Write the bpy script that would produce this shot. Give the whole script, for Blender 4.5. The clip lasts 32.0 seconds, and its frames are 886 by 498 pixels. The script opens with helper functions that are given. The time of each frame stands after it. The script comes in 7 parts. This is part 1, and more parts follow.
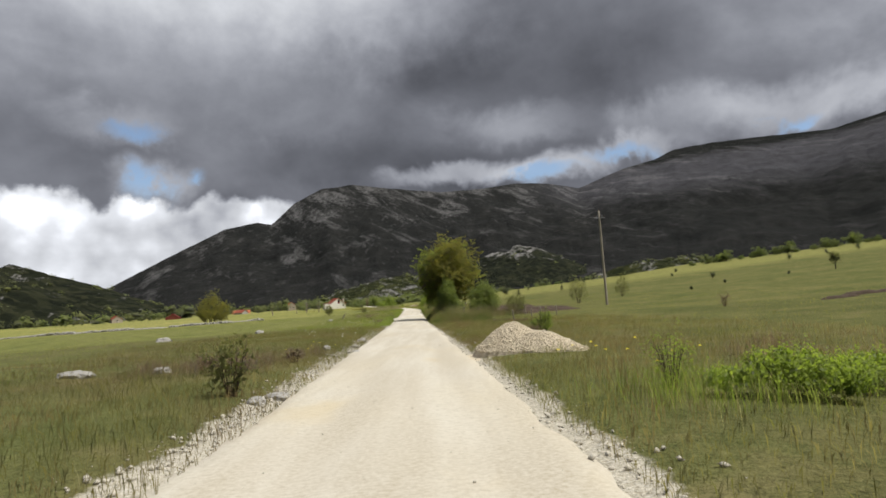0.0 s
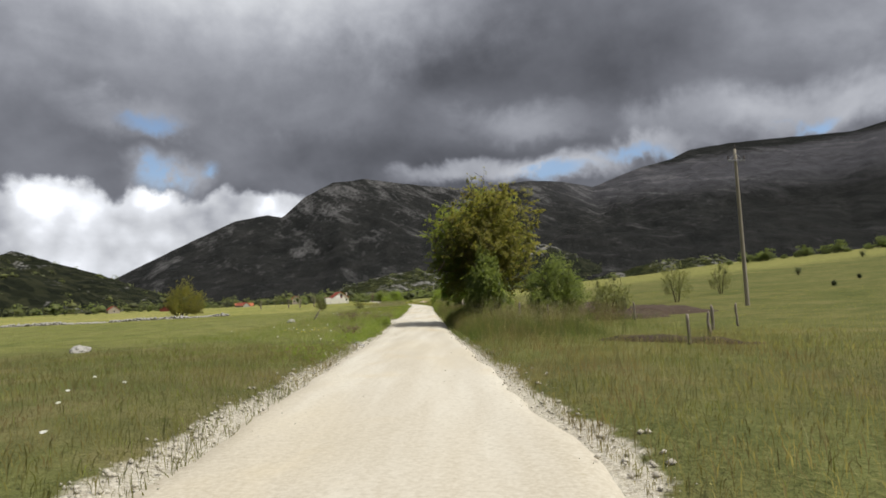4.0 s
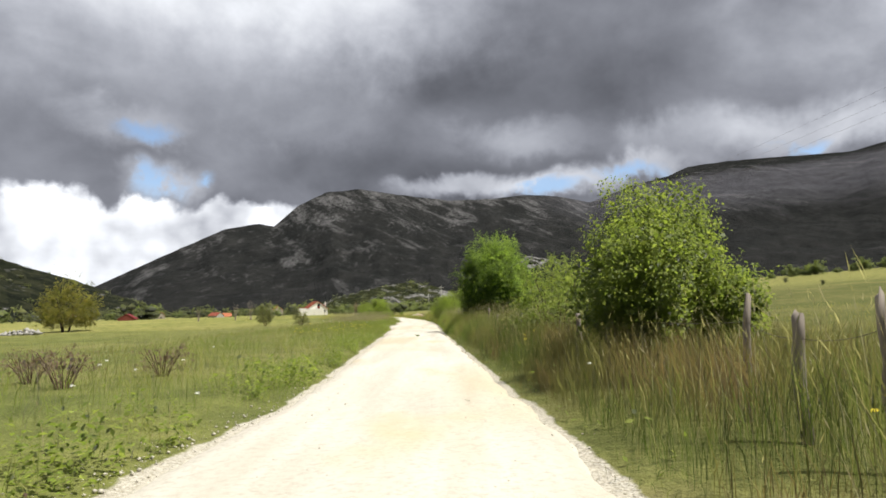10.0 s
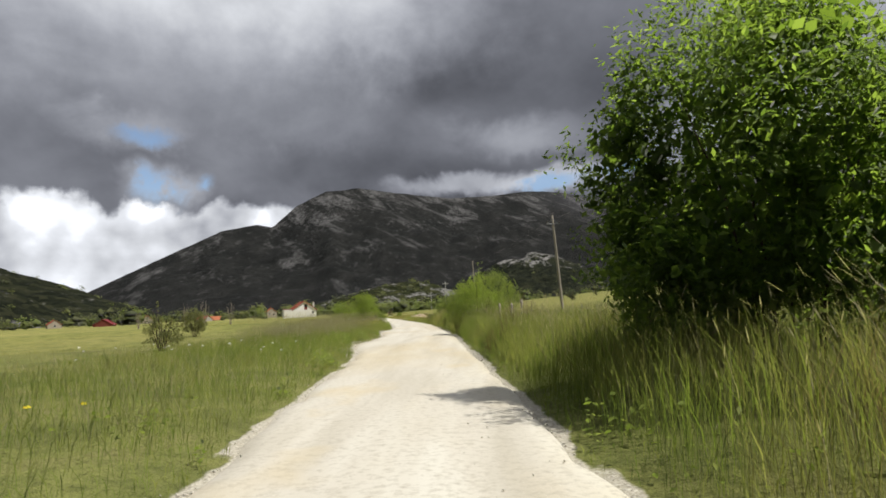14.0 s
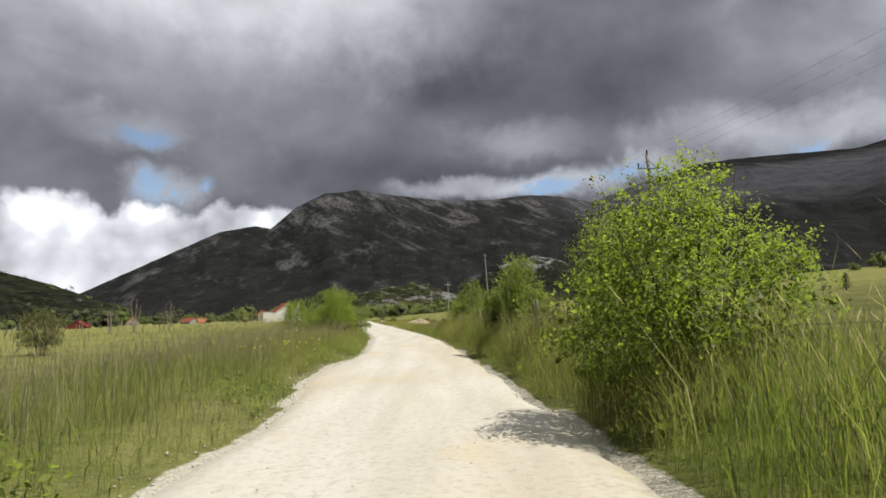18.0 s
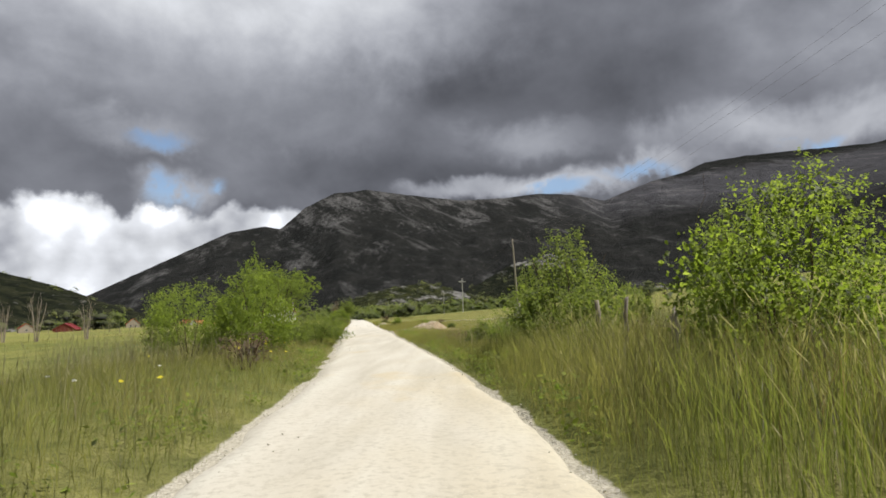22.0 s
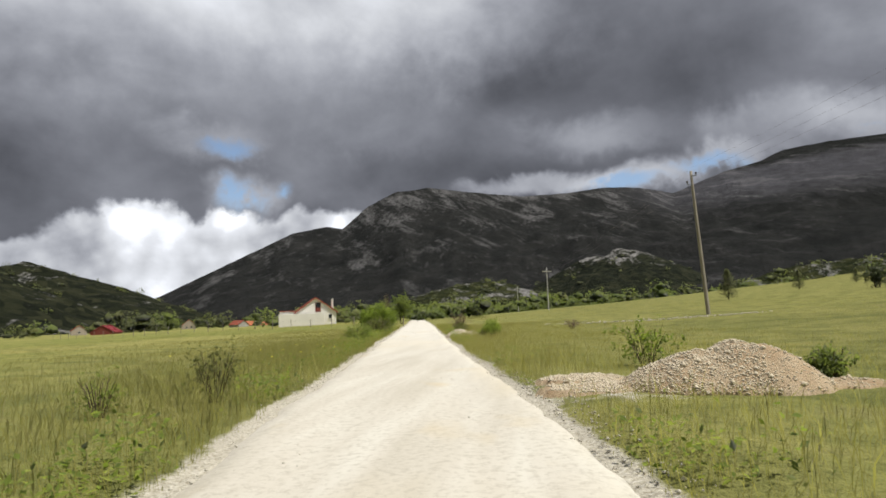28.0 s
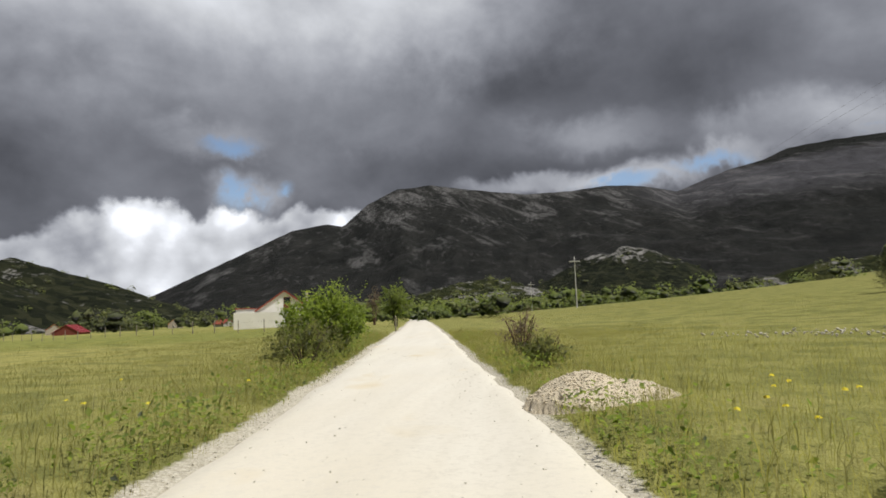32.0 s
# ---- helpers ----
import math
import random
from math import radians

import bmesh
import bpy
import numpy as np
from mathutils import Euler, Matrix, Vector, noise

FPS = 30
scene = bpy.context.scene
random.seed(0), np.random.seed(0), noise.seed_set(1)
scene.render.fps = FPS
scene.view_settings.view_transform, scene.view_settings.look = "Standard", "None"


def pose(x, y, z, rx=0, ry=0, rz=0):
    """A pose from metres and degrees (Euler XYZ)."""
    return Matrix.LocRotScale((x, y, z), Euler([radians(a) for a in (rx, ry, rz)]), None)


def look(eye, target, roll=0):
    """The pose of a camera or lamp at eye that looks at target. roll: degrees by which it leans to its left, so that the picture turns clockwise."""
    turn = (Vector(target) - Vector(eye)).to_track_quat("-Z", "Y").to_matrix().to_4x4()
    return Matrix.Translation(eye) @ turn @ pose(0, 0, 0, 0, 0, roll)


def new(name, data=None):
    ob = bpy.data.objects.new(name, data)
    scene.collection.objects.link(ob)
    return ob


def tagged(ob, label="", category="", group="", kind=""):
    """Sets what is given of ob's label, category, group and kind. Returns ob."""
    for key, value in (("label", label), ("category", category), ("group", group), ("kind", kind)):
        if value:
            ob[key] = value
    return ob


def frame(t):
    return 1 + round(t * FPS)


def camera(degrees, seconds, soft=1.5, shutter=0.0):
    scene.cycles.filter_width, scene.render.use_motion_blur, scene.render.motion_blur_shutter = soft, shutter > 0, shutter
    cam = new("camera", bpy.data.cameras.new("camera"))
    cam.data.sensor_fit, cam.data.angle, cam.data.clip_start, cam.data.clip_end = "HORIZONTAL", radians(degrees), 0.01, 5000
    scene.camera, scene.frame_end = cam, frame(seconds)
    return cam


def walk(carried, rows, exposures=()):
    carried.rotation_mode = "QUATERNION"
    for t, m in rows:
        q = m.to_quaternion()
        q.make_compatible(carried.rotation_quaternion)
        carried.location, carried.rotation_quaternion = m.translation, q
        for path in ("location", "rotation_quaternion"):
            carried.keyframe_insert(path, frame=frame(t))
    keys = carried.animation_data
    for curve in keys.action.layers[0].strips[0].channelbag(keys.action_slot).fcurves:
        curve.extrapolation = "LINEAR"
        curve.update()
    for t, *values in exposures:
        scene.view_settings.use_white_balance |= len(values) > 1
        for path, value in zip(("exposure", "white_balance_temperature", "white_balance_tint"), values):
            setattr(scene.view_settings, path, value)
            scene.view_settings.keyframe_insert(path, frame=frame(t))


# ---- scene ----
cam = camera(70.96, 32.0, soft=1.7)
PATH = [
    (0.0, pose(0.00, 0.00, 2.02, 94.59, 3.10, 0.08)),
    (0.5, pose(-0.14, 3.16, 1.98, 94.50, 2.74, 0.10)),
    (1.0, pose(-0.27, 6.34, 1.94, 94.61, 2.84, 0.19)),
    (1.5, pose(-0.42, 9.55, 1.89, 94.72, 2.57, 0.26)),
    (2.0, pose(-0.57, 12.79, 1.85, 94.77, 2.46, 0.37)),
    (2.5, pose(-0.73, 16.06, 1.81, 94.52, 1.98, 0.47)),
    (3.0, pose(-0.89, 19.35, 1.76, 94.52, 2.02, 0.59)),
    (3.5, pose(-1.07, 22.67, 1.72, 94.28, 2.06, 0.85)),
    (5.5, pose(-1.88, 36.20, 1.54, 94.78, 1.50, 1.33)),
    (6.0, pose(-2.09, 39.65, 1.49, 94.64, 1.45, 1.11)),
    (6.5, pose(-2.30, 43.12, 1.45, 94.84, 1.08, 0.96)),
    (7.0, pose(-2.50, 46.61, 1.40, 94.92, 1.20, 0.97)),
    (7.5, pose(-2.69, 50.13, 1.36, 95.31, 1.12, 0.38)),
    (8.0, pose(-2.87, 53.67, 1.32, 95.24, 0.93, 0.79)),
    (8.5, pose(-3.06, 57.22, 1.29, 95.50, 0.57, 0.75)),
    (9.0, pose(-3.25, 60.74, 1.27, 95.58, 0.10, 0.64)),
    (9.5, pose(-3.43, 64.25, 1.26, 95.96, 0.59, 0.50)),
    (10.0, pose(-3.60, 67.73, 1.26, 95.62, 0.86, 0.39)),
    (10.5, pose(-3.76, 71.20, 1.26, 95.89, 0.94, 0.36)),
    (11.0, pose(-3.92, 74.65, 1.26, 95.84, 1.19, 0.25)),
    (11.5, pose(-4.07, 78.08, 1.26, 95.73, 1.11, 0.10)),
    (12.0, pose(-4.22, 81.50, 1.25, 95.59, 0.68, 0.09)),
    (12.5, pose(-4.37, 84.86, 1.25, 95.76, 0.66, 0.16)),
    (13.0, pose(-4.52, 88.16, 1.25, 95.20, 1.49, 0.40)),
    (13.5, pose(-4.68, 91.39, 1.25, 95.17, 1.70, 0.49)),
    (14.0, pose(-4.83, 94.55, 1.25, 95.53, 1.89, 0.56)),
    (14.5, pose(-4.99, 97.64, 1.25, 95.68, 1.60, 0.59)),
    (16.5, pose(-5.57, 109.33, 1.25, 95.64, 1.58, 0.40)),
    (17.0, pose(-5.70, 112.10, 1.25, 95.26, 1.67, 0.32)),
    (17.5, pose(-5.83, 114.82, 1.25, 95.61, 1.67, 0.44)),
    (18.0, pose(-5.96, 117.48, 1.25, 95.89, 1.40, 0.51)),
    (18.5, pose(-6.09, 120.08, 1.25, 95.81, 0.99, 0.55)),
    (19.0, pose(-6.22, 122.62, 1.25, 95.96, 0.28, 0.54)),
    (19.5, pose(-6.34, 125.11, 1.25, 95.93, -0.11, 0.44)),
    (20.0, pose(-6.46, 127.55, 1.25, 96.07, -0.31, 0.36)),
    (20.5, pose(-6.58, 129.99, 1.25, 96.58, 0.64, 0.26)),
    (21.0, pose(-6.70, 132.51, 1.25, 96.26, 1.59, 0.34)),
    (21.5, pose(-6.83, 135.10, 1.25, 96.01, 1.59, 0.82)),
    (22.0, pose(-7.00, 137.75, 1.25, 95.92, 1.67, 1.51)),
    (22.5, pose(-7.20, 140.48, 1.25, 95.91, 1.44, 2.11)),
    (23.0, pose(-7.44, 143.28, 1.25, 95.89, 1.27, 2.97)),
    (23.5, pose(-7.74, 146.14, 1.25, 95.91, 1.29, 4.03)),
    (24.0, pose(-8.09, 149.07, 1.25, 95.92, 1.53, 5.05)),
    (24.5, pose(-8.49, 152.04, 1.25, 95.83, 1.45, 5.76)),
    (25.0, pose(-8.93, 155.03, 1.25, 95.87, 1.69, 6.51)),
    (25.5, pose(-9.41, 158.03, 1.25, 95.78, 1.84, 7.10)),
    (27.5, pose(-11.47, 170.25, 1.25, 95.82, 2.15, 7.43)),
    (28.0, pose(-12.00, 173.36, 1.25, 96.00, 2.09, 7.27)),
    (28.5, pose(-12.52, 176.49, 1.25, 95.99, 2.04, 6.98)),
    (29.0, pose(-13.04, 179.63, 1.25, 95.86, 1.67, 6.75)),
    (29.5, pose(-13.55, 182.78, 1.25, 96.08, 1.91, 6.83)),
    (30.0, pose(-14.06, 185.95, 1.25, 95.96, 2.36, 6.91)),
    (30.5, pose(-14.58, 189.13, 1.25, 95.78, 2.53, 7.05)),
    (31.0, pose(-15.11, 192.32, 1.25, 96.21, 2.32, 7.15)),
    (31.5, pose(-15.65, 195.52, 1.25, 96.02, 2.26, 7.30)),
    (32.0, pose(-16.20, 198.73, 1.25, 95.91, 1.98, 7.37)),
]
walk(cam, PATH, exposures=[(0, 0.0), (6, -0.02), (8.0, 0.2), (9.1, 0.48), (10.2, 0.40), (11.5, 0.22), (13, 0.05), (18, 0.05), (24, 0.05), (28, 0.03), (31, -0.1), (32, -0.1)])

# ---------------------------------------------------------------- sky and sun
SUN_EL, SUN_AZ = 60.0, 106.0          # degrees; azimuth clockwise from +y, so the sun stands to the east of the road


def make_world():
    w = bpy.data.worlds.new("sky")
    w.use_nodes = True
    scene.world = w
    nt = w.node_tree
    nt.nodes.clear()
    N, L = nt.nodes.new, nt.links.new

    def m(op, a, b=None, c=None, clamp=False):
        n = N("ShaderNodeMath")
        n.operation, n.use_clamp = op, clamp
        for i, v in enumerate((a, b, c)):
            if v is None:
                continue
            if isinstance(v, (int, float)):
                n.inputs[i].default_value = v
            else:
                L(v, n.inputs[i])
        return n.outputs[0]

    co = N("ShaderNodeTexCoord").outputs["Generated"]
    sep = N("ShaderNodeSeparateXYZ")
    L(co, sep.inputs[0])
    X, Y, Z = sep.outputs
    # cloud deck seen in perspective: the direction divided by its height
    zz = m("ADD", m("MAXIMUM", Z, 0.0), 0.16)
    cv = N("ShaderNodeCombineXYZ")
    L(m("DIVIDE", X, zz), cv.inputs[0])
    L(m("DIVIDE", Y, zz), cv.inputs[1])

    def fbm(vec, scale, detail, rough=0.55, off=(0, 0, 0), dist=0.0, stretch=(1, 1, 1)):
        mp = N("ShaderNodeMapping")
        mp.inputs["Scale"].default_value = stretch
        mp.inputs["Location"].default_value = off
        L(vec, mp.inputs["Vector"])
        n = N("ShaderNodeTexNoise")
        n.inputs["Scale"].default_value, n.inputs["Detail"].default_value = scale, detail
        n.inputs["Roughness"].default_value, n.inputs["Distortion"].default_value = rough, dist
        L(mp.outputs[0], n.inputs["Vector"])
        return n.outputs["Fac"]

    n_deck = fbm(cv.outputs[0], 0.7, 3.0, 0.45, (3.1, 1.7, 0.0), 0.2)
    n_puff = fbm(co, 11.0, 6, 0.6, (0.0, 0.0, 2.0))
    n_wisp = fbm(co, 5.0, 5, 0.55, (4.0, 1.0, 0.0), 0.3)
    n_lump = fbm(co, 5.0, 5, 0.5, (1.3, 6.0, 0.4), 0.25, (1, 1, 1.7))
    n_fine = fbm(co, 24.0, 6, 0.6, (2.0, 0.0, 1.0))
    dn = m("SUBTRACT", n_wisp, 0.5)
    df = m("SUBTRACT", n_fine, 0.5)
    dp = m("SUBTRACT", n_puff, 0.5)
    az = m("MULTIPLY", m("ARCTAN2", X, Y), 57.2958)
    el = m("MULTIPLY", m("ARCSINE", Z), 57.2958)
    azd = m("ADD", m("ADD", az, m("MULTIPLY", dn, 14.0)), m("MULTIPLY", df, 2.0))
    eld = m("ADD", m("ADD", m("ADD", el, m("MULTIPLY", dn, -9.0)), m("MULTIPLY", dp, 3.2)), m("MULTIPLY", df, -1.2))

    def smooth(v, lo, hi):
        mr = N("ShaderNodeMapRange")
        mr.interpolation_type = "SMOOTHSTEP"
        L(v, mr.inputs["Value"])
        mr.inputs["From Min"].default_value, mr.inputs["From Max"].default_value = lo, hi
        return mr.outputs[0]

    def blob(a, e, ra, re, inner, outer=1.0):
        dx = m("DIVIDE", m("SUBTRACT", azd, a), ra)
        dy = m("DIVIDE", m("SUBTRACT", eld, e), re)
        r = m("SQRT", m("ADD", m("MULTIPLY", dx, dx), m("MULTIPLY", dy, dy)))
        mr = N("ShaderNodeMapRange")
        mr.interpolation_type = "SMOOTHSTEP"
        L(r, mr.inputs["Value"])
        mr.inputs["From Min"].default_value, mr.inputs["From Max"].default_value = outer, inner
        mr.inputs["To Min"].default_value, mr.inputs["To Max"].default_value = 0.0, 1.0
        return mr.outputs[0]

    # radiance of the grey deck, brighter overhead where it thins
    val = m("ADD", m("MULTIPLY", m("SUBTRACT", n_deck, 0.5), 0.20), 0.168)
    for a, e, ra, re, inner, amt in DECK:
        val = m("ADD", val, m("MULTIPLY", blob(a, e, ra, re, inner), amt))
    val = m("MAXIMUM", val, 0.06)
    lump = m("SUBTRACT", n_lump, 0.5)
    val = m("MULTIPLY", val, m("ADD", 1.0, m("ADD", m("MULTIPLY", lump, 1.5), m("ADD", m("MULTIPLY", dp, 0.35), m("MULTIPLY", dn, 0.8)))))
    val = m("MAXIMUM", val, 0.05)
    cum = None
    for a, e, ra, re, inner in CUMULUS:
        b = blob(a, e, ra, re, inner)
        cum = b if cum is None else m("MAXIMUM", cum, b)
    gap = None
    for a, e, ra, re, inner in GAPS:
        b = blob(a, e, ra, re, inner)
        gap = b if gap is None else m("MAXIMUM", gap, b)
    gap = m("MULTIPLY", gap, smooth(m("ADD", n_puff, m("MULTIPLY", df, 0.6)), 0.40, 0.58))
    vo = N("ShaderNodeTexVoronoi")
    vo.feature = "SMOOTH_F1"
    vo.inputs["Scale"].default_value, vo.inputs["Smoothness"].default_value, vo.inputs["Detail"].default_value = 13.0, 0.6, 2.0
    L(co, vo.inputs["Vector"])
    billow = m("SUBTRACT", 0.45, vo.outputs["Distance"])
    cumval = m("ADD", m("ADD", m("ADD", m("MULTIPLY", dp, 1.1), m("MULTIPLY", billow, 1.3)), m("MULTIPLY", lump, 1.9)), 1.16)
    cumval = m("MAXIMUM", cumval, m("ADD", m("MULTIPLY", cumval, 0.5), 0.42))
    val = m("ADD", m("MULTIPLY", val, m("SUBTRACT", 1.0, cum)), m("MULTIPLY", cumval, cum))

    tint = N("ShaderNodeMix")
    tint.data_type = "RGBA"
    L(m("MULTIPLY", val, 1.6, clamp=True), tint.inputs["Factor"])
    tint.inputs["A"].default_value, tint.inputs["B"].default_value = (0.925, 0.972, 1.16, 1), (0.97, 1.0, 1.065, 1)
    vm = N("ShaderNodeVectorMath")
    vm.operation = "SCALE"
    L(tint.outputs["Result"], vm.inputs[0])
    L(val, vm.inputs["Scale"])
    bg_cloud = N("ShaderNodeBackground")
    L(vm.outputs[0], bg_cloud.inputs["Color"])
    bg_cloud.inputs["Strength"].default_value = 1.0

    sky = N("ShaderNodeTexSky")
    sky.sky_type, sky.sun_disc = "NISHITA", False
    sky.sun_elevation, sky.sun_rotation = radians(SUN_EL), radians(SUN_AZ)
    sky.altitude, sky.air_density, sky.dust_density, sky.ozone_density = 700, 1.0, 0.4, 1.5
    bg_sky = N("ShaderNodeBackground")
    L(sky.outputs[0], bg_sky.inputs["Color"])
    bg_sky.inputs["Strength"].default_value = 0.13
    mix = N("ShaderNodeMixShader")
    L(m("MULTIPLY", gap, 0.85), mix.inputs[0])
    L(bg_cloud.outputs[0], mix.inputs[1])
    L(bg_sky.outputs[0], mix.inputs[2])
    out = N("ShaderNodeOutputWorld")
    L(mix.outputs[0], out.inputs[0])


# azimuth, elevation, half widths in degrees, inner share, amount
DECK = [(0, 80, 170, 52, 0.25, 0.45), (150, 25, 95, 45, 0.2, 0.30), (-13, 29, 27, 11, 0.1, 0.50), (-38, 28, 20, 15, 0.1, 0.36), (41, 25, 19, 14, 0.1, 0.36),
        (7, 15.6, 9, 2.6, 0.1, 0.14), (22, 14.6, 10, 2.6, 0.1, 0.14), (34, 14.0, 11, 3.2, 0.15, 0.32), (2.5, 11.4, 9, 1.7, 0.25, 0.36), (11, 11.2, 8, 1.9, 0.2, 0.36),
        (18, 12.6, 7, 1.7, 0.1, 0.24), (-28, 16.0, 6, 2.6, 0.05, 0.22), (-25, 11.6, 4.5, 2.6, 0.1, 0.22), (-18, 19, 16, 5, 0.1, 0.07), (-9, 13.2, 14, 3.4, 0.2, -0.045), (12, 20, 22, 6, 0.2, -0.015)]
CUMULUS = [(-38, 3.6, 12, 5.0, 0.8), (-27, 5.0, 11, 5.2, 0.82), (-18, 6.2, 10, 4.4, 0.8), (-55, 4, 16, 5, 0.6), (-14.5, 7.6, 4, 2.4, 0.6)]
GAPS = [(-26.4, 15.6, 3.2, 1.2, 0.0), (-25.6, 11.4, 2.4, 2.0, 0.1), (-22.5, 12.2, 1.8, 1.0, 0.0), (9.5, 10.9, 6.0, 1.2, 0.4), (17, 12.0, 3.6, 1.1, 0.2),
        (30, 12.9, 3.0, 1.0, 0.2), (-90, 40, 18, 10, 0.3), (95, 48, 16, 12, 0.3), (170, 40, 25, 12, 0.3)]
make_world()

sun = bpy.data.lights.new("sun", "SUN")
sun.energy, sun.angle, sun.color = 4.0, radians(0.6), (1.0, 0.96, 0.89)
sun_ob = new("sun", sun)
sd = Vector((math.sin(radians(SUN_AZ)) * math.cos(radians(SUN_EL)), math.cos(radians(SUN_AZ)) * math.cos(radians(SUN_EL)), math.sin(radians(SUN_EL))))
sun_ob.matrix_world = look(sd * 300, (0, 0, 0))

# ---------------------------------------------------------------- noise and land


def vnoise(x, y, seed=0):
    """Smooth value noise in the plane, 0 to 1, for arrays."""
    xi, yi = np.floor(x).astype(np.int64), np.floor(y).astype(np.int64)
    fx, fy = x - xi, y - yi
    fx, fy = fx * fx * (3 - 2 * fx), fy * fy * (3 - 2 * fy)

    def h(a, b):
        n = (a * 374761393 + b * 668265263 + seed * 974711) & 0x7FFFFFFF
        n = ((n ^ (n >> 13)) * 1274126177) & 0x7FFFFFFF
        return ((n ^ (n >> 16)) & 0xFFFF) / 65535.0
    return (h(xi, yi) * (1 - fx) + h(xi + 1, yi) * fx) * (1 - fy) + (h(xi, yi + 1) * (1 - fx) + h(xi + 1, yi + 1) * fx) * fy


def fbm2(x, y, octaves=4, seed=0, gain=0.5):
    s, a, t = 0.0, 1.0, 0.0
    for i in range(octaves):
        s = s + a * vnoise(x * 2 ** i, y * 2 ** i, seed + i)
        t += a
        a *= gain
    return s / t - 0.5


def sstep(a, b, x):
    t = np.clip((x - a) / (b - a), 0, 1)
    return t * t * (3 - 2 * t)


# the road's middle line: y and x
LINE_Y = np.array([-200, 0, 26, 53.7, 81.5, 106.4, 122.6, 132.5, 137.8, 143.3, 149.1, 155, 161.1, 173.4, 186, 198.7, 260, 330, 900.])
LINE_X = np.array([7.8, -0.2, -1.47, -3.07, -4.42, -5.63, -6.42, -6.9, -7.2, -7.64, -8.29, -9.13, -10.1, -12.2, -14.3, -16.4, -26.4, -38.5, -140.])


def road_x(y):
    y = np.asarray(y, float)
    s = 0.0
    for k in (-6, -3, 0, 3, 6):
        s = s + np.interp(y + k, LINE_Y, LINE_X)
    return s / 5


def start_slope(y):
    """The track comes down a gentle slope at its beginning."""
    q = np.minimum(57 - np.asarray(y, float), 75)
    return 0.00675 * (q + np.sqrt(q * q + 36))


def land_z(x, y):
    """Height of the ground under the grass."""
    x, y = np.asarray(x, float), np.asarray(y, float)
    u = x - road_x(y)
    k = 60 - 28 * sstep(0, 220, y)
    ur = np.maximum(u - 3, 0)
    ul = np.maximum(-u - 12, 0)
    z = 0.087 * ur * ur / (ur + k) * (1 - 0.9 * sstep(330, 420, y) * (1 - sstep(120, 300, u))) - np.minimum(0.018 * ul, 3.0) * sstep(-40, 40, y)
    z = np.where(u > 260, np.minimum(z, 20 + 0 * z), z)
    z = z + sstep(2.2, 8, np.abs(u)) * (0.22 * fbm2(x / 6, y / 6, 3, 5) + 0.7 * fbm2(x / 45, y / 45, 3, 9))
    z = z + 0.10 * sstep(1.7, 3.0, np.abs(u)) - 0.05 * (1 - sstep(1.4, 2.2, np.abs(u)))
    z = z + start_slope(y)
    # a shallow bank where the low meadow begins, west of the road
    z = z - 0.45 * sstep(8.5, 9.3, -u) * sstep(118, 126, y) * (1 - sstep(158, 168, y))
    return z


def lz(x, y):
    return float(land_z(np.array([x]), np.array([y]))[0])


# ---------------------------------------------------------------- materials
def mat(name, base=(0.5, 0.5, 0.5), rough=0.9, metal=0.0, spec=0.3):
    mt = bpy.data.materials.new(name)
    mt.use_nodes = True
    b = mt.node_tree.nodes["Principled BSDF"]
    b.inputs["Base Color"].default_value = (*base, 1)
    b.inputs["Roughness"].default_value, b.inputs["Metallic"].default_value = rough, metal
    b.inputs["Specular IOR Level"].default_value = spec
    return mt, mt.node_tree, b


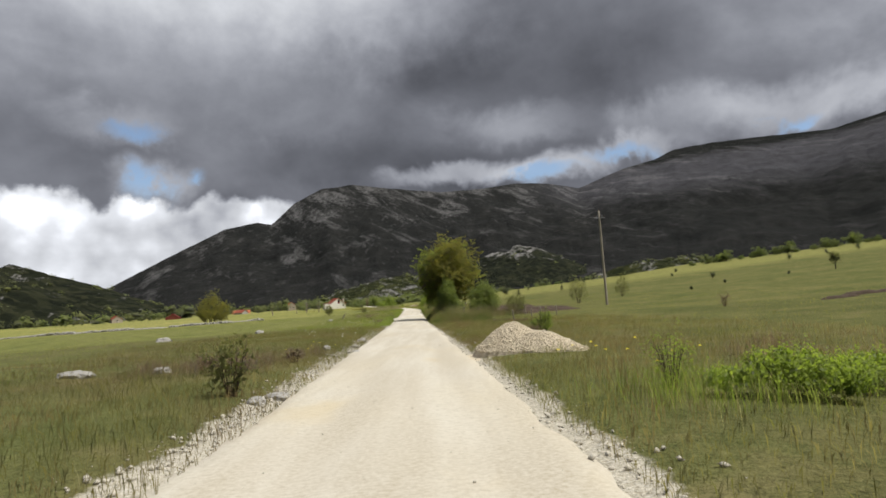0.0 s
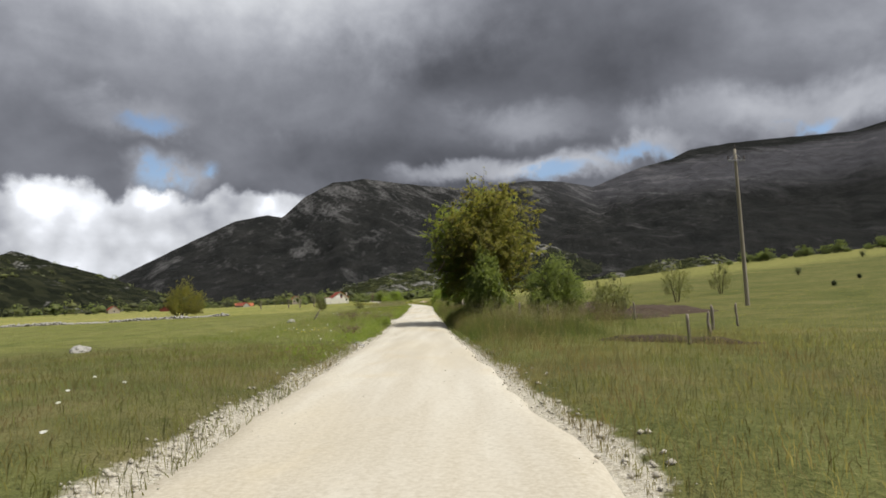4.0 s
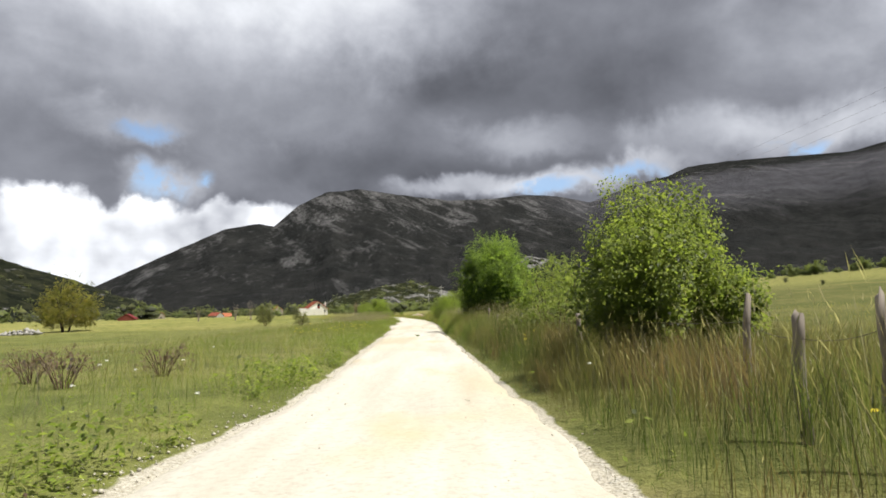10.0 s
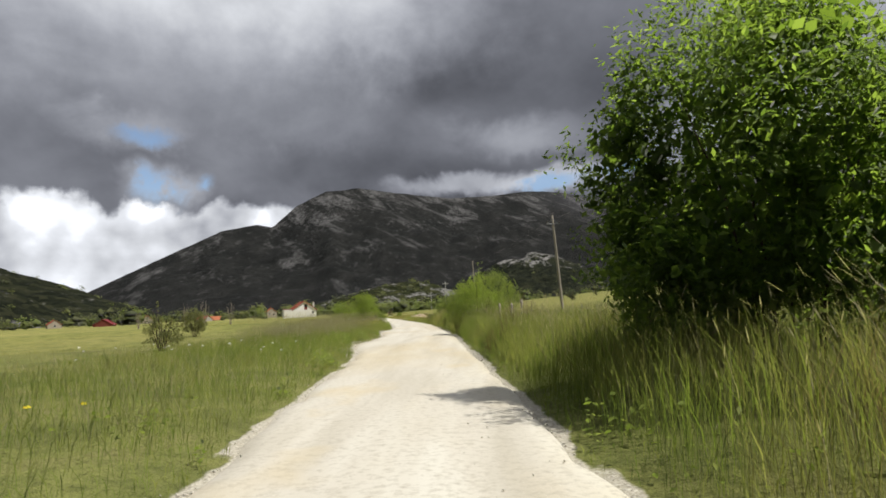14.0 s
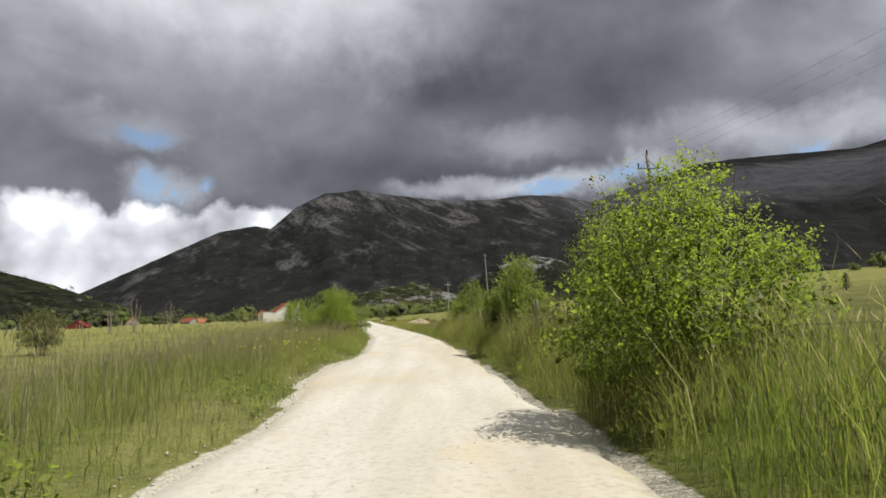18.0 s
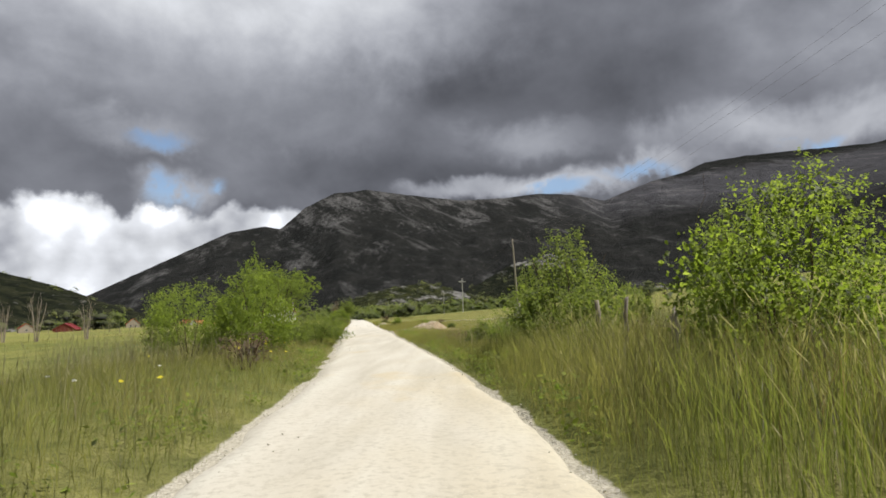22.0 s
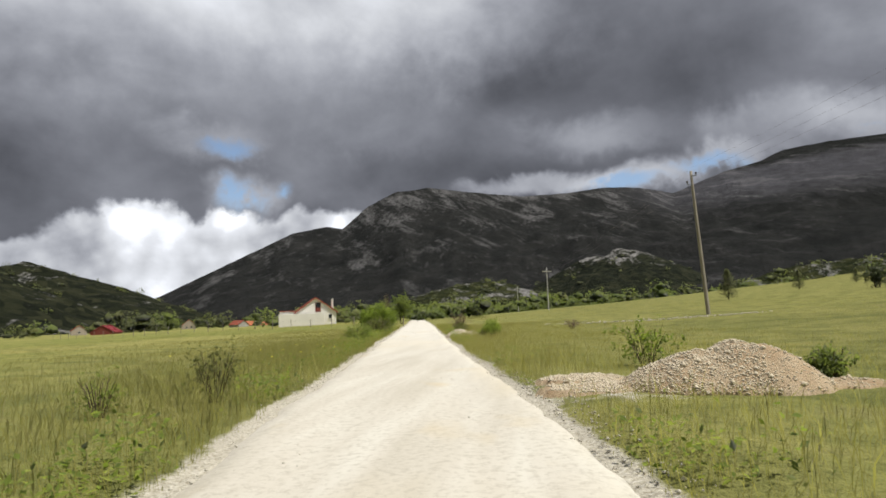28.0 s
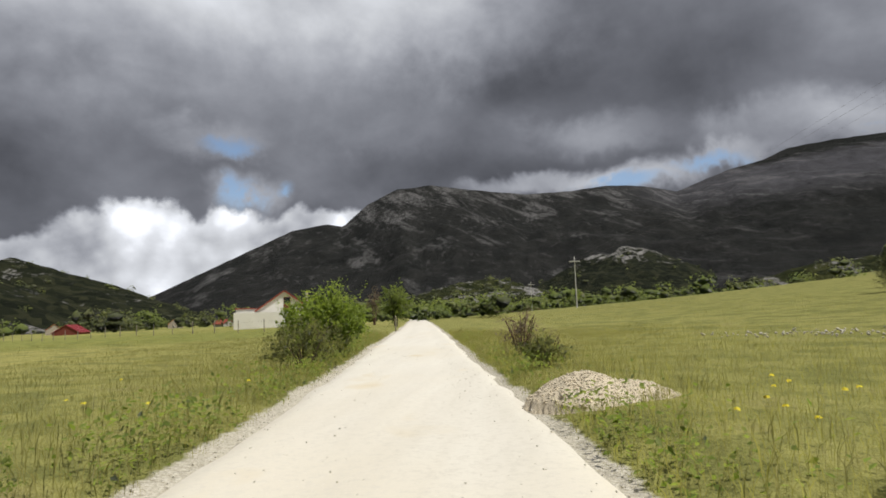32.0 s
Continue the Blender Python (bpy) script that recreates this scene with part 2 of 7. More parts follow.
class G:
    """Short words for a node tree."""

    def __init__(self, nt):
        self.nt = nt

    def n(self, kind, **kw):
        nd = self.nt.nodes.new(kind)
        for k, v in kw.items():
            nd.inputs[k].default_value = v
        return nd

    def link(self, a, b):
        self.nt.links.new(a, b)

    def pos(self):
        return self.nt.nodes.new("ShaderNodeNewGeometry").outputs["Position"]

    def obj(self):
        return self.nt.nodes.new("ShaderNodeTexCoord").outputs["Object"]

    def island(self):
        return self.nt.nodes.new("ShaderNodeNewGeometry").outputs["Random Per Island"]

    def noise(self, vec, scale, detail=4, rough=0.55, stretch=(1, 1, 1), turn=(0, 0, 0), dist=0.0):
        mp = self.n("ShaderNodeMapping", Scale=stretch, Rotation=turn)
        self.link(vec, mp.inputs["Vector"])
        t = self.n("ShaderNodeTexNoise", Scale=scale, Detail=detail, Roughness=rough, Distortion=dist)
        self.link(mp.outputs[0], t.inputs["Vector"])
        return t.outputs["Fac"]

    def ramp(self, fac, stops):
        r = self.nt.nodes.new("ShaderNodeValToRGB")
        e = r.color_ramp.elements
        while len(e) < len(stops):
            e.new(0.5)
        for s, (p, c) in zip(e, stops):
            s.position, s.color = p, (*c, 1) if len(c) == 3 else c
        self.link(fac, r.inputs[0])
        return r.outputs[0]

    def mix(self, fac, a, b, blend="MIX"):
        x = self.nt.nodes.new("ShaderNodeMix")
        x.data_type, x.blend_type = "RGBA", blend
        for s, v in (("Factor", fac), ("A", a), ("B", b)):
            if isinstance(v, (int, float)):
                x.inputs[s].default_value = v
            elif isinstance(v, tuple):
                x.inputs[s].default_value = (*v, 1)
            else:
                self.link(v, x.inputs[s])
        return x.outputs["Result"]

    def math(self, op, a, b=0.0, clamp=False):
        x = self.nt.nodes.new("ShaderNodeMath")
        x.operation, x.use_clamp = op, clamp
        for i, v in enumerate((a, b)):
            if isinstance(v, (int, float)):
                x.inputs[i].default_value = v
            else:
                self.link(v, x.inputs[i])
        return x.outputs[0]

    def bump(self, bsdf, height, strength=0.5, distance=0.02):
        b = self.n("ShaderNodeBump", Strength=strength, Distance=distance)
        self.link(height, b.inputs["Height"])
        self.link(b.outputs[0], bsdf.inputs["Normal"])


def m_ground():
    mt, nt, b = mat("meadow_soil", rough=1.0, spec=0.1)
    g = G(nt)
    p = g.pos()
    big, mid, fine = g.noise(p, 0.018, 3), g.noise(p, 0.16, 4, stretch=(1, 0.6, 1)), g.noise(p, 2.2, 5, 0.65)
    tuft, stalk, sward = g.noise(p, 6.5, 4, 0.7), g.noise(p, 19, 4, 0.75), g.noise(p, 0.7, 4, 0.6, turn=(0, 0, 0.7))
    c = g.ramp(mid, [(0.3, (0.135, 0.160, 0.042)), (0.5, (0.205, 0.215, 0.062)), (0.72, (0.26, 0.24, 0.092))])
    dry = g.ramp(mid, [(0.3, (0.150, 0.112, 0.060)), (0.45, (0.142, 0.130, 0.053)), (0.58, (0.132, 0.144, 0.047)), (0.74, (0.205, 0.180, 0.082))])
    sep = g.n("ShaderNodeSeparateXYZ")
    g.link(p, sep.inputs[0])
    south = g.math("ADD", g.math("MULTIPLY", sep.outputs[1], 0.011), g.math("MULTIPLY", big, 0.9))
    c = g.mix(g.ramp(south, [(0.85, (1, 1, 1)), (1.35, (0, 0, 0))]), g.mix(g.ramp(big, [(0.4, (0, 0, 0)), (0.6, (0.7, 0.7, 0.7))]), c, (0.19, 0.205, 0.062)), dry)
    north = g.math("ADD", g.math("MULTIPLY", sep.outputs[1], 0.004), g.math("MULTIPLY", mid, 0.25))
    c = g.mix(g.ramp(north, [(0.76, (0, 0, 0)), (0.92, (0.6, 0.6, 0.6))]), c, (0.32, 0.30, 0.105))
    side = g.math("ADD", sep.outputs[0], g.math("MULTIPLY", sep.outputs[1], 0.058))
    # cloud shade over the east pasture put into its colour, lifted again northward
    pasture = g.math("ADD", g.math("MULTIPLY", side, 0.03), g.math("MULTIPLY", big, 0.6))
    c = g.mix(g.ramp(pasture, [(0.34, (0, 0, 0)), (0.72, (0.85, 0.85, 0.85))]), c, g.mix(g.ramp(mid, [(0.35, (0, 0, 0)), (0.65, (1, 1, 1))]), (0.100, 0.112, 0.032), (0.172, 0.160, 0.055)))
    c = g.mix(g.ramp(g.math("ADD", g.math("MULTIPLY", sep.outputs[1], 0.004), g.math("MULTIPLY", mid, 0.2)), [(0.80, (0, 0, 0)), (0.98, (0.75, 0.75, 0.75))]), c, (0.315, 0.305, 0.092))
    west = g.math("ADD", g.math("MULTIPLY", side, -0.018), g.math("MULTIPLY", mid, 0.3))
    late = g.ramp(g.math("MULTIPLY", sep.outputs[1], 0.004), [(0.32, (0.1, 0.1, 0.1)), (0.68, (1, 1, 1))])
    c = g.mix(g.math("MULTIPLY", late, g.ramp(west, [(0.32, (0, 0, 0)), (0.55, (0.8, 0.8, 0.8))])), c, g.mix(g.ramp(big, [(0.42, (0, 0, 0)), (0.58, (1, 1, 1))]), (0.27, 0.285, 0.072), (0.40, 0.37, 0.12)))
    c = g.mix(g.ramp(sward, [(0.40, (0.5, 0.5, 0.5)), (0.56, (0, 0, 0))]), c, (0.070, 0.088, 0.026))
    c = g.mix(g.ramp(sward, [(0.56, (0, 0, 0)), (0.72, (0.5, 0.5, 0.5))]), c, (0.225, 0.19, 0.092))
    c = g.mix(g.ramp(tuft, [(0.30, (0.5, 0.5, 0.5)), (0.48, (0, 0, 0))]), c, (0.052, 0.064, 0.020))
    c = g.mix(g.ramp(stalk, [(0.54, (0, 0, 0)), (0.70, (0.5, 0.5, 0.5))]), c, (0.26, 0.24, 0.105))
    c = g.mix(g.ramp(stalk, [(0.30, (0.6, 0.6, 0.6)), (0.45, (0, 0, 0))]), c, (0.045, 0.055, 0.018))
    at = g.n("ShaderNodeAttribute")
    at.attribute_name = "gravel"
    grit = g.noise(p, 26, 4, 0.7)
    lime = g.ramp(grit, [(0.3, (0.30, 0.27, 0.20)), (0.5, (0.50, 0.46, 0.37)), (0.7, (0.68, 0.65, 0.57))])
    edge = g.math("ADD", at.outputs["Fac"], g.math("MULTIPLY", g.math("SUBTRACT", fine, 0.5), 1.1))
    c = g.mix(g.ramp(edge, [(0.40, (0, 0, 0)), (0.62, (1, 1, 1))]), c, lime)
    g.link(c, b.inputs["Base Color"])
    g.bump(b, g.math("ADD", fine, g.math("MULTIPLY", tuft, 0.6)), 0.9, 0.12)
    return mt


def m_road():
    mt, nt, b = mat("crushed_limestone", rough=0.95, spec=0.2)
    g = G(nt)
    p = g.pos()
    big, track, fine, grit = g.noise(p, 0.25, 4, stretch=(1, 0.35, 1)), g.noise(p, 1.1, 3, stretch=(1.6, 0.16, 1)), g.noise(p, 14, 5, 0.7), g.noise(p, 60, 3, 0.7)
    c = g.ramp(track, [(0.3, (0.55, 0.51, 0.42)), (0.5, (0.63, 0.59, 0.50)), (0.7, (0.69, 0.66, 0.57))])
    c = g.mix(g.ramp(big, [(0.48, (0, 0, 0)), (0.66, (0.55, 0.55, 0.55))]), c, (0.57, 0.47, 0.28))
    c = g.mix(g.ramp(fine, [(0.30, (0.65, 0.65, 0.65)), (0.52, (0, 0, 0))]), c, (0.40, 0.36, 0.28))
    c = g.mix(g.ramp(grit, [(0.60, (0, 0, 0)), (0.72, (0.8, 0.8, 0.8))]), c, (0.74, 0.72, 0.65))
    sep = g.n("ShaderNodeSeparateXYZ")
    g.link(p, sep.inputs[0])
    south = g.math("ADD", g.math("MULTIPLY", sep.outputs[1], 0.01), g.math("MULTIPLY", big, 0.5))
    # whitened northward to stand for the stronger sunlight there
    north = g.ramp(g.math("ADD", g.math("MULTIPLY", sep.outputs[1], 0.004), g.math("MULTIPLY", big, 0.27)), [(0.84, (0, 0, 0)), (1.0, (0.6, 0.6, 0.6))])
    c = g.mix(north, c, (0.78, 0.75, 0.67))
    sand = g.noise(p, 0.55, 3, stretch=(1, 0.6, 1))
    c = g.mix(g.ramp(sand, [(0.60, (0, 0, 0)), (0.74, (0.55, 0.55, 0.55))]), c, (0.60, 0.48, 0.26))
    # southern stretch: coarser gravel, also darkened for thin cloud above it
    dim_stony = g.mix(g.ramp(g.noise(p, 22, 4, 0.7), [(0.35, (0, 0, 0)), (0.65, (1, 1, 1))]), (0.44, 0.385, 0.285), (0.60, 0.555, 0.46))
    c = g.mix(g.math("MULTIPLY", g.ramp(south, [(0.55, (1, 1, 1)), (1.0, (0, 0, 0))]), g.ramp(track, [(0.35, (0.9, 0.9, 0.9)), (0.62, (0.35, 0.35, 0.35))])), c, dim_stony)
    g.link(c, b.inputs["Base Color"])
    h = g.math("ADD", g.math("MULTIPLY", fine, 0.7), g.math("MULTIPLY", grit, 0.4))
    g.bump(b, h, 0.4, 0.008)
    return mt


def m_stone(name, a, c2, scale=6):
    mt, nt, b = mat(name, rough=0.9, spec=0.25)
    g = G(nt)
    o = g.obj()
    n1, n2 = g.noise(o, scale, 5, 0.6), g.noise(o, scale * 7, 4, 0.7)
    c = g.mix(n1, a, c2)
    c = g.mix(g.math("MULTIPLY", g.island(), 0.40), c, tuple(v * 0.68 for v in a))
    g.link(c, b.inputs["Base Color"])
    g.bump(b, n2, 0.6, 0.02)
    return mt


def m_mountain():
    mt, nt, b = mat("shaded_karst_scrub", rough=1.0, spec=0.05)
    g = G(nt)
    p = g.pos()
    tilt = g.n("ShaderNodeMapping", Rotation=(0.0, -0.55, 0.0))
    flat = g.n("ShaderNodeMapping", Scale=(1, 0.2, 1))
    even = g.n("ShaderNodeMapping", Scale=(1, 0.3, 0.75))
    g.link(p, even.inputs["Vector"])
    g.link(p, flat.inputs["Vector"])
    g.link(flat.outputs[0], tilt.inputs["Vector"])
    q, o = tilt.outputs[0], even.outputs[0]
    big = g.noise(o, 0.004, 4, 0.6)
    strata = g.noise(q, 0.012, 7, 0.62, stretch=(0.5, 1, 1.5), dist=0.5)
    ledge = g.noise(o, 0.022, 7, 0.74, stretch=(0.85, 1, 1.15), turn=(0, -0.12, 0), dist=0.25)
    mid, fine, dot = g.noise(o, 0.02, 7, 0.7), g.noise(o, 0.10, 6, 0.78), g.noise(o, 0.055, 3, 0.6)
    # cloud shadow over the mountain darkens these tones, haze turns them bluish
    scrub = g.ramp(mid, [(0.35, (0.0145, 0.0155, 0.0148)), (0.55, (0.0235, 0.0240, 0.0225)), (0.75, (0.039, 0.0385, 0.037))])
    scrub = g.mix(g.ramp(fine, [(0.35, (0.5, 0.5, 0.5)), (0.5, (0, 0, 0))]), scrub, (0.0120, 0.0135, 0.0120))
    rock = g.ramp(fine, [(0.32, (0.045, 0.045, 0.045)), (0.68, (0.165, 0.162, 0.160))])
    sep = g.n("ShaderNodeSeparateXYZ")
    g.link(p, sep.inputs[0])
    west = g.math("ADD", g.math("MULTIPLY", sep.outputs[0], -0.00008), g.math("MULTIPLY", g.math("SUBTRACT", sep.outputs[2], 230), 0.00036))
    f = g.math("ADD", g.math("MULTIPLY", strata, 0.85), g.math("MULTIPLY", big, 0.45))
    f = g.math("ADD", g.math("ADD", f, g.math("MULTIPLY", fine, 0.30)), west)
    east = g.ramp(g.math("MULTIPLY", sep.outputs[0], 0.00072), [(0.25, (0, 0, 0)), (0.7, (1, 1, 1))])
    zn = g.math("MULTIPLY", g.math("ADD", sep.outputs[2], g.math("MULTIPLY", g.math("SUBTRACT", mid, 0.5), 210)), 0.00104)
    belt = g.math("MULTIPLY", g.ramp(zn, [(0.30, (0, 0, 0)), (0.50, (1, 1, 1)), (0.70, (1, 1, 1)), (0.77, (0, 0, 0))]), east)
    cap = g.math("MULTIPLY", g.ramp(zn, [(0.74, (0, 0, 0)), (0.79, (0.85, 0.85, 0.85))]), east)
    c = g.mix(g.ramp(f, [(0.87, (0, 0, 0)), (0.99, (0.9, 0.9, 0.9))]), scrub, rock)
    # rock belt of the east flank; its blue cast is painted haze
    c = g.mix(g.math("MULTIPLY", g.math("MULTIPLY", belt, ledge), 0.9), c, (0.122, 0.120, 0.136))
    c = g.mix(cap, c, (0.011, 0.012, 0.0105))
    c = g.mix(g.ramp(g.math("ADD", dot, g.math("MULTIPLY", sep.outputs[0], -0.00005)), [(0.62, (0, 0, 0)), (0.70, (0.35, 0.35, 0.35))]), c, rock)
    band = g.math("ADD", g.noise(q, 0.015, 6, 0.62, stretch=(0.30, 1, 1.7), dist=0.3), g.math("MULTIPLY", g.math("SUBTRACT", mid, 0.5), 0.35))
    band = g.math("MULTIPLY", g.ramp(band, [(0.60, (0, 0, 0)), (0.69, (0.6, 0.6, 0.6))]), g.math("SUBTRACT", 1.0, east))
    c = g.mix(band, c, rock)
    thin = g.math("ADD", g.math("MULTIPLY", ledge, 0.8), g.math("MULTIPLY", fine, 0.35))
    c = g.mix(g.ramp(thin, [(0.62, (0, 0, 0)), (0.76, (0.25, 0.25, 0.25))]), c, (0.060, 0.058, 0.060))
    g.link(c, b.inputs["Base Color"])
    g.bump(b, g.math("ADD", mid, fine), 1.0, 7.0)
    return mt


def m_hill(name="rocky_hill", rock_at=0.62, crest=0, lush=1.0):
    mt, nt, b = mat(name, rough=1.0, spec=0.05)
    g = G(nt)
    p = g.pos()
    flat = g.n("ShaderNodeMapping", Scale=(1, 0.35, 1))
    g.link(p, flat.inputs["Vector"])
    o = flat.outputs[0]
    mid, fine = g.noise(o, 0.030, 6, 0.7, stretch=(0.9, 1, 1.25), turn=(0, -0.5, 0), dist=0.8), g.noise(o, 0.22, 6, 0.75)
    vo = g.n("ShaderNodeTexVoronoi", Scale=0.11)
    vo.inputs["Randomness"].default_value = 1.0
    g.link(p, vo.inputs["Vector"])
    tone = g.n("ShaderNodeSeparateColor")
    g.link(vo.outputs["Color"], tone.inputs[0])
    mixed = g.math("ADD", g.math("MULTIPLY", tone.outputs[0], 0.45), g.math("MULTIPLY", fine, 0.55))
    # scrub painted darker than its own green, for cloud shade on the hills
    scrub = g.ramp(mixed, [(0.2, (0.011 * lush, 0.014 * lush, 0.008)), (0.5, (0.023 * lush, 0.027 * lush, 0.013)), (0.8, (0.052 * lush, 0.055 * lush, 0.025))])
    rock = g.ramp(fine, [(0.3, (0.10, 0.098, 0.092)), (0.6, (0.28, 0.272, 0.26))])
    f = g.math("ADD", mid, g.math("MULTIPLY", fine, 0.35))
    if crest:
        sep = g.n("ShaderNodeSeparateXYZ")
        g.link(p, sep.inputs[0])
        f = g.math("ADD", f, g.math("MULTIPLY", g.math("SUBTRACT", sep.outputs[2], crest), 0.0048))
    c = g.mix(g.ramp(f, [(rock_at, (0, 0, 0)), (rock_at + 0.09, (1, 1, 1))]), scrub, rock)
    g.link(c, b.inputs["Base Color"])
    g.bump(b, g.math("SUBTRACT", g.math("ADD", mid, fine), g.math("MULTIPLY", vo.outputs["Distance"], 0.2)), 1.0, 4.0)
    return mt


def m_leaf(name, lo, mid, hi, translucent=0.35, upward=0.45):
    """Leaf: diffuse and gloss, with light let through; upward: how far shading normals are bent to the vertical, which
    evens out and brightens its shading.
    """
    mt, nt, b = mat(name, rough=0.5, spec=0.35)
    g = G(nt)
    c = g.ramp(g.island(), [(0.0, lo), (0.5, mid), (1.0, hi)])
    n = g.noise(g.pos(), 1.1, 3)
    c = g.mix(g.ramp(n, [(0.35, (0.35, 0.35, 0.35)), (0.6, (0, 0, 0))]), c, lo)
    g.link(c, b.inputs["Base Color"])
    tr = g.n("ShaderNodeBsdfTranslucent")
    bright = g.mix(1.0, c, (1.25, 1.35, 0.6), "MULTIPLY")
    g.link(bright, tr.inputs["Color"])
    mx = g.n("ShaderNodeMixShader")
    mx.inputs[0].default_value = translucent
    g.link(b.outputs[0], mx.inputs[1])
    g.link(tr.outputs[0], mx.inputs[2])
    g.link(mx.outputs[0], nt.nodes["Material Output"].inputs["Surface"])
    face = nt.nodes.new("ShaderNodeNewGeometry").outputs["Normal"]
    for up, socket in ((1, b.inputs["Normal"]), (-1, tr.inputs["Normal"])):
        nm = nt.nodes.new("ShaderNodeMix")
        nm.data_type = "VECTOR"
        nm.inputs["Factor"].default_value = upward
        vec = [k for k in nm.inputs if k.type == "VECTOR"]
        g.link(face, vec[0])
        vec[1].default_value = (0, 0, up)
        unit = nt.nodes.new("ShaderNodeVectorMath")
        unit.operation = "NORMALIZE"
        g.link([k for k in nm.outputs if k.type == "VECTOR"][0], unit.inputs[0])
        g.link(unit.outputs[0], socket)
    return mt


def m_grass(name, lo, mid, hi, straw, dark, translucent=0.45, dryness=0.0):
    """Blades that differ one by one and in patches of dry and lush growth."""
    mt = m_leaf(name, lo, mid, hi, translucent, 0.75)
    nt = mt.node_tree
    g = G(nt)
    b = nt.nodes["Principled BSDF"]
    b.inputs["Specular IOR Level"].default_value, b.inputs["Roughness"].default_value = 0.12, 0.7
    src = b.inputs["Base Color"].links[0].from_socket
    p = g.pos()
    n1, n2 = g.noise(p, 0.35, 4, 0.6, stretch=(1, 0.6, 0.2)), g.noise(p, 0.9, 4, 0.6, stretch=(1, 0.7, 0.2), turn=(0, 0, 1.0))
    c = g.mix(g.ramp(n1, [(0.48 - dryness, (0, 0, 0)), (0.66 - dryness, (0.75, 0.75, 0.75))]), src, straw)
    if dryness:
        c = g.mix(g.ramp(g.noise(p, 0.55, 3, 0.6, stretch=(1, 0.7, 0.2)), [(0.50, (0, 0, 0)), (0.62, (0.7, 0.7, 0.7))]), c, (0.20, 0.125, 0.075))
    c = g.mix(g.ramp(n2, [(0.52, (0, 0, 0)), (0.70, (0.7, 0.7, 0.7))]), c, dark)
    sep = g.n("ShaderNodeSeparateXYZ")
    g.link(p, sep.inputs[0])
    north = g.math("ADD", g.math("MULTIPLY", sep.outputs[1], 0.0052), g.math("MULTIPLY", n1, 0.25))
    c = g.mix(g.ramp(north, [(0.76, (0, 0, 0)), (0.92, (0.65, 0.65, 0.65))]), c, tuple(v * 0.9 for v in straw))
    g.link(c, b.inputs["Base Color"])
    for nd in nt.nodes:
        if nd.type == "MIX" and nd.blend_type == "MULTIPLY":
            g.link(c, nd.inputs["A"])
    return mt


def m_bark(name, a, c2):
    mt, nt, b = mat(name, rough=0.95, spec=0.15)
    g = G(nt)
    o = g.obj()
    n1, n2 = g.noise(o, 9, 5, 0.65, stretch=(1, 1, 0.12)), g.noise(o, 2.0, 3)
    c = g.mix(g.ramp(n1, [(0.35, (0, 0, 0)), (0.65, (1, 1, 1))]), a, c2)
    c = g.mix(g.math("MULTIPLY", n2, 0.5), c, tuple(v * 0.6 for v in a))
    g.link(c, b.inputs["Base Color"])
    g.bump(b, n1, 0.9, 0.015)
    return mt


def m_plain(name, a, c2, scale, rough=0.85, metal=0.0, bump=0.3, dist=0.01, stretch=(1, 1, 1)):
    mt, nt, b = mat(name, rough=rough, metal=metal)
    g = G(nt)
    o = g.obj()
    n1, n2 = g.noise(o, scale, 5, 0.65, stretch=stretch), g.noise(o, scale * 6, 4, 0.7, stretch=stretch)
    c = g.mix(g.ramp(n1, [(0.3, (0, 0, 0)), (0.7, (1, 1, 1))]), a, c2)
    g.link(c, b.inputs["Base Color"])
    g.bump(b, n2, bump, dist)
    return mt


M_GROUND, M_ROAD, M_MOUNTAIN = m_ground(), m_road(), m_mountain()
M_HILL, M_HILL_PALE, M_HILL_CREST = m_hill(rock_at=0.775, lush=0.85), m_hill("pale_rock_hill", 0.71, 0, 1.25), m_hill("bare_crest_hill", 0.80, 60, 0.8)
M_GRAVEL = m_stone("gravel", (0.66, 0.62, 0.53), (0.54, 0.49, 0.40))
M_HEAP = m_stone("heap_gravel", (0.72, 0.635, 0.48), (0.56, 0.475, 0.34))
M_DIRT = m_plain("dirt_fill", (0.36, 0.25, 0.14), (0.50, 0.40, 0.27), 3, bump=0.9, dist=0.04)
M_ROCK = m_stone("limestone", (0.47, 0.45, 0.41), (0.30, 0.29, 0.265), 3)
M_SOIL = m_plain("dark_soil", (0.055, 0.038, 0.025), (0.09, 0.06, 0.04), 3, bump=0.9, dist=0.05)
M_WOOD = m_bark("weathered_post_wood", (0.37, 0.325, 0.275), (0.15, 0.125, 0.105))
M_POLE = m_bark("pole_wood", (0.42, 0.38, 0.31), (0.30, 0.265, 0.215))
M_BARK = m_bark("bark", (0.13, 0.105, 0.08), (0.065, 0.052, 0.042))
M_TWIG = m_bark("twig", (0.15, 0.11, 0.08), (0.09, 0.065, 0.05))
M_DRYTWIG = m_bark("dry_twig", (0.22, 0.15, 0.105), (0.15, 0.10, 0.075))
M_PALETWIG = m_bark("pale_twig", (0.42, 0.36, 0.30), (0.30, 0.25, 0.21))
M_METAL = m_plain("galvanised", (0.32, 0.33, 0.34), (0.2, 0.2, 0.21), 8, rough=0.5, metal=0.8)
M_INSUL = m_plain("insulator", (0.05, 0.035, 0.03), (0.08, 0.06, 0.05), 8, rough=0.3)
M_WIRE = m_plain("wire", (0.11, 0.1, 0.095), (0.16, 0.12, 0.1), 8, rough=0.6, metal=0.5)
M_WALL = m_plain("white_render", (0.80, 0.78, 0.72), (0.72, 0.70, 0.64), 0.9, bump=0.25, dist=0.01)
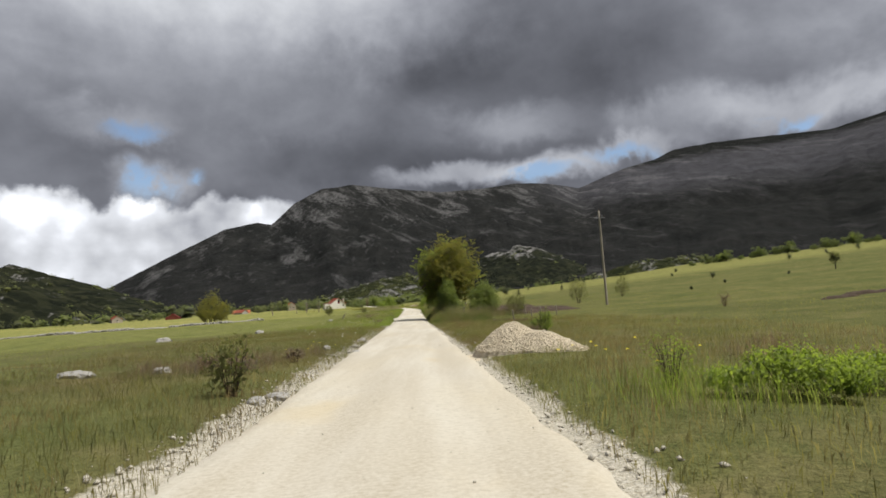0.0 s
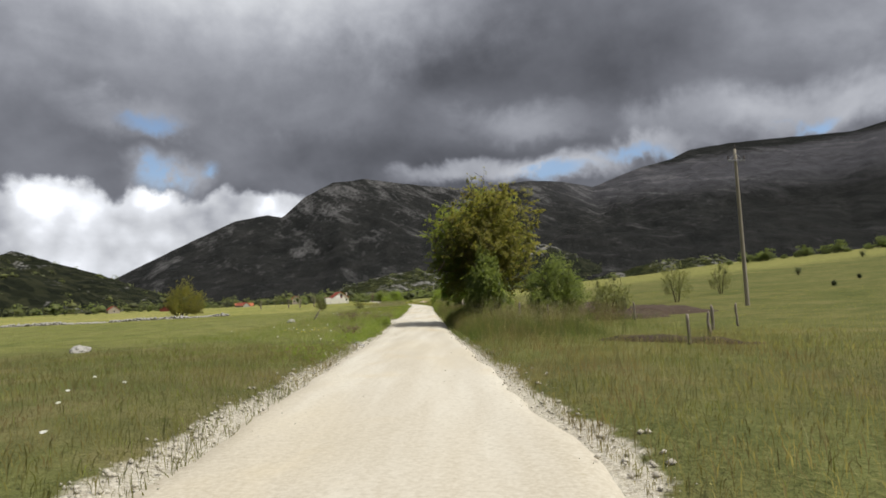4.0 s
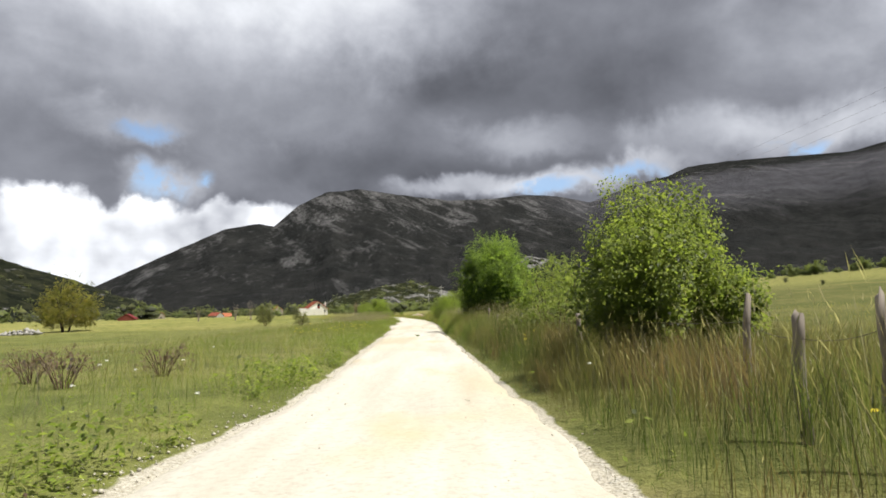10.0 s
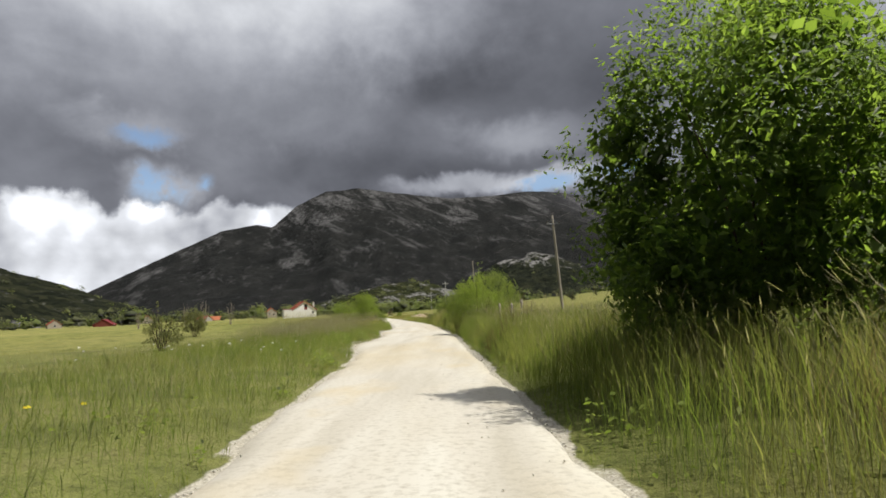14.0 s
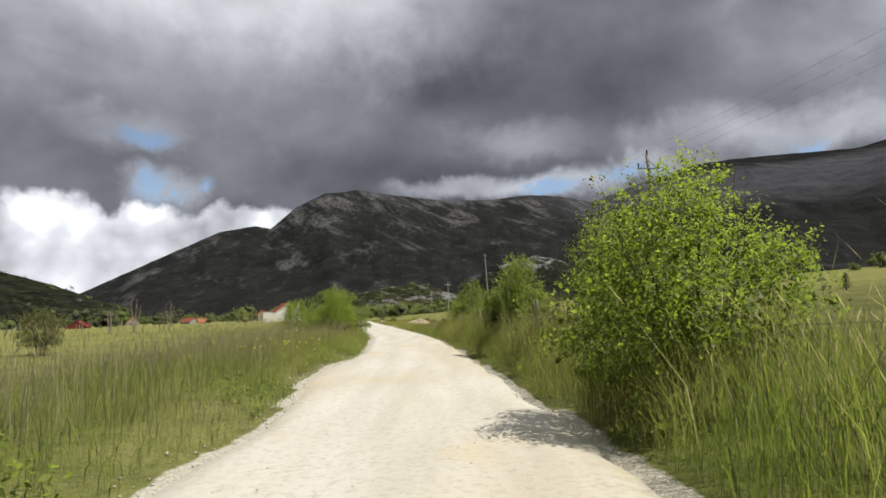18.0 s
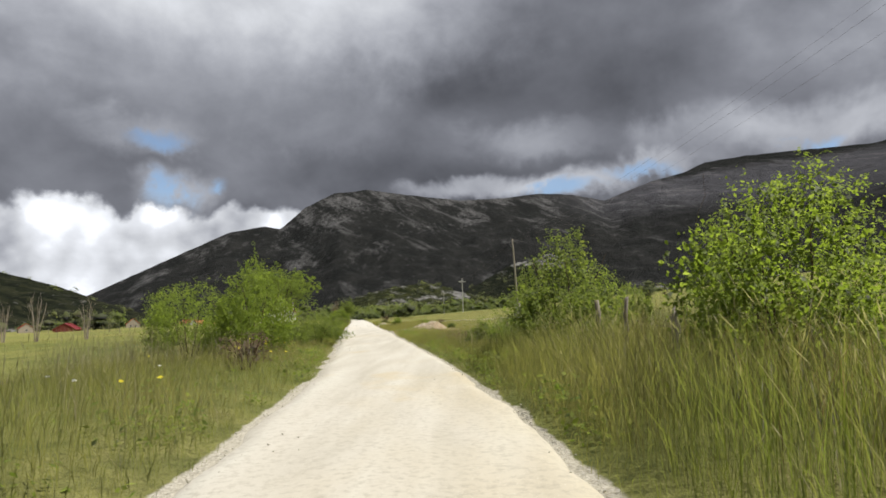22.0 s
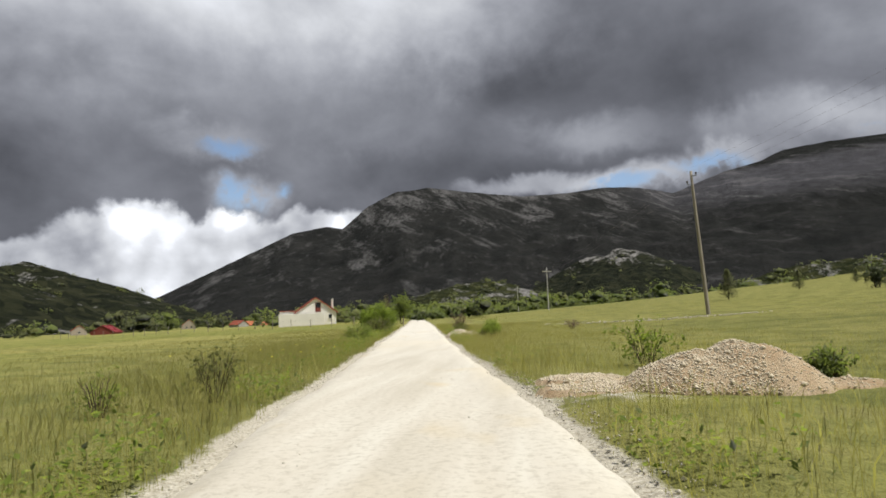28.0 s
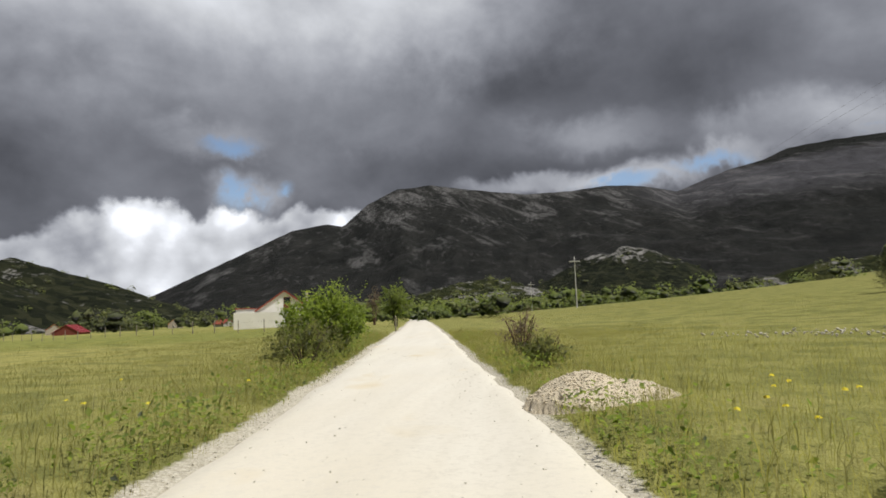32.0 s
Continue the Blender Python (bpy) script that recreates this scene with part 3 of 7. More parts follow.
M_PLASTER = m_plain("old_plaster", (0.44, 0.38, 0.31), (0.33, 0.28, 0.23), 0.9)
M_ROOF = m_plain("red_tile", (0.36, 0.10, 0.06), (0.25, 0.075, 0.05), 1.5, bump=0.4)
M_ROOF_PINK = m_plain("red_sheet_roof", (0.33, 0.055, 0.065), (0.25, 0.045, 0.05), 1.5, rough=0.5)
M_ROOF_OR = m_plain("orange_tile", (0.5, 0.18, 0.08), (0.38, 0.13, 0.07), 1.5)
M_GLASS = m_plain("window_glass", (0.03, 0.035, 0.04), (0.02, 0.02, 0.025), 1, rough=0.08, bump=0.0)
M_SHUTTER = m_plain("red_brown_wood", (0.20, 0.05, 0.035), (0.14, 0.04, 0.03), 4)
M_CLOTH = m_plain("pale_cloth", (0.66, 0.65, 0.63), (0.55, 0.54, 0.52), 6)

LEAF = {
    "fresh": m_leaf("leaf_fresh", (0.14, 0.19, 0.032), (0.22, 0.28, 0.050), (0.32, 0.36, 0.085), 0.42),
    "bright": m_leaf("leaf_bright", (0.17, 0.23, 0.030), (0.26, 0.34, 0.045), (0.36, 0.43, 0.085), 0.45),
    "deep": m_leaf("leaf_deep", (0.105, 0.138, 0.031), (0.175, 0.218, 0.046), (0.29, 0.335, 0.088), 0.4),
    "copper": m_leaf("leaf_copper", (0.21, 0.21, 0.044), (0.27, 0.26, 0.055), (0.34, 0.265, 0.070), 0.5),
    "maple": m_leaf("leaf_maple", (0.19, 0.23, 0.045), (0.28, 0.33, 0.062), (0.37, 0.38, 0.085), 0.52),
    "olive": m_leaf("leaf_olive", (0.11, 0.125, 0.036), (0.18, 0.19, 0.054), (0.25, 0.24, 0.08), 0.38),
    "elder": m_leaf("leaf_elder", (0.095, 0.155, 0.028), (0.21, 0.30, 0.048), (0.35, 0.46, 0.098), 0.52),
    "pine": m_leaf("juniper", (0.055, 0.075, 0.028), (0.09, 0.112, 0.042), (0.13, 0.14, 0.058), 0.2),
    "needle": m_leaf("pine_needles", (0.085, 0.10, 0.034), (0.125, 0.14, 0.048), (0.18, 0.175, 0.07), 0.25),
    "far": m_leaf("far_leaf", (0.070, 0.084, 0.028), (0.105, 0.120, 0.040), (0.145, 0.150, 0.056), 0.25),
    "farmid": m_leaf("far_leaf_green", (0.115, 0.138, 0.038), (0.165, 0.19, 0.052), (0.22, 0.225, 0.078), 0.3),
    "farlight": m_leaf("far_leaf_light", (0.11, 0.15, 0.032), (0.165, 0.205, 0.046), (0.22, 0.245, 0.07), 0.3),
    "dry": m_leaf("dry_leaf", (0.15, 0.10, 0.065), (0.20, 0.14, 0.085), (0.24, 0.20, 0.11), 0.25),
}
M_GRASS = m_grass("grass_green", (0.145, 0.200, 0.034), (0.225, 0.285, 0.056), (0.34, 0.345, 0.105), (0.35, 0.305, 0.120), (0.092, 0.145, 0.030))
M_GRASS_D = m_grass("grass_olive", (0.130, 0.132, 0.040), (0.185, 0.182, 0.058), (0.28, 0.242, 0.098), (0.28, 0.215, 0.102), (0.095, 0.115, 0.031), dryness=0.06)
M_GRASS_F = m_grass("grass_meadow", (0.24, 0.25, 0.058), (0.30, 0.305, 0.078), (0.39, 0.365, 0.125), (0.37, 0.33, 0.115), (0.21, 0.24, 0.058))
# darker, browner counterpart of the green verge grass
M_GRASS_T = m_grass("grass_darker", (0.068, 0.102, 0.024), (0.110, 0.148, 0.037), (0.175, 0.182, 0.064), (0.205, 0.17, 0.078), (0.048, 0.075, 0.019), dryness=0.03)
M_STRAW = m_leaf("grass_seed_heads", (0.24, 0.22, 0.10), (0.36, 0.32, 0.16), (0.48, 0.43, 0.25), 0.4, 0.65)
M_DRYGRASS = m_leaf("grass_dead", (0.15, 0.095, 0.06), (0.22, 0.15, 0.09), (0.30, 0.23, 0.14), 0.35, 0.6)
M_YELLOW = m_leaf("petal_yellow", (0.75, 0.6, 0.03), (0.8, 0.68, 0.04), (0.85, 0.75, 0.08), 0.2)
M_WHITEFL = m_leaf("petal_white", (0.7, 0.7, 0.62), (0.8, 0.8, 0.74), (0.85, 0.85, 0.8), 0.2)


# ---------------------------------------------------------------- mesh tools
def mesh_np(name, verts, faces, material, smooth=False):
    """A mesh from arrays: verts (n,3), faces (m,k) all of one size, or a list of such arrays."""
    me = bpy.data.meshes.new(name)
    fl = faces if isinstance(faces, list) else [faces]
    fl = [np.asarray(a, np.int32) for a in fl if len(a)]
    loops = np.concatenate([a.ravel() for a in fl])
    sizes = np.concatenate([np.full(len(a), a.shape[1], np.int32) for a in fl])
    starts = np.concatenate([[0], np.cumsum(sizes)[:-1]]).astype(np.int32)
    me.vertices.add(len(verts))
    me.vertices.foreach_set("co", np.asarray(verts, np.float32).ravel())
    me.loops.add(len(loops))
    me.loops.foreach_set("vertex_index", loops)
    me.polygons.add(len(sizes))
    me.polygons.foreach_set("loop_start", starts)
    me.polygons.foreach_set("loop_total", sizes)
    me.update(calc_edges=True)
    me.materials.append(material)
    if smooth:
        me.polygons.foreach_set("use_smooth", np.ones(len(sizes), bool))
    return me


def put(name, me, parent=None, label="", at=None):
    ob = new(name, me)
    if parent is not None:
        ob.parent = parent
    if at is not None:
        ob.matrix_basis = at
    return tagged(ob, label) if label else ob


def bm_mesh(name, bm, material, smooth=False):
    me = bpy.data.meshes.new(name)
    bmesh.ops.recalc_face_normals(bm, faces=bm.faces)
    bm.to_mesh(me)
    bm.free()
    me.materials.append(material)
    if smooth:
        for p in me.polygons:
            p.use_smooth = True
    return me


def part(name, bm, material, parent, label="", smooth=False):
    return put(name, bm_mesh(name, bm, material, smooth), parent, label)


def thing(name, x, y, z, rz, label, category, group="", kind=""):
    e = new(name)
    e.empty_display_size = 0.2
    e.matrix_basis = pose(x, y, z, 0, 0, rz)
    return tagged(e, label, category, group, kind)


def add_box(bm, x0, y0, z0, x1, y1, z1, bevel=0.0):
    r = bmesh.ops.create_cube(bm, size=1.0)
    bmesh.ops.scale(bm, verts=r["verts"], vec=(x1 - x0, y1 - y0, z1 - z0))
    bmesh.ops.translate(bm, verts=r["verts"], vec=((x0 + x1) / 2, (y0 + y1) / 2, (z0 + z1) / 2))
    if bevel:
        es = list({e for v in r["verts"] for e in v.link_edges})
        bmesh.ops.bevel(bm, geom=es, offset=bevel, segments=1, affect="EDGES")
    return r["verts"]


def tube(points, radii, sides=6):
    """Verts and quads of a tapered tube along points."""
    P = np.asarray(points, float)
    n = len(P)
    T = np.gradient(P, axis=0)
    T /= np.linalg.norm(T, axis=1)[:, None] + 1e-9
    up = np.where(np.abs(T[:, 2:3]) > 0.9, np.array([[1.0, 0, 0]]), np.array([[0, 0, 1.0]]))
    A = np.cross(T, up)
    A /= np.linalg.norm(A, axis=1)[:, None] + 1e-9
    B = np.cross(T, A)
    a = np.arange(sides) * 2 * np.pi / sides
    V = P[:, None] + np.asarray(radii)[:, None, None] * (np.cos(a)[None, :, None] * A[:, None] + np.sin(a)[None, :, None] * B[:, None])
    i, j = np.meshgrid(np.arange(n - 1), np.arange(sides), indexing="ij")
    j2 = (j + 1) % sides
    F = np.stack([i * sides + j, i * sides + j2, (i + 1) * sides + j2, (i + 1) * sides + j], -1).reshape(-1, 4)
    return V.reshape(-1, 3), F


def join(parts):
    vs, fs, o = [], [], 0
    for v, f in parts:
        vs.append(v)
        fs.append(f + o)
        o += len(v)
    return np.concatenate(vs), np.concatenate(fs)


def leaves(rng, centres, size, out=None, droop=0.2, aspect=0.5):
    """One folded rhombic leaf at each centre, its face turned outward and up."""
    n = len(centres)
    nm = rng.normal(size=(n, 3)) * (0.55 if out is not None else 1.0)
    if out is not None:
        nm = nm + out + np.array([[0, 0, 0.45]])
    nm /= np.linalg.norm(nm, axis=1)[:, None] + 1e-9
    d = rng.normal(size=(n, 3))
    d[:, 2] -= droop
    d -= nm * (d * nm).sum(1)[:, None]
    d /= np.linalg.norm(d, axis=1)[:, None] + 1e-9
    s = np.cross(nm, d)
    L = (size * rng.uniform(0.6, 1.3, n))[:, None]
    w = L * aspect
    base = centres - d * L * 0.5
    V = np.stack([base, base + d * L * 0.45 + s * w * 0.5 + nm * w * 0.12, base + d * L, base + d * L * 0.45 - s * w * 0.5 + nm * w * 0.12], 1).reshape(-1, 3)
    F = np.arange(n * 4).reshape(n, 4)
    return V, F

# ---------------------------------------------------------------- land
def spaced(stops):
    """Values from a list of (end, step) stretches."""
    out = [stops[0]]
    for end, step in stops[1:]:
        k = max(1, int(round((end - out[-1]) / step)))
        out += list(np.linspace(out[-1], end, k + 1)[1:])
    return np.array(out)


def grid_faces(n, m):
    i, j = np.meshgrid(np.arange(n - 1), np.arange(m - 1), indexing="ij")
    a = i * m + j
    return np.stack([a, a + 1, a + m + 1, a + m], -1).reshape(-1, 4)


def make_ground():
    us = spaced([-5200, (-600, 230), (-120, 24), (-40, 4), (-12, 1.2), (-3.6, 0.4), (3.6, 0.18), (12, 0.45), (40, 1.2), (120, 3), (600, 20), (5200, 230)])
    ys = spaced([-900, (-60, 60), (-6, 3), (240, 1.0), (420, 5), (900, 20), (5200, 240)])
    Y, U = np.meshgrid(ys, us, indexing="ij")
    far = sstep(500, 900, Y)
    X = U + road_x(np.minimum(Y, 900))
    Z = land_z(X, Y) * (1 - far) + far * -2.0
    V = np.stack([X, Y, Z], -1).reshape(-1, 3)
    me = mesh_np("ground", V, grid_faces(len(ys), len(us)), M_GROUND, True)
    l, r = road_edges(Y)
    out = np.maximum(l - U, U - r)
    reach = 0.02 + 0.55 * np.clip(fbm2(X / 1.6, Y / 2.6, 3, 151), -0.4, 1) + 0.5 * (1 - sstep(40, 55, Y)) + 0.3 * sstep(160, 172, Y)
    lime = np.clip(1 - out / np.maximum(reach, 0.08), 0, 1)
    lime = np.maximum(lime, 0.8 * np.exp(-((X + 4.2) / 0.7) ** 2 - ((Y - 47.3) / 2.4) ** 2))
    lime = np.maximum(lime, 0.55 * np.exp(-((X + 10.6) / 1.5) ** 2 - ((Y - 182.6) / 1.8) ** 2))
    me.attributes.new("gravel", "FLOAT", "POINT").data.foreach_set("value", lime.astype(np.float32).ravel())
    ob = put("ground", me)
    tagged(ob, "rough green and straw-coloured meadow of a mountain valley", "meadow", kind="structure")


def road_edges(y):
    """Left and right edge of the gravel, from the middle line."""
    y = np.asarray(y, float)
    wob = 0.22 * fbm2(y / 2.3, y * 0 + 3.3, 3, 21) + 0.25 * fbm2(y / 0.7, y * 0 + 1.1, 2, 22)
    wob2 = 0.22 * fbm2(y / 2.7, y * 0 + 8.3, 3, 23) + 0.22 * fbm2(y / 0.6, y * 0 + 5.1, 2, 24)
    left = -1.62 - 0.35 * sstep(-5, 4, y) * (1 - sstep(30, 52, y)) - 0.5 * np.exp(-((y - 72) / 3.0) ** 2) - 0.55 * np.exp(-((y - 118) / 4.5) ** 2) - 0.5 * np.exp(-((y - 131) / 4) ** 2) \
        - 0.25 * sstep(170, 180, y) + 0.9 * wob
    right = 1.66 + 0.25 * np.exp(-((y - 122) / 12) ** 2) + 0.2 * np.exp(-((y - 183) / 6) ** 2) + 0.9 * wob2
    return left, right


def make_road():
    ys = spaced([-60, (-4, 2), (235, 0.35), (420, 2)])
    ts_ = np.linspace(0, 1, 19)
    l, r = road_edges(ys)
    U = l[:, None] + (r - l)[:, None] * ts_[None, :]
    Y = np.repeat(ys[:, None], len(ts_), 1)
    X = U + road_x(ys)[:, None]
    crown = 0.05 - 0.02 * (2 * ts_ - 1)[None, :] ** 2
    ruts = -0.018 * (np.exp(-((U - 0.75) / 0.28) ** 2) + np.exp(-((U + 0.78) / 0.28) ** 2))
    Z = crown + ruts + 0.016 * fbm2(X / 1.4, Y / 3.2, 1, 31) + 0.05 * fbm2(X / 4, Y / 7, 2, 33)
    Z[:, 0] = Z[:, -1] = -0.10
    Z[:, 1] *= 0.55
    Z[:, -2] *= 0.55
    V = np.stack([X, Y, Z + start_slope(Y)], -1).reshape(-1, 3)
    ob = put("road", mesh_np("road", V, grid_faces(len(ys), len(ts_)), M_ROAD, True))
    tagged(ob, "pale crushed limestone track with worn wheel ruts", "road", kind="structure")


# ridge of the mountain seen from the valley: azimuth, elevation, distance
RIDGE = np.array([(-100, 1.0, 1900), (-60, 0.9, 1700), (-36, 0.6, 1560), (-29.2, 1.84, 1530), (-23.7, 4.78, 1800), (-19.1, 7.12, 1950), (-16.5, 7.6, 2050),
                  (-15.2, 7.4, 2085), (-13.2, 9.28, 2200), (-10.7, 10.5, 2300), (-7.8, 10.84, 2400), (-3.9, 10.3, 2550), (0.2, 9.84, 2750), (3.9, 9.88, 2950),
                  (7.1, 10.17, 3150), (10.2, 9.93, 3350), (12.9, 9.28, 3650), (16.7, 10.56, 3800), (19.6, 11.1, 3950), (21.3, 11.75, 4000), (23.6, 11.86, 3980), (26, 11.88, 3950), (29.4, 11.72, 3900),
                  (32.9, 11.5, 3750), (36.6, 12.18, 3600), (48, 13.5, 3200), (70, 10, 1900), (110, 5, 1900)])


def make_mountain():
    az = np.concatenate([np.linspace(-100, -50, 50), np.linspace(-49.7, 49.7, 330), np.linspace(50, 110, 60)])
    a, e, R = RIDGE.T
    el = np.interp(az, a, e) + 0.10 * fbm2(az / 0.9, az * 0 + 2, 4, 41)
    rr = np.interp(az, a, R)
    foot = np.interp(az, [-100, -35, -20, 0, 15, 40, 110], [1200, 1150, 1100, 1000, 900, 850, 850])
    k = np.concatenate([np.linspace(0, 1, 110), np.linspace(1.02, 1.5, 14)])
    A, K = np.meshgrid(az, k, indexing="ij")
    r = foot[:, None] + (rr - foot)[:, None] * K
    x, y = r * np.sin(np.radians(A)), r * np.cos(np.radians(A))
    H = (rr * np.tan(np.radians(el)))[:, None]
    up = np.clip(K, 0, 1)
    prof = 0.50 * up + 0.50 * up ** 1.9
    z = H * np.where(K <= 1, prof, 1 - 0.9 * np.maximum(K - 1, 0) ** 1.2 - 0.05 * (K - 1))
    lump = 95 * fbm2(x / 330, y / 330, 5, 43, 0.55) + 34 * np.abs(fbm2(x / 150, y / 150, 4, 47))
    gully = 40 * fbm2(A / 2.4 + 0.4 * K, K * 1.6, 4, 53)
    z = z + (lump + gully) * np.sin(np.pi * np.clip(K, 0, 1)) ** 0.8 * np.clip(H / 320, 0.05, 1) - 25 * (1 - sstep(0, 0.05, K))
    V = np.stack([x, y, z + 1.25], -1).reshape(-1, 3)
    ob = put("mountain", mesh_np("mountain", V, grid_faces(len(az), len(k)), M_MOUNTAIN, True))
    tagged(ob, "scrub-covered karst mountain with grey limestone bands, cloud shadow and haze in its colour", "mountain", kind="structure")


def make_hill(name, az, dist, h, rx, ry, material, label, seed, peak=1.4, lump=0.3, turn=0.0):
    n = 64
    s = np.linspace(-1, 1, n)
    A, B = np.meshgrid(s, s, indexing="ij")
    rad = np.sqrt(A * A + B * B)
    z = h * np.clip(1 - rad, 0, 1) ** peak * (1 + 0.0 * A)
    cx, cy = dist * math.sin(radians(az)), dist * math.cos(radians(az))
    c, d = math.cos(radians(turn)), math.sin(radians(turn))
    x, y = cx + c * A * rx - d * B * ry, cy + d * A * rx + c * B * ry
    z = z * (1 + lump * 2 * fbm2(x / (rx * 0.28), y / (ry * 0.28), 5, seed, 0.6)) + 0.06 * h * fbm2(x / 9, y / 9, 3, seed + 5) * (rad < 0.95) - 3.5 - 3 * sstep(0.85, 1, rad)
    V = np.stack([x, y, z], -1).reshape(-1, 3)
    ob = put(name, mesh_np(name, V, grid_faces(n, n), material, True))
    tagged(ob, label, "hill", kind="structure")
    return x, y, z


make_ground()
make_road()
make_mountain()
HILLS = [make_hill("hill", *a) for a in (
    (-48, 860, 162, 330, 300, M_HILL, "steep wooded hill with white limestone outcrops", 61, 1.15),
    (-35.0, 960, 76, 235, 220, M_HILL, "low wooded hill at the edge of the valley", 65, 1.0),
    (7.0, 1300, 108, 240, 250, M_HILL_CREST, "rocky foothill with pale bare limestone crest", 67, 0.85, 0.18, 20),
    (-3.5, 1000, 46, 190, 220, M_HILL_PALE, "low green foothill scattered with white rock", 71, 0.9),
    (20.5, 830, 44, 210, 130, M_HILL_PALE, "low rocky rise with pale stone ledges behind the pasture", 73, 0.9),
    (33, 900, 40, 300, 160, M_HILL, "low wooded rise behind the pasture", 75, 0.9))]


# ---------------------------------------------------------------- plants
def crown_points(rng, n, w, h, z0, rough=0.35, fill=0.55):
    """Cluster centres inside an uneven egg of width w, from z0 up to h."""
    out = []
    ph = rng.uniform(0, 6.28, 8)
    while len(out) < n:
        d = rng.normal(size=3)
        d /= np.linalg.norm(d)
        t, f = math.atan2(d[1], d[0]), d[2]
        lobe = 1 + rough * (0.5 * math.sin(3 * t + ph[0] + 2 * f) + 0.4 * math.sin(5 * t + ph[1] - 3 * f) + 0.35 * math.sin(4 * f * 2 + ph[2] + t))
        r = (fill + (1 - fill) * rng.random() ** 0.5) * lobe
        out.append((d[0] * r * w / 2, d[1] * r * w / 2, (z0 + h) / 2 + d[2] * r * (h - z0) / 2))
    P = np.array(out)
    P[:, :2] *= 0.46 * w / np.percentile(np.hypot(P[:, 0], P[:, 1]), 97)
    lo, hi = np.percentile(P[:, 2], 2), np.percentile(P[:, 2], 98.5)
    P[:, 2] = z0 + 0.08 * h + (P[:, 2] - lo) / (hi - lo) * (0.87 * h - z0)
    return P


def limb(rng, a, b, r0, r1, bend=0.12, n=6, sides=5):
    a, b = np.asarray(a, float), np.asarray(b, float)
    L = np.linalg.norm(b - a)
    t = np.linspace(0, 1, n)[:, None]
    P = a + (b - a) * t + np.cumsum(rng.normal(size=(n, 3)) * bend * L / n, 0) * t
    P[:, 2] += 0.10 * L * np.sin(np.pi * t[:, 0])
    return P, tube(P, np.linspace(r0, r1, n), sides)


def plant_meshes(name, seed, h, w, n_leaf, leaf_size, leaf, stems=5, base=0.0, trunk_r=0.03, rough=0.35, clusters=70, spread=0.16, bark=None, fill=0.5,
                 aspect=0.5, lean=(0, 0), twig_n=60, core=0.24, dome=False, shoots=40, lump=1.0):
    """Branches and crown of a bush or tree that stands at the origin."""
    rng = np.random.default_rng(seed)
    z0 = base * h
    C = crown_points(rng, clusters, w, h, z0, rough, fill)
    C[:, 2] = np.maximum(C[:, 2], 0.12)
    C[:, 0] += lean[0] * C[:, 2]
    C[:, 1] += lean[1] * C[:, 2]
    wood = []
    hubs = []
    for i in range(stems):
        an = 6.283 * (i + rng.random() * 0.6) / stems
        rad = w * (0.26 if stems > 1 else 0.03)
        foot = np.array([math.cos(an) * w * 0.05 * (stems > 1), math.sin(an) * w * 0.05 * (stems > 1), -0.08])
        top = np.array([math.cos(an) * rad + lean[0] * h, math.sin(an) * rad + lean[1] * h, h * (0.62 + 0.25 * rng.random())])
        P, tb = limb(rng, foot, top, trunk_r, trunk_r * 0.25, 0.10, 9, 7)
        wood.append(tb)
        hubs.append(P[2:])
    hubs = np.concatenate(hubs)
    for i, c in enumerate(C[:twig_n]):
        d = np.linalg.norm(hubs - c, axis=1) + 1.2 * np.maximum(hubs[:, 2] - c[2] + 0.1 * h, 0)
        q = hubs[np.argmin(d)]
        k = (0.36 if i < 12 else 0.16) if trunk_r < 0.1 else (0.30 if i < 7 else 0.07)
        P, tb = limb(rng, q, c, trunk_r * k, trunk_r * min(0.06, k * 0.4), 0.35, 5, 5 if i < 12 else 3)
        wood.append(tb)
        if i < 40:
            hubs = np.concatenate([hubs, P[2:]])
    n_leaf = int(n_leaf * 1.75)
    leaf_size *= 1.05
    if dome:                                     # several leafy mounds grown into one another
        n_sub = 3 if w * h < 1.2 else 6
        subs = [(0.0, 0.0, w * 0.41, h)]
        for k in range(n_sub):
            an, rr = 6.283 * (k + rng.random() * 0.7) / n_sub, w * rng.uniform(0.22, 0.33)
            rad = w * rng.uniform(0.22, 0.30)
            subs.append((math.cos(an) * rr, math.sin(an) * rr, rad, h * rng.uniform(0.45, 0.9)))
        area = np.array([r_ * hh for _, _, r_, hh in subs])
        S = np.array(subs)
        per = 13                                 # leaves of one tuft
        n_tuft = n_leaf // per + 1
        which = rng.choice(len(subs), int(n_tuft * 1.6), p=area / area.sum())
        d = rng.normal(size=(len(which), 3))
        d /= np.linalg.norm(d, axis=1)[:, None]
        nb = 26
        B = rng.normal(size=(nb, 3))
        B /= np.linalg.norm(B, axis=1)[:, None]
        amp = rng.uniform(0.0, 0.34, (len(subs), nb)) * lump
        rad = 0.80 - 0.12 * (lump - 1) + (amp[which] * np.exp((d @ B.T - 1) / 0.035)).max(1)
        rad *= 1 - 0.36 * rng.random(len(which)) ** 1.6
        half = np.stack([S[which, 2], S[which, 2], S[which, 3] * 0.5], 1)
        c0 = np.stack([S[which, 0], S[which, 1], S[which, 3] * 0.5], 1)
        pts = c0 + d * rad[:, None] * half + rng.normal(size=d.shape) * 0.012 * w
        keep = pts[:, 2] > 0.02 * h
        for k, (cx, cy, r_, hh) in enumerate(subs):
            q2 = ((pts[:, 0] - cx) / r_) ** 2 + ((pts[:, 1] - cy) / r_) ** 2 + ((pts[:, 2] - hh / 2) / (hh / 2)) ** 2
            keep &= (q2 > 0.30) | (which == k)
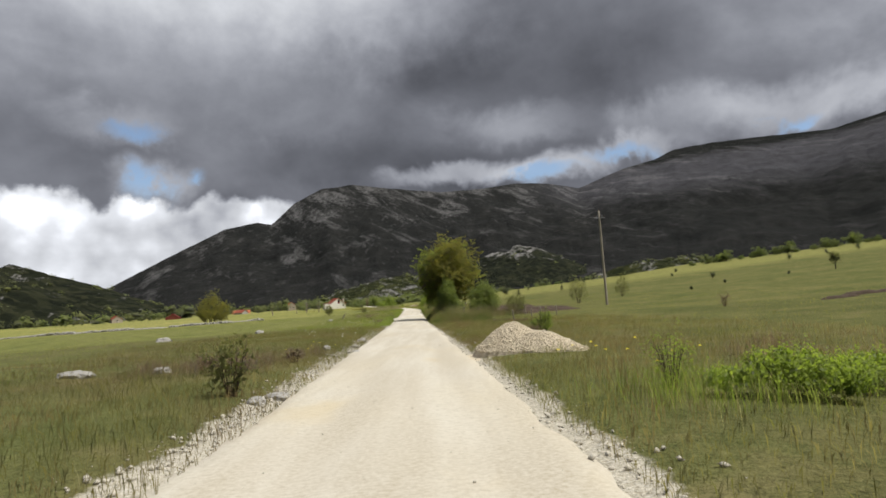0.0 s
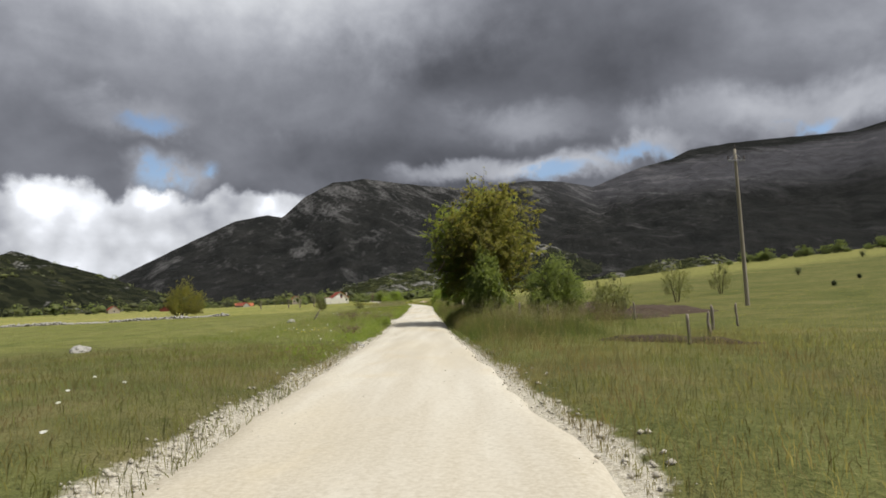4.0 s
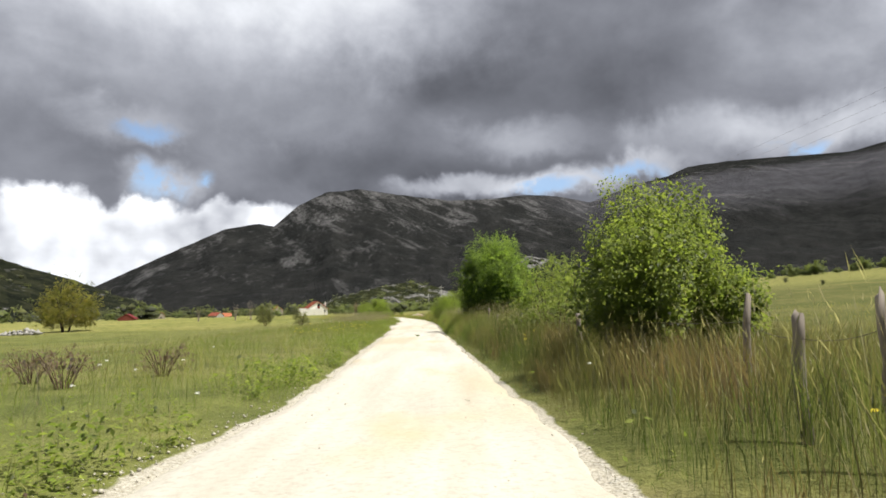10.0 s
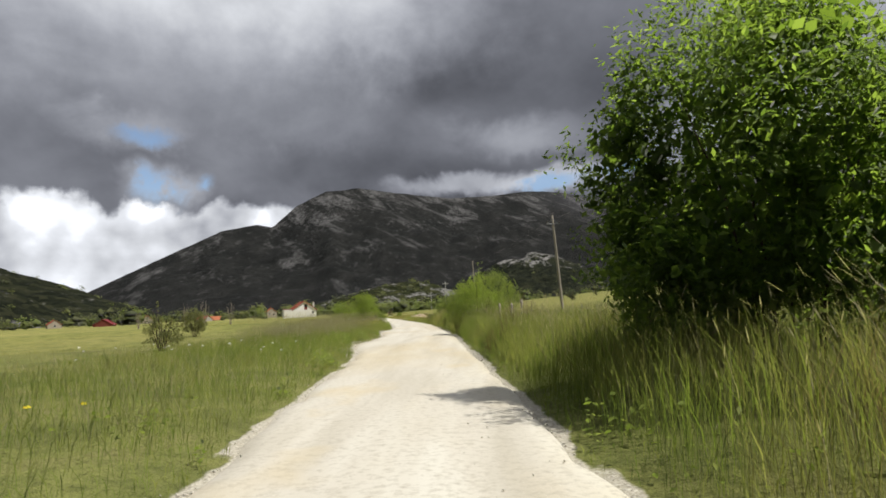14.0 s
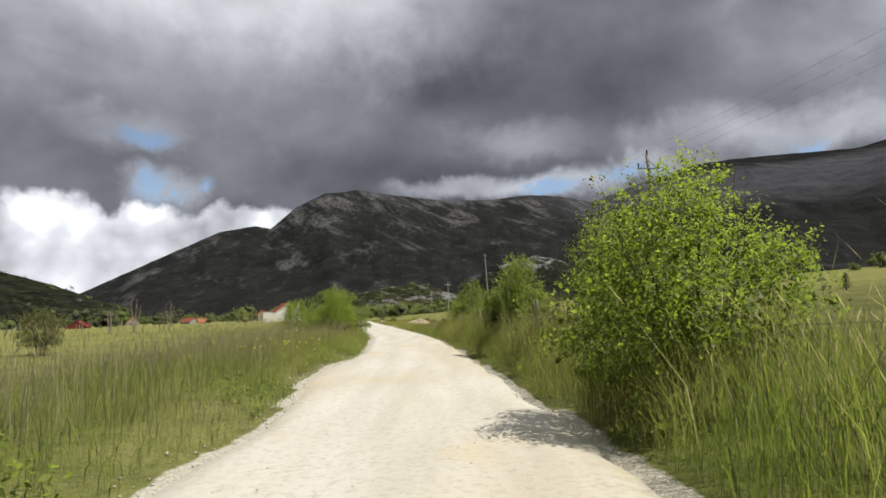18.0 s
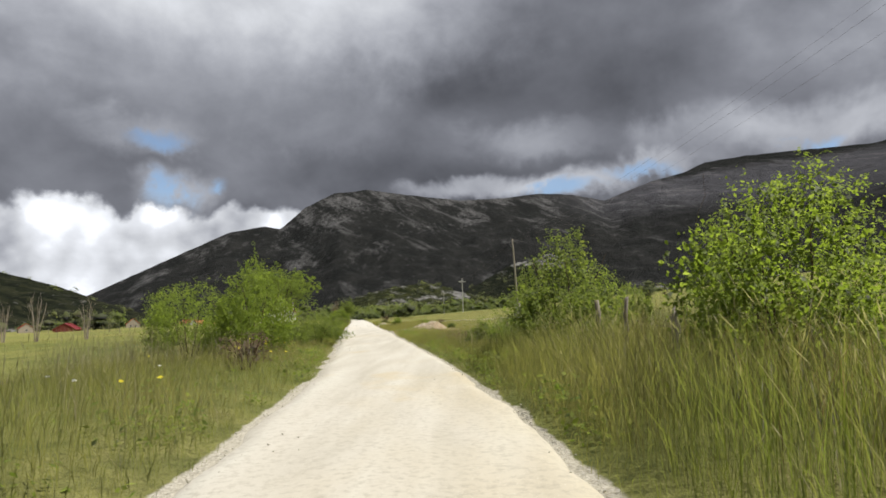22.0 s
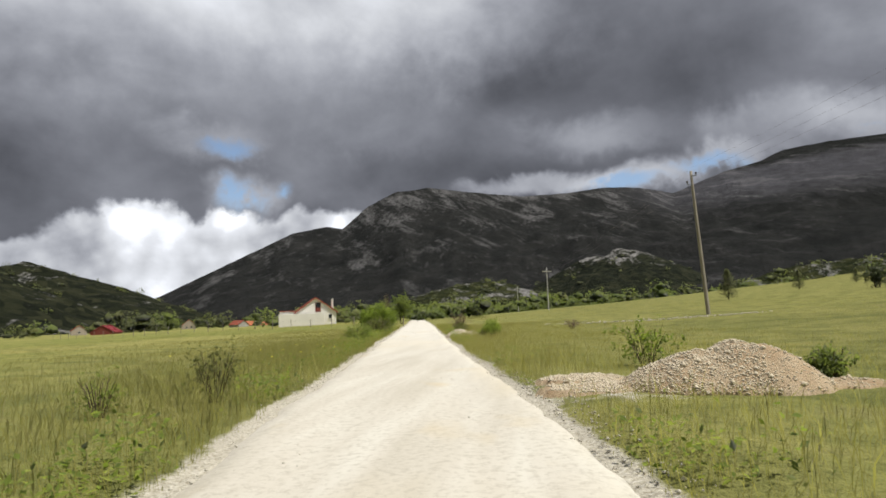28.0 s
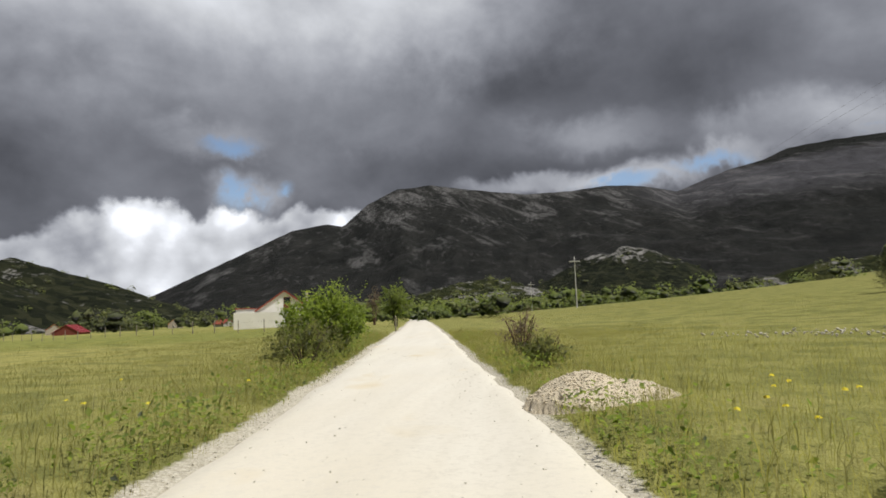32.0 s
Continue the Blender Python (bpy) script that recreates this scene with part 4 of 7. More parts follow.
        pts, o = pts[keep][:n_tuft], (d * np.array([1, 1, 0.9]))[keep][:n_tuft]
        n_clump = int(12 + 5 * w * h ** 0.5)       # rounded clumps with shaded creases between them
        cc = pts[rng.integers(0, len(pts), n_clump)]
        near = np.sqrt(((pts[:, None] - cc[None]) ** 2).sum(2).min(1))
        gap = np.percentile(near, 75) + 1e-6
        pts = pts - o * (0.95 * gap * np.clip(near / gap, 0, 1.4) ** 2)[:, None]
        o = o + 0.5 * (pts - cc[((pts[:, None] - cc[None]) ** 2).sum(2).argmin(1)]) / gap
        way = o * 0.8 + np.array([0, 0, 0.5]) + rng.normal(size=o.shape) * 0.35
        run = rng.uniform(1.2, 3.4, len(pts)) * leaf_size
        pts, o, way, run = (np.repeat(q_, per, 0) for q_ in (pts, o, way, run))
        pts = pts + way * (run * rng.random(len(pts)))[:, None] + rng.normal(size=pts.shape) * leaf_size * 0.62
        k = rng.integers(0, len(which), int(n_leaf * core * 1.1))     # the shaded inside of the bush
        inner = c0[k] + d[k] * rng.uniform(0.35, 0.72, (len(k), 1)) * half[k]
        inner = inner[inner[:, 2] > 0.06 * h]
        sv = []
        for k in range(shoots):                  # short leafy shoots at the rim
            j = rng.integers(len(pts))
            a0 = pts[j]
            if a0[2] < 0.45 * h:
                continue
            ln = rng.uniform(0.05, 0.11) * min(h, w)
            tip = a0 + (o[j] * 0.7 + np.array([0, 0, 0.7]) + rng.normal(size=3) * 0.2) * ln
            tt = rng.random(22) ** 1.3
            sv.append(a0 + (tip - a0) * tt[:, None] + rng.normal(size=(22, 3)) * leaf_size * 0.5)
        o = np.concatenate([o] + [np.tile(np.array([[0, 0, 0.3]]), (len(s_), 1)) for s_ in sv])
        pts = np.concatenate([pts] + sv)
        fit = np.array([0.5 * w / np.percentile(np.hypot(pts[:, 0], pts[:, 1]), 98)] * 2 + [h / np.percentile(pts[:, 2], 99.6)])
        pts, inner = pts * fit, inner * fit
        pts[:, 0] += lean[0] * pts[:, 2]
        pts[:, 1] += lean[1] * pts[:, 2]
        V, F = join([leaves(rng, pts, leaf_size, o * 0.55, 0.25, aspect), leaves(rng, inner, leaf_size * 1.45, None, 0.2, 0.7)])
        Vw, Fw = join(wood)
        return mesh_np(name + "_wood", Vw, Fw, bark or M_TWIG, True), mesh_np(name + "_leaves", V, F, LEAF[leaf])
    per = rng.multinomial(n_leaf, rng.dirichlet(np.ones(len(C)) * 3))
    idx = np.repeat(np.arange(len(C)), per)
    sg = 0.85 * spread * min(w, h) * rng.uniform(0.6, 1.4, len(C))
    dv = rng.normal(size=(len(idx), 3))
    dv *= (rng.random(len(idx)) ** 0.6 / (np.linalg.norm(dv, axis=1) + 1e-9))[:, None]
    spray = rng.integers(0, 5, len(idx)) + 5 * idx        # five leafy twigs in each clump
    hub = rng.normal(size=(5 * len(C), 3))
    hub *= (rng.random(len(hub)) ** 0.5 / (np.linalg.norm(hub, axis=1) + 1e-9))[:, None]
    way = hub + rng.normal(size=hub.shape) * 0.5 + np.array([0, 0, -0.12])
    pts = C[idx] + (hub[spray] * 1.15 + way[spray] * (rng.random(len(idx)) * 0.75)[:, None] + dv * 0.24) * sg[idx][:, None] * np.array([1, 1, 0.8])
    if trunk_r > 0.1:                            # the twigs that carry the sprays
        for k in range(5 * len(C)):
            a0 = C[k // 5]
            wood.append(tube(np.stack([a0, a0 + (hub[k] * 1.15 + way[k] * 0.6) * sg[k // 5] * np.array([1, 1, 0.8])]), [0.008, 0.003], 3))
    pts[:, 2] = np.maximum(pts[:, 2], 0.04)
    mid = np.array([lean[0] * (z0 + h) / 2, lean[1] * (z0 + h) / 2, (z0 + h) / 2])
    o = pts - mid
    o /= np.linalg.norm(o, axis=1)[:, None] + 1e-6
    V, F = leaves(rng, pts, leaf_size, o * 0.7, 0.25, aspect)
    k = rng.integers(0, len(C), int(n_leaf * core))
    inner = mid + (C[k] - mid) * rng.uniform(0.1, 0.98, (len(k), 1)) + rng.normal(size=(len(k), 3)) * sg.mean() * 0.5
    inner[:, 2] = np.maximum(inner[:, 2], 0.1)
    V, F = join([(V, F), leaves(rng, inner, leaf_size * 1.9, None, 0.2, 0.7)])
    Vw, Fw = join(wood)
    return mesh_np(name + "_wood", Vw, Fw, bark or M_TWIG, True), mesh_np(name + "_leaves", V, F, LEAF[leaf])


PLANTS = {}


def plant(kind, x, y, h, w, leaf, label, category="bush", seed=1, group="", turn=0.0, share="", z=None, **kw):
    """A bush or tree as a thing with its wood and its crown."""
    e = thing(kind, x, y, lz(x, y) if z is None else z, turn, label, category, group)
    names = ("trunk", "crown") if kind == "tree" else ("stem", "foliage")
    if share:
        if share not in PLANTS:
            PLANTS[share] = plant_meshes(share, seed, h, w, leaf=leaf, **kw)
        meshes = PLANTS[share]
    else:
        meshes = plant_meshes(kind, seed, h, w, leaf=leaf, **kw)
    for nm, me in zip(names, meshes):
        put(nm, me, e)
    return e


BUSH = dict(n_leaf=3800, leaf_size=0.085, stems=7, trunk_r=0.022, clusters=70, spread=0.13, dome=True, twig_n=20)
THORN = dict(n_leaf=520, leaf_size=0.036, stems=13, trunk_r=0.009, clusters=80, spread=0.10, rough=0.5, fill=0.35, core=0.0, twig_n=80)
WEED = dict(n_leaf=3600, leaf_size=0.040, stems=20, trunk_r=0.007, clusters=130, spread=0.12, rough=0.4, fill=0.15, core=0.0, twig_n=110, aspect=0.6)
# the tall trees beside the track
plant("tree", 0.9, 61.4, 8.1, 6.0, "copper", "tall maple tree with copper-green spring leaves by the track", "tree", 11, n_leaf=40000, leaf_size=0.066, stems=2, base=0.12,
      trunk_r=0.13, clusters=230, spread=0.085, rough=0.16, bark=M_BARK, twig_n=150, aspect=0.7, fill=0.35)
plant("tree", 0.0, 63.9, 7.4, 6.7, "maple", "broad maple tree with olive-green leaves reaching over the track", "tree", 12, n_leaf=76000, leaf_size=0.086, stems=1, base=0.17,
      trunk_r=0.19, clusters=620, spread=0.07, rough=0.3, bark=M_BARK, twig_n=300, aspect=0.5, fill=0.3, core=0.06)
plant("bush", 0.4, 57.9, 3.7, 2.5, "deep", "dark sycamore sapling with large pale-edged leaves", "bush", 13, **{**BUSH, "n_leaf": 8500, "leaf_size": 0.085, "aspect": 0.7, "lump": 1.4})
# the deep leaf colour stands for the shade on this bush
plant("bush", 3.5, 55.6, 3.2, 3.0, "deep", "fresh green field maple bush behind the fence", "bush", 14, **{**BUSH, "n_leaf": 13000, "leaf_size": 0.064, "aspect": 0.55, "shoots": 16})
plant("bush", 6.6, 57.5, 2.2, 2.4, "olive", "olive-green thorn bush in the meadow", "bush", 15, **{**BUSH, "n_leaf": 3000, "leaf_size": 0.06})
plant("bush", 1.0, 59.9, 1.9, 2.4, "deep", "shaded undergrowth below the maples", "bush", 16, **{**BUSH, "n_leaf": 3800, "leaf_size": 0.12, "aspect": 0.8})
plant("bush", 16.3, 75.5, 3.2, 2.6, "olive", "rounded olive-green bush beside a power pole", "bush", 17, **{**BUSH, "n_leaf": 2500, "leaf_size": 0.06})
plant("bush", 25.5, 89.0, 3.3, 2.5, "olive", "rounded olive-green bush beside a power pole", "bush", 18, **{**BUSH, "n_leaf": 2500, "leaf_size": 0.06})
plant("bush", 3.6, 22.8, 0.9, 1.0, "fresh", "small thin shrub behind the gravel heap", "bush", 19, **{**BUSH, "n_leaf": 900, "leaf_size": 0.05})
plant("bush", -3.3, 9.6, 0.95, 0.95, "olive", "low dark thorn bush at the edge of the track", "bush", 20, **{**THORN, "n_leaf": 4200, "leaf_size": 0.03})
plant("bush", 3.7, 6.9, 0.58, 1.6, "bright", "low broad-leaved weeds in the verge", "bush", 21, **{**BUSH, "n_leaf": 5000, "leaf_size": 0.033, "lump": 1.7, "trunk_r": 0.008})
plant("bush", 4.9, 7.2, 0.5, 1.7, "bright", "low broad-leaved weeds in the verge", "bush", 22, **{**BUSH, "n_leaf": 4500, "leaf_size": 0.033, "lump": 1.8, "trunk_r": 0.008})
plant("bush", 2.8, 7.9, 0.72, 0.7, "bright", "tall pale-flowered weed stalks in the verge", "bush", 23, **{**WEED, "n_leaf": 500, "leaf_size": 0.03})

# further along, east side
plant("bush", 0.05, 78.4, 3.15, 3.5, "fresh", "round fresh green bush in the fence line", "bush", 31, **{**BUSH, "n_leaf": 24000, "leaf_size": 0.058, "lump": 1.3, "shoots": 12, "aspect": 0.5})
plant("bush", -0.7, 84.8, 2.5, 2.6, "fresh", "sprawling dog rose bush along the fence", "bush", 32, **{**BUSH, "n_leaf": 5500, "leaf_size": 0.05, "clusters": 110, "rough": 0.5})
plant("bush", 0.5, 88.7, 3.0, 2.6, "fresh", "sprawling dog rose bush along the fence", "bush", 33, **{**BUSH, "n_leaf": 4500, "leaf_size": 0.05, "rough": 0.5})
plant("bush", -0.65, 102.2, 5.1, 4.5, "elder", "dense round elder bush with bright leaf tufts", "bush", 34, **{**BUSH, "n_leaf": 32000, "leaf_size": 0.105, "lump": 1.5, "shoots": 30, "aspect": 0.34, "fill": 0.72, "spread": 0.075, "core": 0.09})
plant("bush", -3.45, 124.0, 2.75, 2.75, "bright", "upright leafy shrub at the edge of the track", "bush", 35, **{**BUSH, "n_leaf": 12500, "leaf_size": 0.042, "clusters": 170, "rough": 0.25})
plant("bush", -2.2, 129.8, 3.15, 3.3, "fresh", "wild rose thicket with arching shoots", "bush", 36, **{**BUSH, "n_leaf": 13000, "leaf_size": 0.042, "lump": 1.5})
plant("bush", -3.1, 129.3, 3.9, 0.6, "fresh", "single tall leafy shoot above a rose thicket", "bush", 29, **{**BUSH, "dome": False, "n_leaf": 700, "leaf_size": 0.04, "clusters": 26, "stems": 2, "trunk_r": 0.014})
plant("bush", -4.0, 135.2, 2.6, 2.1, "fresh", "young leafy bush above the tall grass", "bush", 37, **{**BUSH, "n_leaf": 8000, "leaf_size": 0.055, "lump": 1.5})
plant("bush", -2.6, 139.8, 1.9, 2.2, "olive", "thorny bush in tall grass", "bush", 38, **{**BUSH, "n_leaf": 3500, "leaf_size": 0.05, "rough": 0.5})
plant("bush", -3.15, 145.0, 2.75, 2.9, "bright", "bright green bush beside the fence", "bush", 40, **{**BUSH, "n_leaf": 8500, "leaf_size": 0.052, "lump": 1.5})
plant("bush", -4.6, 151.6, 2.85, 3.0, "fresh", "bright green hawthorn bush beside a fence post", "bush", 39, **{**BUSH, "n_leaf": 10500, "leaf_size": 0.05, "lump": 1.6})
plant("bush", -5.0, 155.5, 1.25, 2.6, "fresh", "low bramble bank along the fence", "bush", 41, **{**BUSH, "n_leaf": 4500, "leaf_size": 0.055, "rough": 0.3})
plant("bush", -3.9, 154.4, 1.25, 2.4, "olive", "low bramble bank along the fence", "bush", 42, **{**BUSH, "n_leaf": 4000, "leaf_size": 0.055, "rough": 0.3})
plant("bush", -5.9, 158.3, 0.95, 1.8, "fresh", "low bramble beside a fence post", "bush", 30, **{**BUSH, "n_leaf": 3000, "leaf_size": 0.055, "rough": 0.3})
plant("bush", 1.2, 167.0, 2.2, 2.2, "fresh", "small leafy bush in the meadow", "bush", 43, **{**BUSH, "n_leaf": 2500, "leaf_size": 0.075})
plant("bush", -7.6, 183.2, 0.55, 0.8, "deep", "small green shrub behind the rubble heap", "bush", 44, **{**BUSH, "n_leaf": 700, "leaf_size": 0.05})
plant("bush", -13.5, 202.6, 0.85, 1.25, "bright", "loose green shrub standing in tall grass", "bush", 47, **{**BUSH, "n_leaf": 6500, "leaf_size": 0.026, "lump": 1.6, "shoots": 30})
plant("bush", -16.3, 216.0, 1.2, 1.8, "dry", "dry reddish-brown shrub in the verge", "bush", 48, **{**BUSH, "dome": False, "twig_n": 60, "n_leaf": 700, "leaf_size": 0.04, "bark": M_DRYTWIG, "stems": 14})

plant("bush", -15.8, 211.9, 0.8, 1.2, "olive", "low olive shrub beside a dry bush in the verge", "bush", 49, **{**BUSH, "n_leaf": 1500, "leaf_size": 0.05})

# west side
plant("tree", -58.7, 157.6, 8.2, 8.2, "copper", "lone broad olive-green tree in the meadow", "tree", 51, n_leaf=6500, leaf_size=0.2, stems=3, base=0.1, trunk_r=0.14, clusters=60, dome=True, twig_n=20,
      bark=M_BARK, z=lz(-58.7, 157.6))
plant("bush", -27.9, 151.0, 2.6, 2.6, "olive", "round dark bush alone in the meadow", "bush", 52, **{**BUSH, "n_leaf": 3000, "leaf_size": 0.075})
plant("bush", -15.1, 116.8, 1.7, 1.5, "olive", "thin young shrub in the meadow", "bush", 53, **{**BUSH, "n_leaf": 900, "leaf_size": 0.06})
plant("bush", -12.7, 155.0, 2.8, 2.5, "bright", "tall bright green bush beside the track", "bush", 55, **{**BUSH, "n_leaf": 12000, "leaf_size": 0.044, "lump": 1.3})
plant("bush", -15.0, 156.1, 2.25, 2.8, "bright", "spreading bright green thicket behind the verge", "bush", 54, **{**BUSH, "n_leaf": 10000, "leaf_size": 0.042, "clusters": 100, "rough": 0.4})
plant("tree", -14.1, 162.3, 3.15, 3.5, "bright", "slender light green tree with several bare stems", "tree", 56, n_leaf=34000, leaf_size=0.034, stems=6, base=0.34, trunk_r=0.03, clusters=240, spread=0.085,
      rough=0.5, bark=M_TWIG, twig_n=170, core=0.03)
plant("bush", -13.5, 161.6, 1.1, 2.2, "fresh", "low leafy undergrowth below a slender tree", "bush", 64, **{**BUSH, "n_leaf": 8000, "leaf_size": 0.034})
plant("bush", -13.2, 164.7, 1.35, 2.9, "fresh", "low leafy thicket beside a slender tree", "bush", 66, **{**BUSH, "n_leaf": 12000, "leaf_size": 0.035, "lump": 1.4})
plant("bush", -16.2, 163.8, 1.5, 2.6, "bright", "spreading bright green thicket behind the verge", "bush", 67, **{**BUSH, "n_leaf": 9000, "leaf_size": 0.038})
plant("bush", -11.9, 152.0, 0.9, 1.6, "dry", "low dry brush with thin reddish stems", "bush", 57, **{**BUSH, "dome": False, "twig_n": 60, "n_leaf": 700, "leaf_size": 0.04, "bark": M_DRYTWIG, "stems": 16})
plant("bush", -17.4, 180.8, 0.65, 0.8, "fresh", "low thorny shrub in the verge", "bush", 58, **THORN)
plant("bush", -16.5, 182.1, 0.9, 1.05, "olive", "low thorny shrub in the verge", "bush", 59, **{**THORN, "n_leaf": 1300})
plant("bush", -19.5, 201.3, 1.0, 1.5, "fresh", "low thorny shrub in the verge", "bush", 60, **{**BUSH, "n_leaf": 5500, "leaf_size": 0.024, "lump": 1.9, "shoots": 70, "trunk_r": 0.012})
plant("bush", -22.5, 217.6, 2.15, 2.7, "bright", "spreading bright green bush beside the track", "bush", 61, **{**BUSH, "n_leaf": 7500, "leaf_size": 0.07, "lump": 1.9})
plant("bush", -21.4, 213.2, 1.1, 2.2, "olive", "low spreading shrub beside the track", "bush", 65, **{**BUSH, "n_leaf": 2200, "leaf_size": 0.05})
plant("tree", -29.3, 262.0, 4.2, 3.8, "fresh", "small round green tree beside the track", "tree", 62, n_leaf=3500, leaf_size=0.11, stems=3, base=0.1, trunk_r=0.06, clusters=70, spread=0.12, bark=M_BARK)
plant("tree", -33.0, 268.0, 4.6, 2.0, "dry", "small tree still brown and nearly bare", "tree", 63, n_leaf=900, leaf_size=0.08, stems=4, base=0.1, trunk_r=0.05, clusters=60, spread=0.12, bark=M_DRYTWIG)


def pine(x, y, h, w, seed, label):
    """Young conifer: a straight stem with whorls of drooping, needled branches."""
    rng = np.random.default_rng(seed)
    e = thing("tree", x, y, lz(x, y), 0, label, "tree", "young pines in the pasture")
    wood = [tube(np.array([[0, 0, -0.1], [0.01, 0, h * 0.5], [0, 0.02, h * 0.98]]), [0.05, 0.035, 0.008], 7)]
    pts, ways = [], []
    for k in range(int(10 + 3 * h)):
        t = (k + rng.random()) / (10 + 3 * h)
        reach = 0.5 * w * (1 - t) ** 0.8 * rng.uniform(0.75, 1.15)
        for m in range(5):
            an = 6.283 * (m + rng.random() * 0.8) / 5 + k
            a = np.array([0, 0, h * (0.06 + 0.92 * t)])
            b = a + np.array([math.cos(an) * reach, math.sin(an) * reach, reach * rng.uniform(0.0, 0.45)])
            wood.append(tube(np.stack([a, (a + b) / 2 + np.array([0, 0, -0.05 * reach]), b]), [0.012, 0.008, 0.003], 3))
            tt = rng.random((26, 1)) ** 0.7
            pts.append(a + (b - a) * tt + rng.normal(size=(26, 3)) * 0.05 * w * 0.6)
            ways.append(np.tile((b - a) / (reach + 0.05), (26, 1)))
    V, F = join(wood)
    put("trunk", mesh_np("pine_wood", V, F, M_BARK, True), e)
    V, F = leaves(rng, np.concatenate(pts), 0.055 * w + 0.03, np.concatenate(ways) * 0.5, 0.0, 0.3)
    put("crown", mesh_np("pine_needles", V, F, LEAF["needle"]), e)


for i, (x, y, h) in enumerate([(25.8, 264.3, 2.8), (37, 272, 2.3), (12.6, 251.9, 3.8), (23.4, 194.4, 2.0), (34.4, 180.9, 1.9)]):
    pine(x, y, h, h * 0.78, 70 + i, "young olive-green pine in the pasture")
for i, (x, y, h) in enumerate([(-5.4, 50.3, 0.75), (-6.1, 70.2, 0.8), (-6.9, 70.6, 0.65), (-4.4, 13.2, 0.5), (-3.8, 15.6, 0.45), (2.9, 20.9, 0.5), (-5.4, 14.2, 0.5), (-8.3, 69.0, 0.9), (-9.7, 77.7, 0.8), (-10.7, 78.4, 0.75), (-9.2, 210.3, 0.7), (-8.9, 79.4, 0.7)]):
    plant("bush", x, y, h * 0.85, h * 1.9, "dry", "dry reddish-brown shrub with few leaves", "bush", 80 + i, group="dry shrubs", n_leaf=350, leaf_size=0.035, stems=14, trunk_r=0.012, clusters=60, spread=0.12,
          bark=M_DRYTWIG)


for i, (x, y, h) in enumerate([(-41.4, 187.8, 4.2), (-38.0, 189.0, 3.9), (-44.6, 188.4, 3.6), (-52.0, 189.0, 2.6)]):
    plant("tree", x, y, h, h * 0.5, "dry", "bare pale sapling standing in the meadow", "tree", 120 + i, "bare saplings in the meadow", n_leaf=60, leaf_size=0.05, stems=5, base=0.2, trunk_r=0.04,
          clusters=60, spread=0.12, bark=M_PALETWIG)
plant("bush", -4.95, 96.2, 0.05, 0.30, "fresh", "small flattened weed growing on the track", "bush", 126, z=0.03, n_leaf=70, leaf_size=0.04, stems=5, trunk_r=0.003, clusters=14, spread=0.2, twig_n=6)
for i, (x, y, h) in enumerate([(-2.0, 118.0, 1.9), (-1.6, 119.4, 1.7), (-2.3, 121.0, 1.6)]):
    plant("bush", x, y, h, 0.6, "dry", "tall bare dry weed stalks beside the fence", "bush", 128 + i, "dry weed stalks", n_leaf=70, leaf_size=0.03, stems=6, base=0.25, trunk_r=0.010, clusters=34, spread=0.1,
          bark=M_DRYTWIG)


# ---------------------------------------------------------------- far woods and hedges
def lump_shape():
    bm = bmesh.new()
    bmesh.ops.create_icosphere(bm, subdivisions=1, radius=1.0)
    V = np.array([v.co[:] for v in bm.verts])
    F = np.array([[v.index for v in f.verts] for f in bm.faces])
    bm.free()
    return V, F


def far_trees(name, spots, label, seed, leaf="far", n_leaf=105):
    """Trees a long way off: uneven clumps of foliage with ragged rims."""
    rng = np.random.default_rng(seed)
    B, BF = lump_shape()
    vs, fs, qs, o = [], [], [], 0
    for x, y, z, h, w in spots:
        for k in range(rng.integers(2, 4)):
            s = rng.uniform(0.14, 0.27)
            c = np.array([x + rng.normal() * w * 0.24, y + rng.normal() * w * 0.24, z + h * rng.uniform(0.2, 1.0 - s)])
            V = B * rng.uniform(0.62, 1.15, (len(B), 1)) * np.array([w * s * rng.uniform(0.8, 1.2), w * s, h * s * rng.uniform(0.75, 1.05)]) + c
            vs.append(V)
            fs.append(BF + o)
            o += len(V)
        c = crown_points(rng, n_leaf, w * 1.02, h, 0.05 * h, 0.35, 0.75)
        d = c - np.array([0, 0, 0.4 * h])
        d /= np.linalg.norm(d, axis=1)[:, None] + 1e-6
        V, F = leaves(rng, c + np.array([x, y, z]), 0.135 * h * (105 / n_leaf) ** 0.4, d * 0.9, 0.0, 0.7)
        vs.append(V)
        qs.append(F + o)
        o += len(V)
    ob = put(name, mesh_np(name, np.concatenate(vs), [np.concatenate(fs), np.concatenate(qs)], LEAF[leaf]))
    tagged(ob, label, "trees", kind="stuff")


VILLAGE = [(-172, 395), (-238, 575), (-190, 560), (-133, 545), (-262, 500), (-150, 470), (-47, 276)]


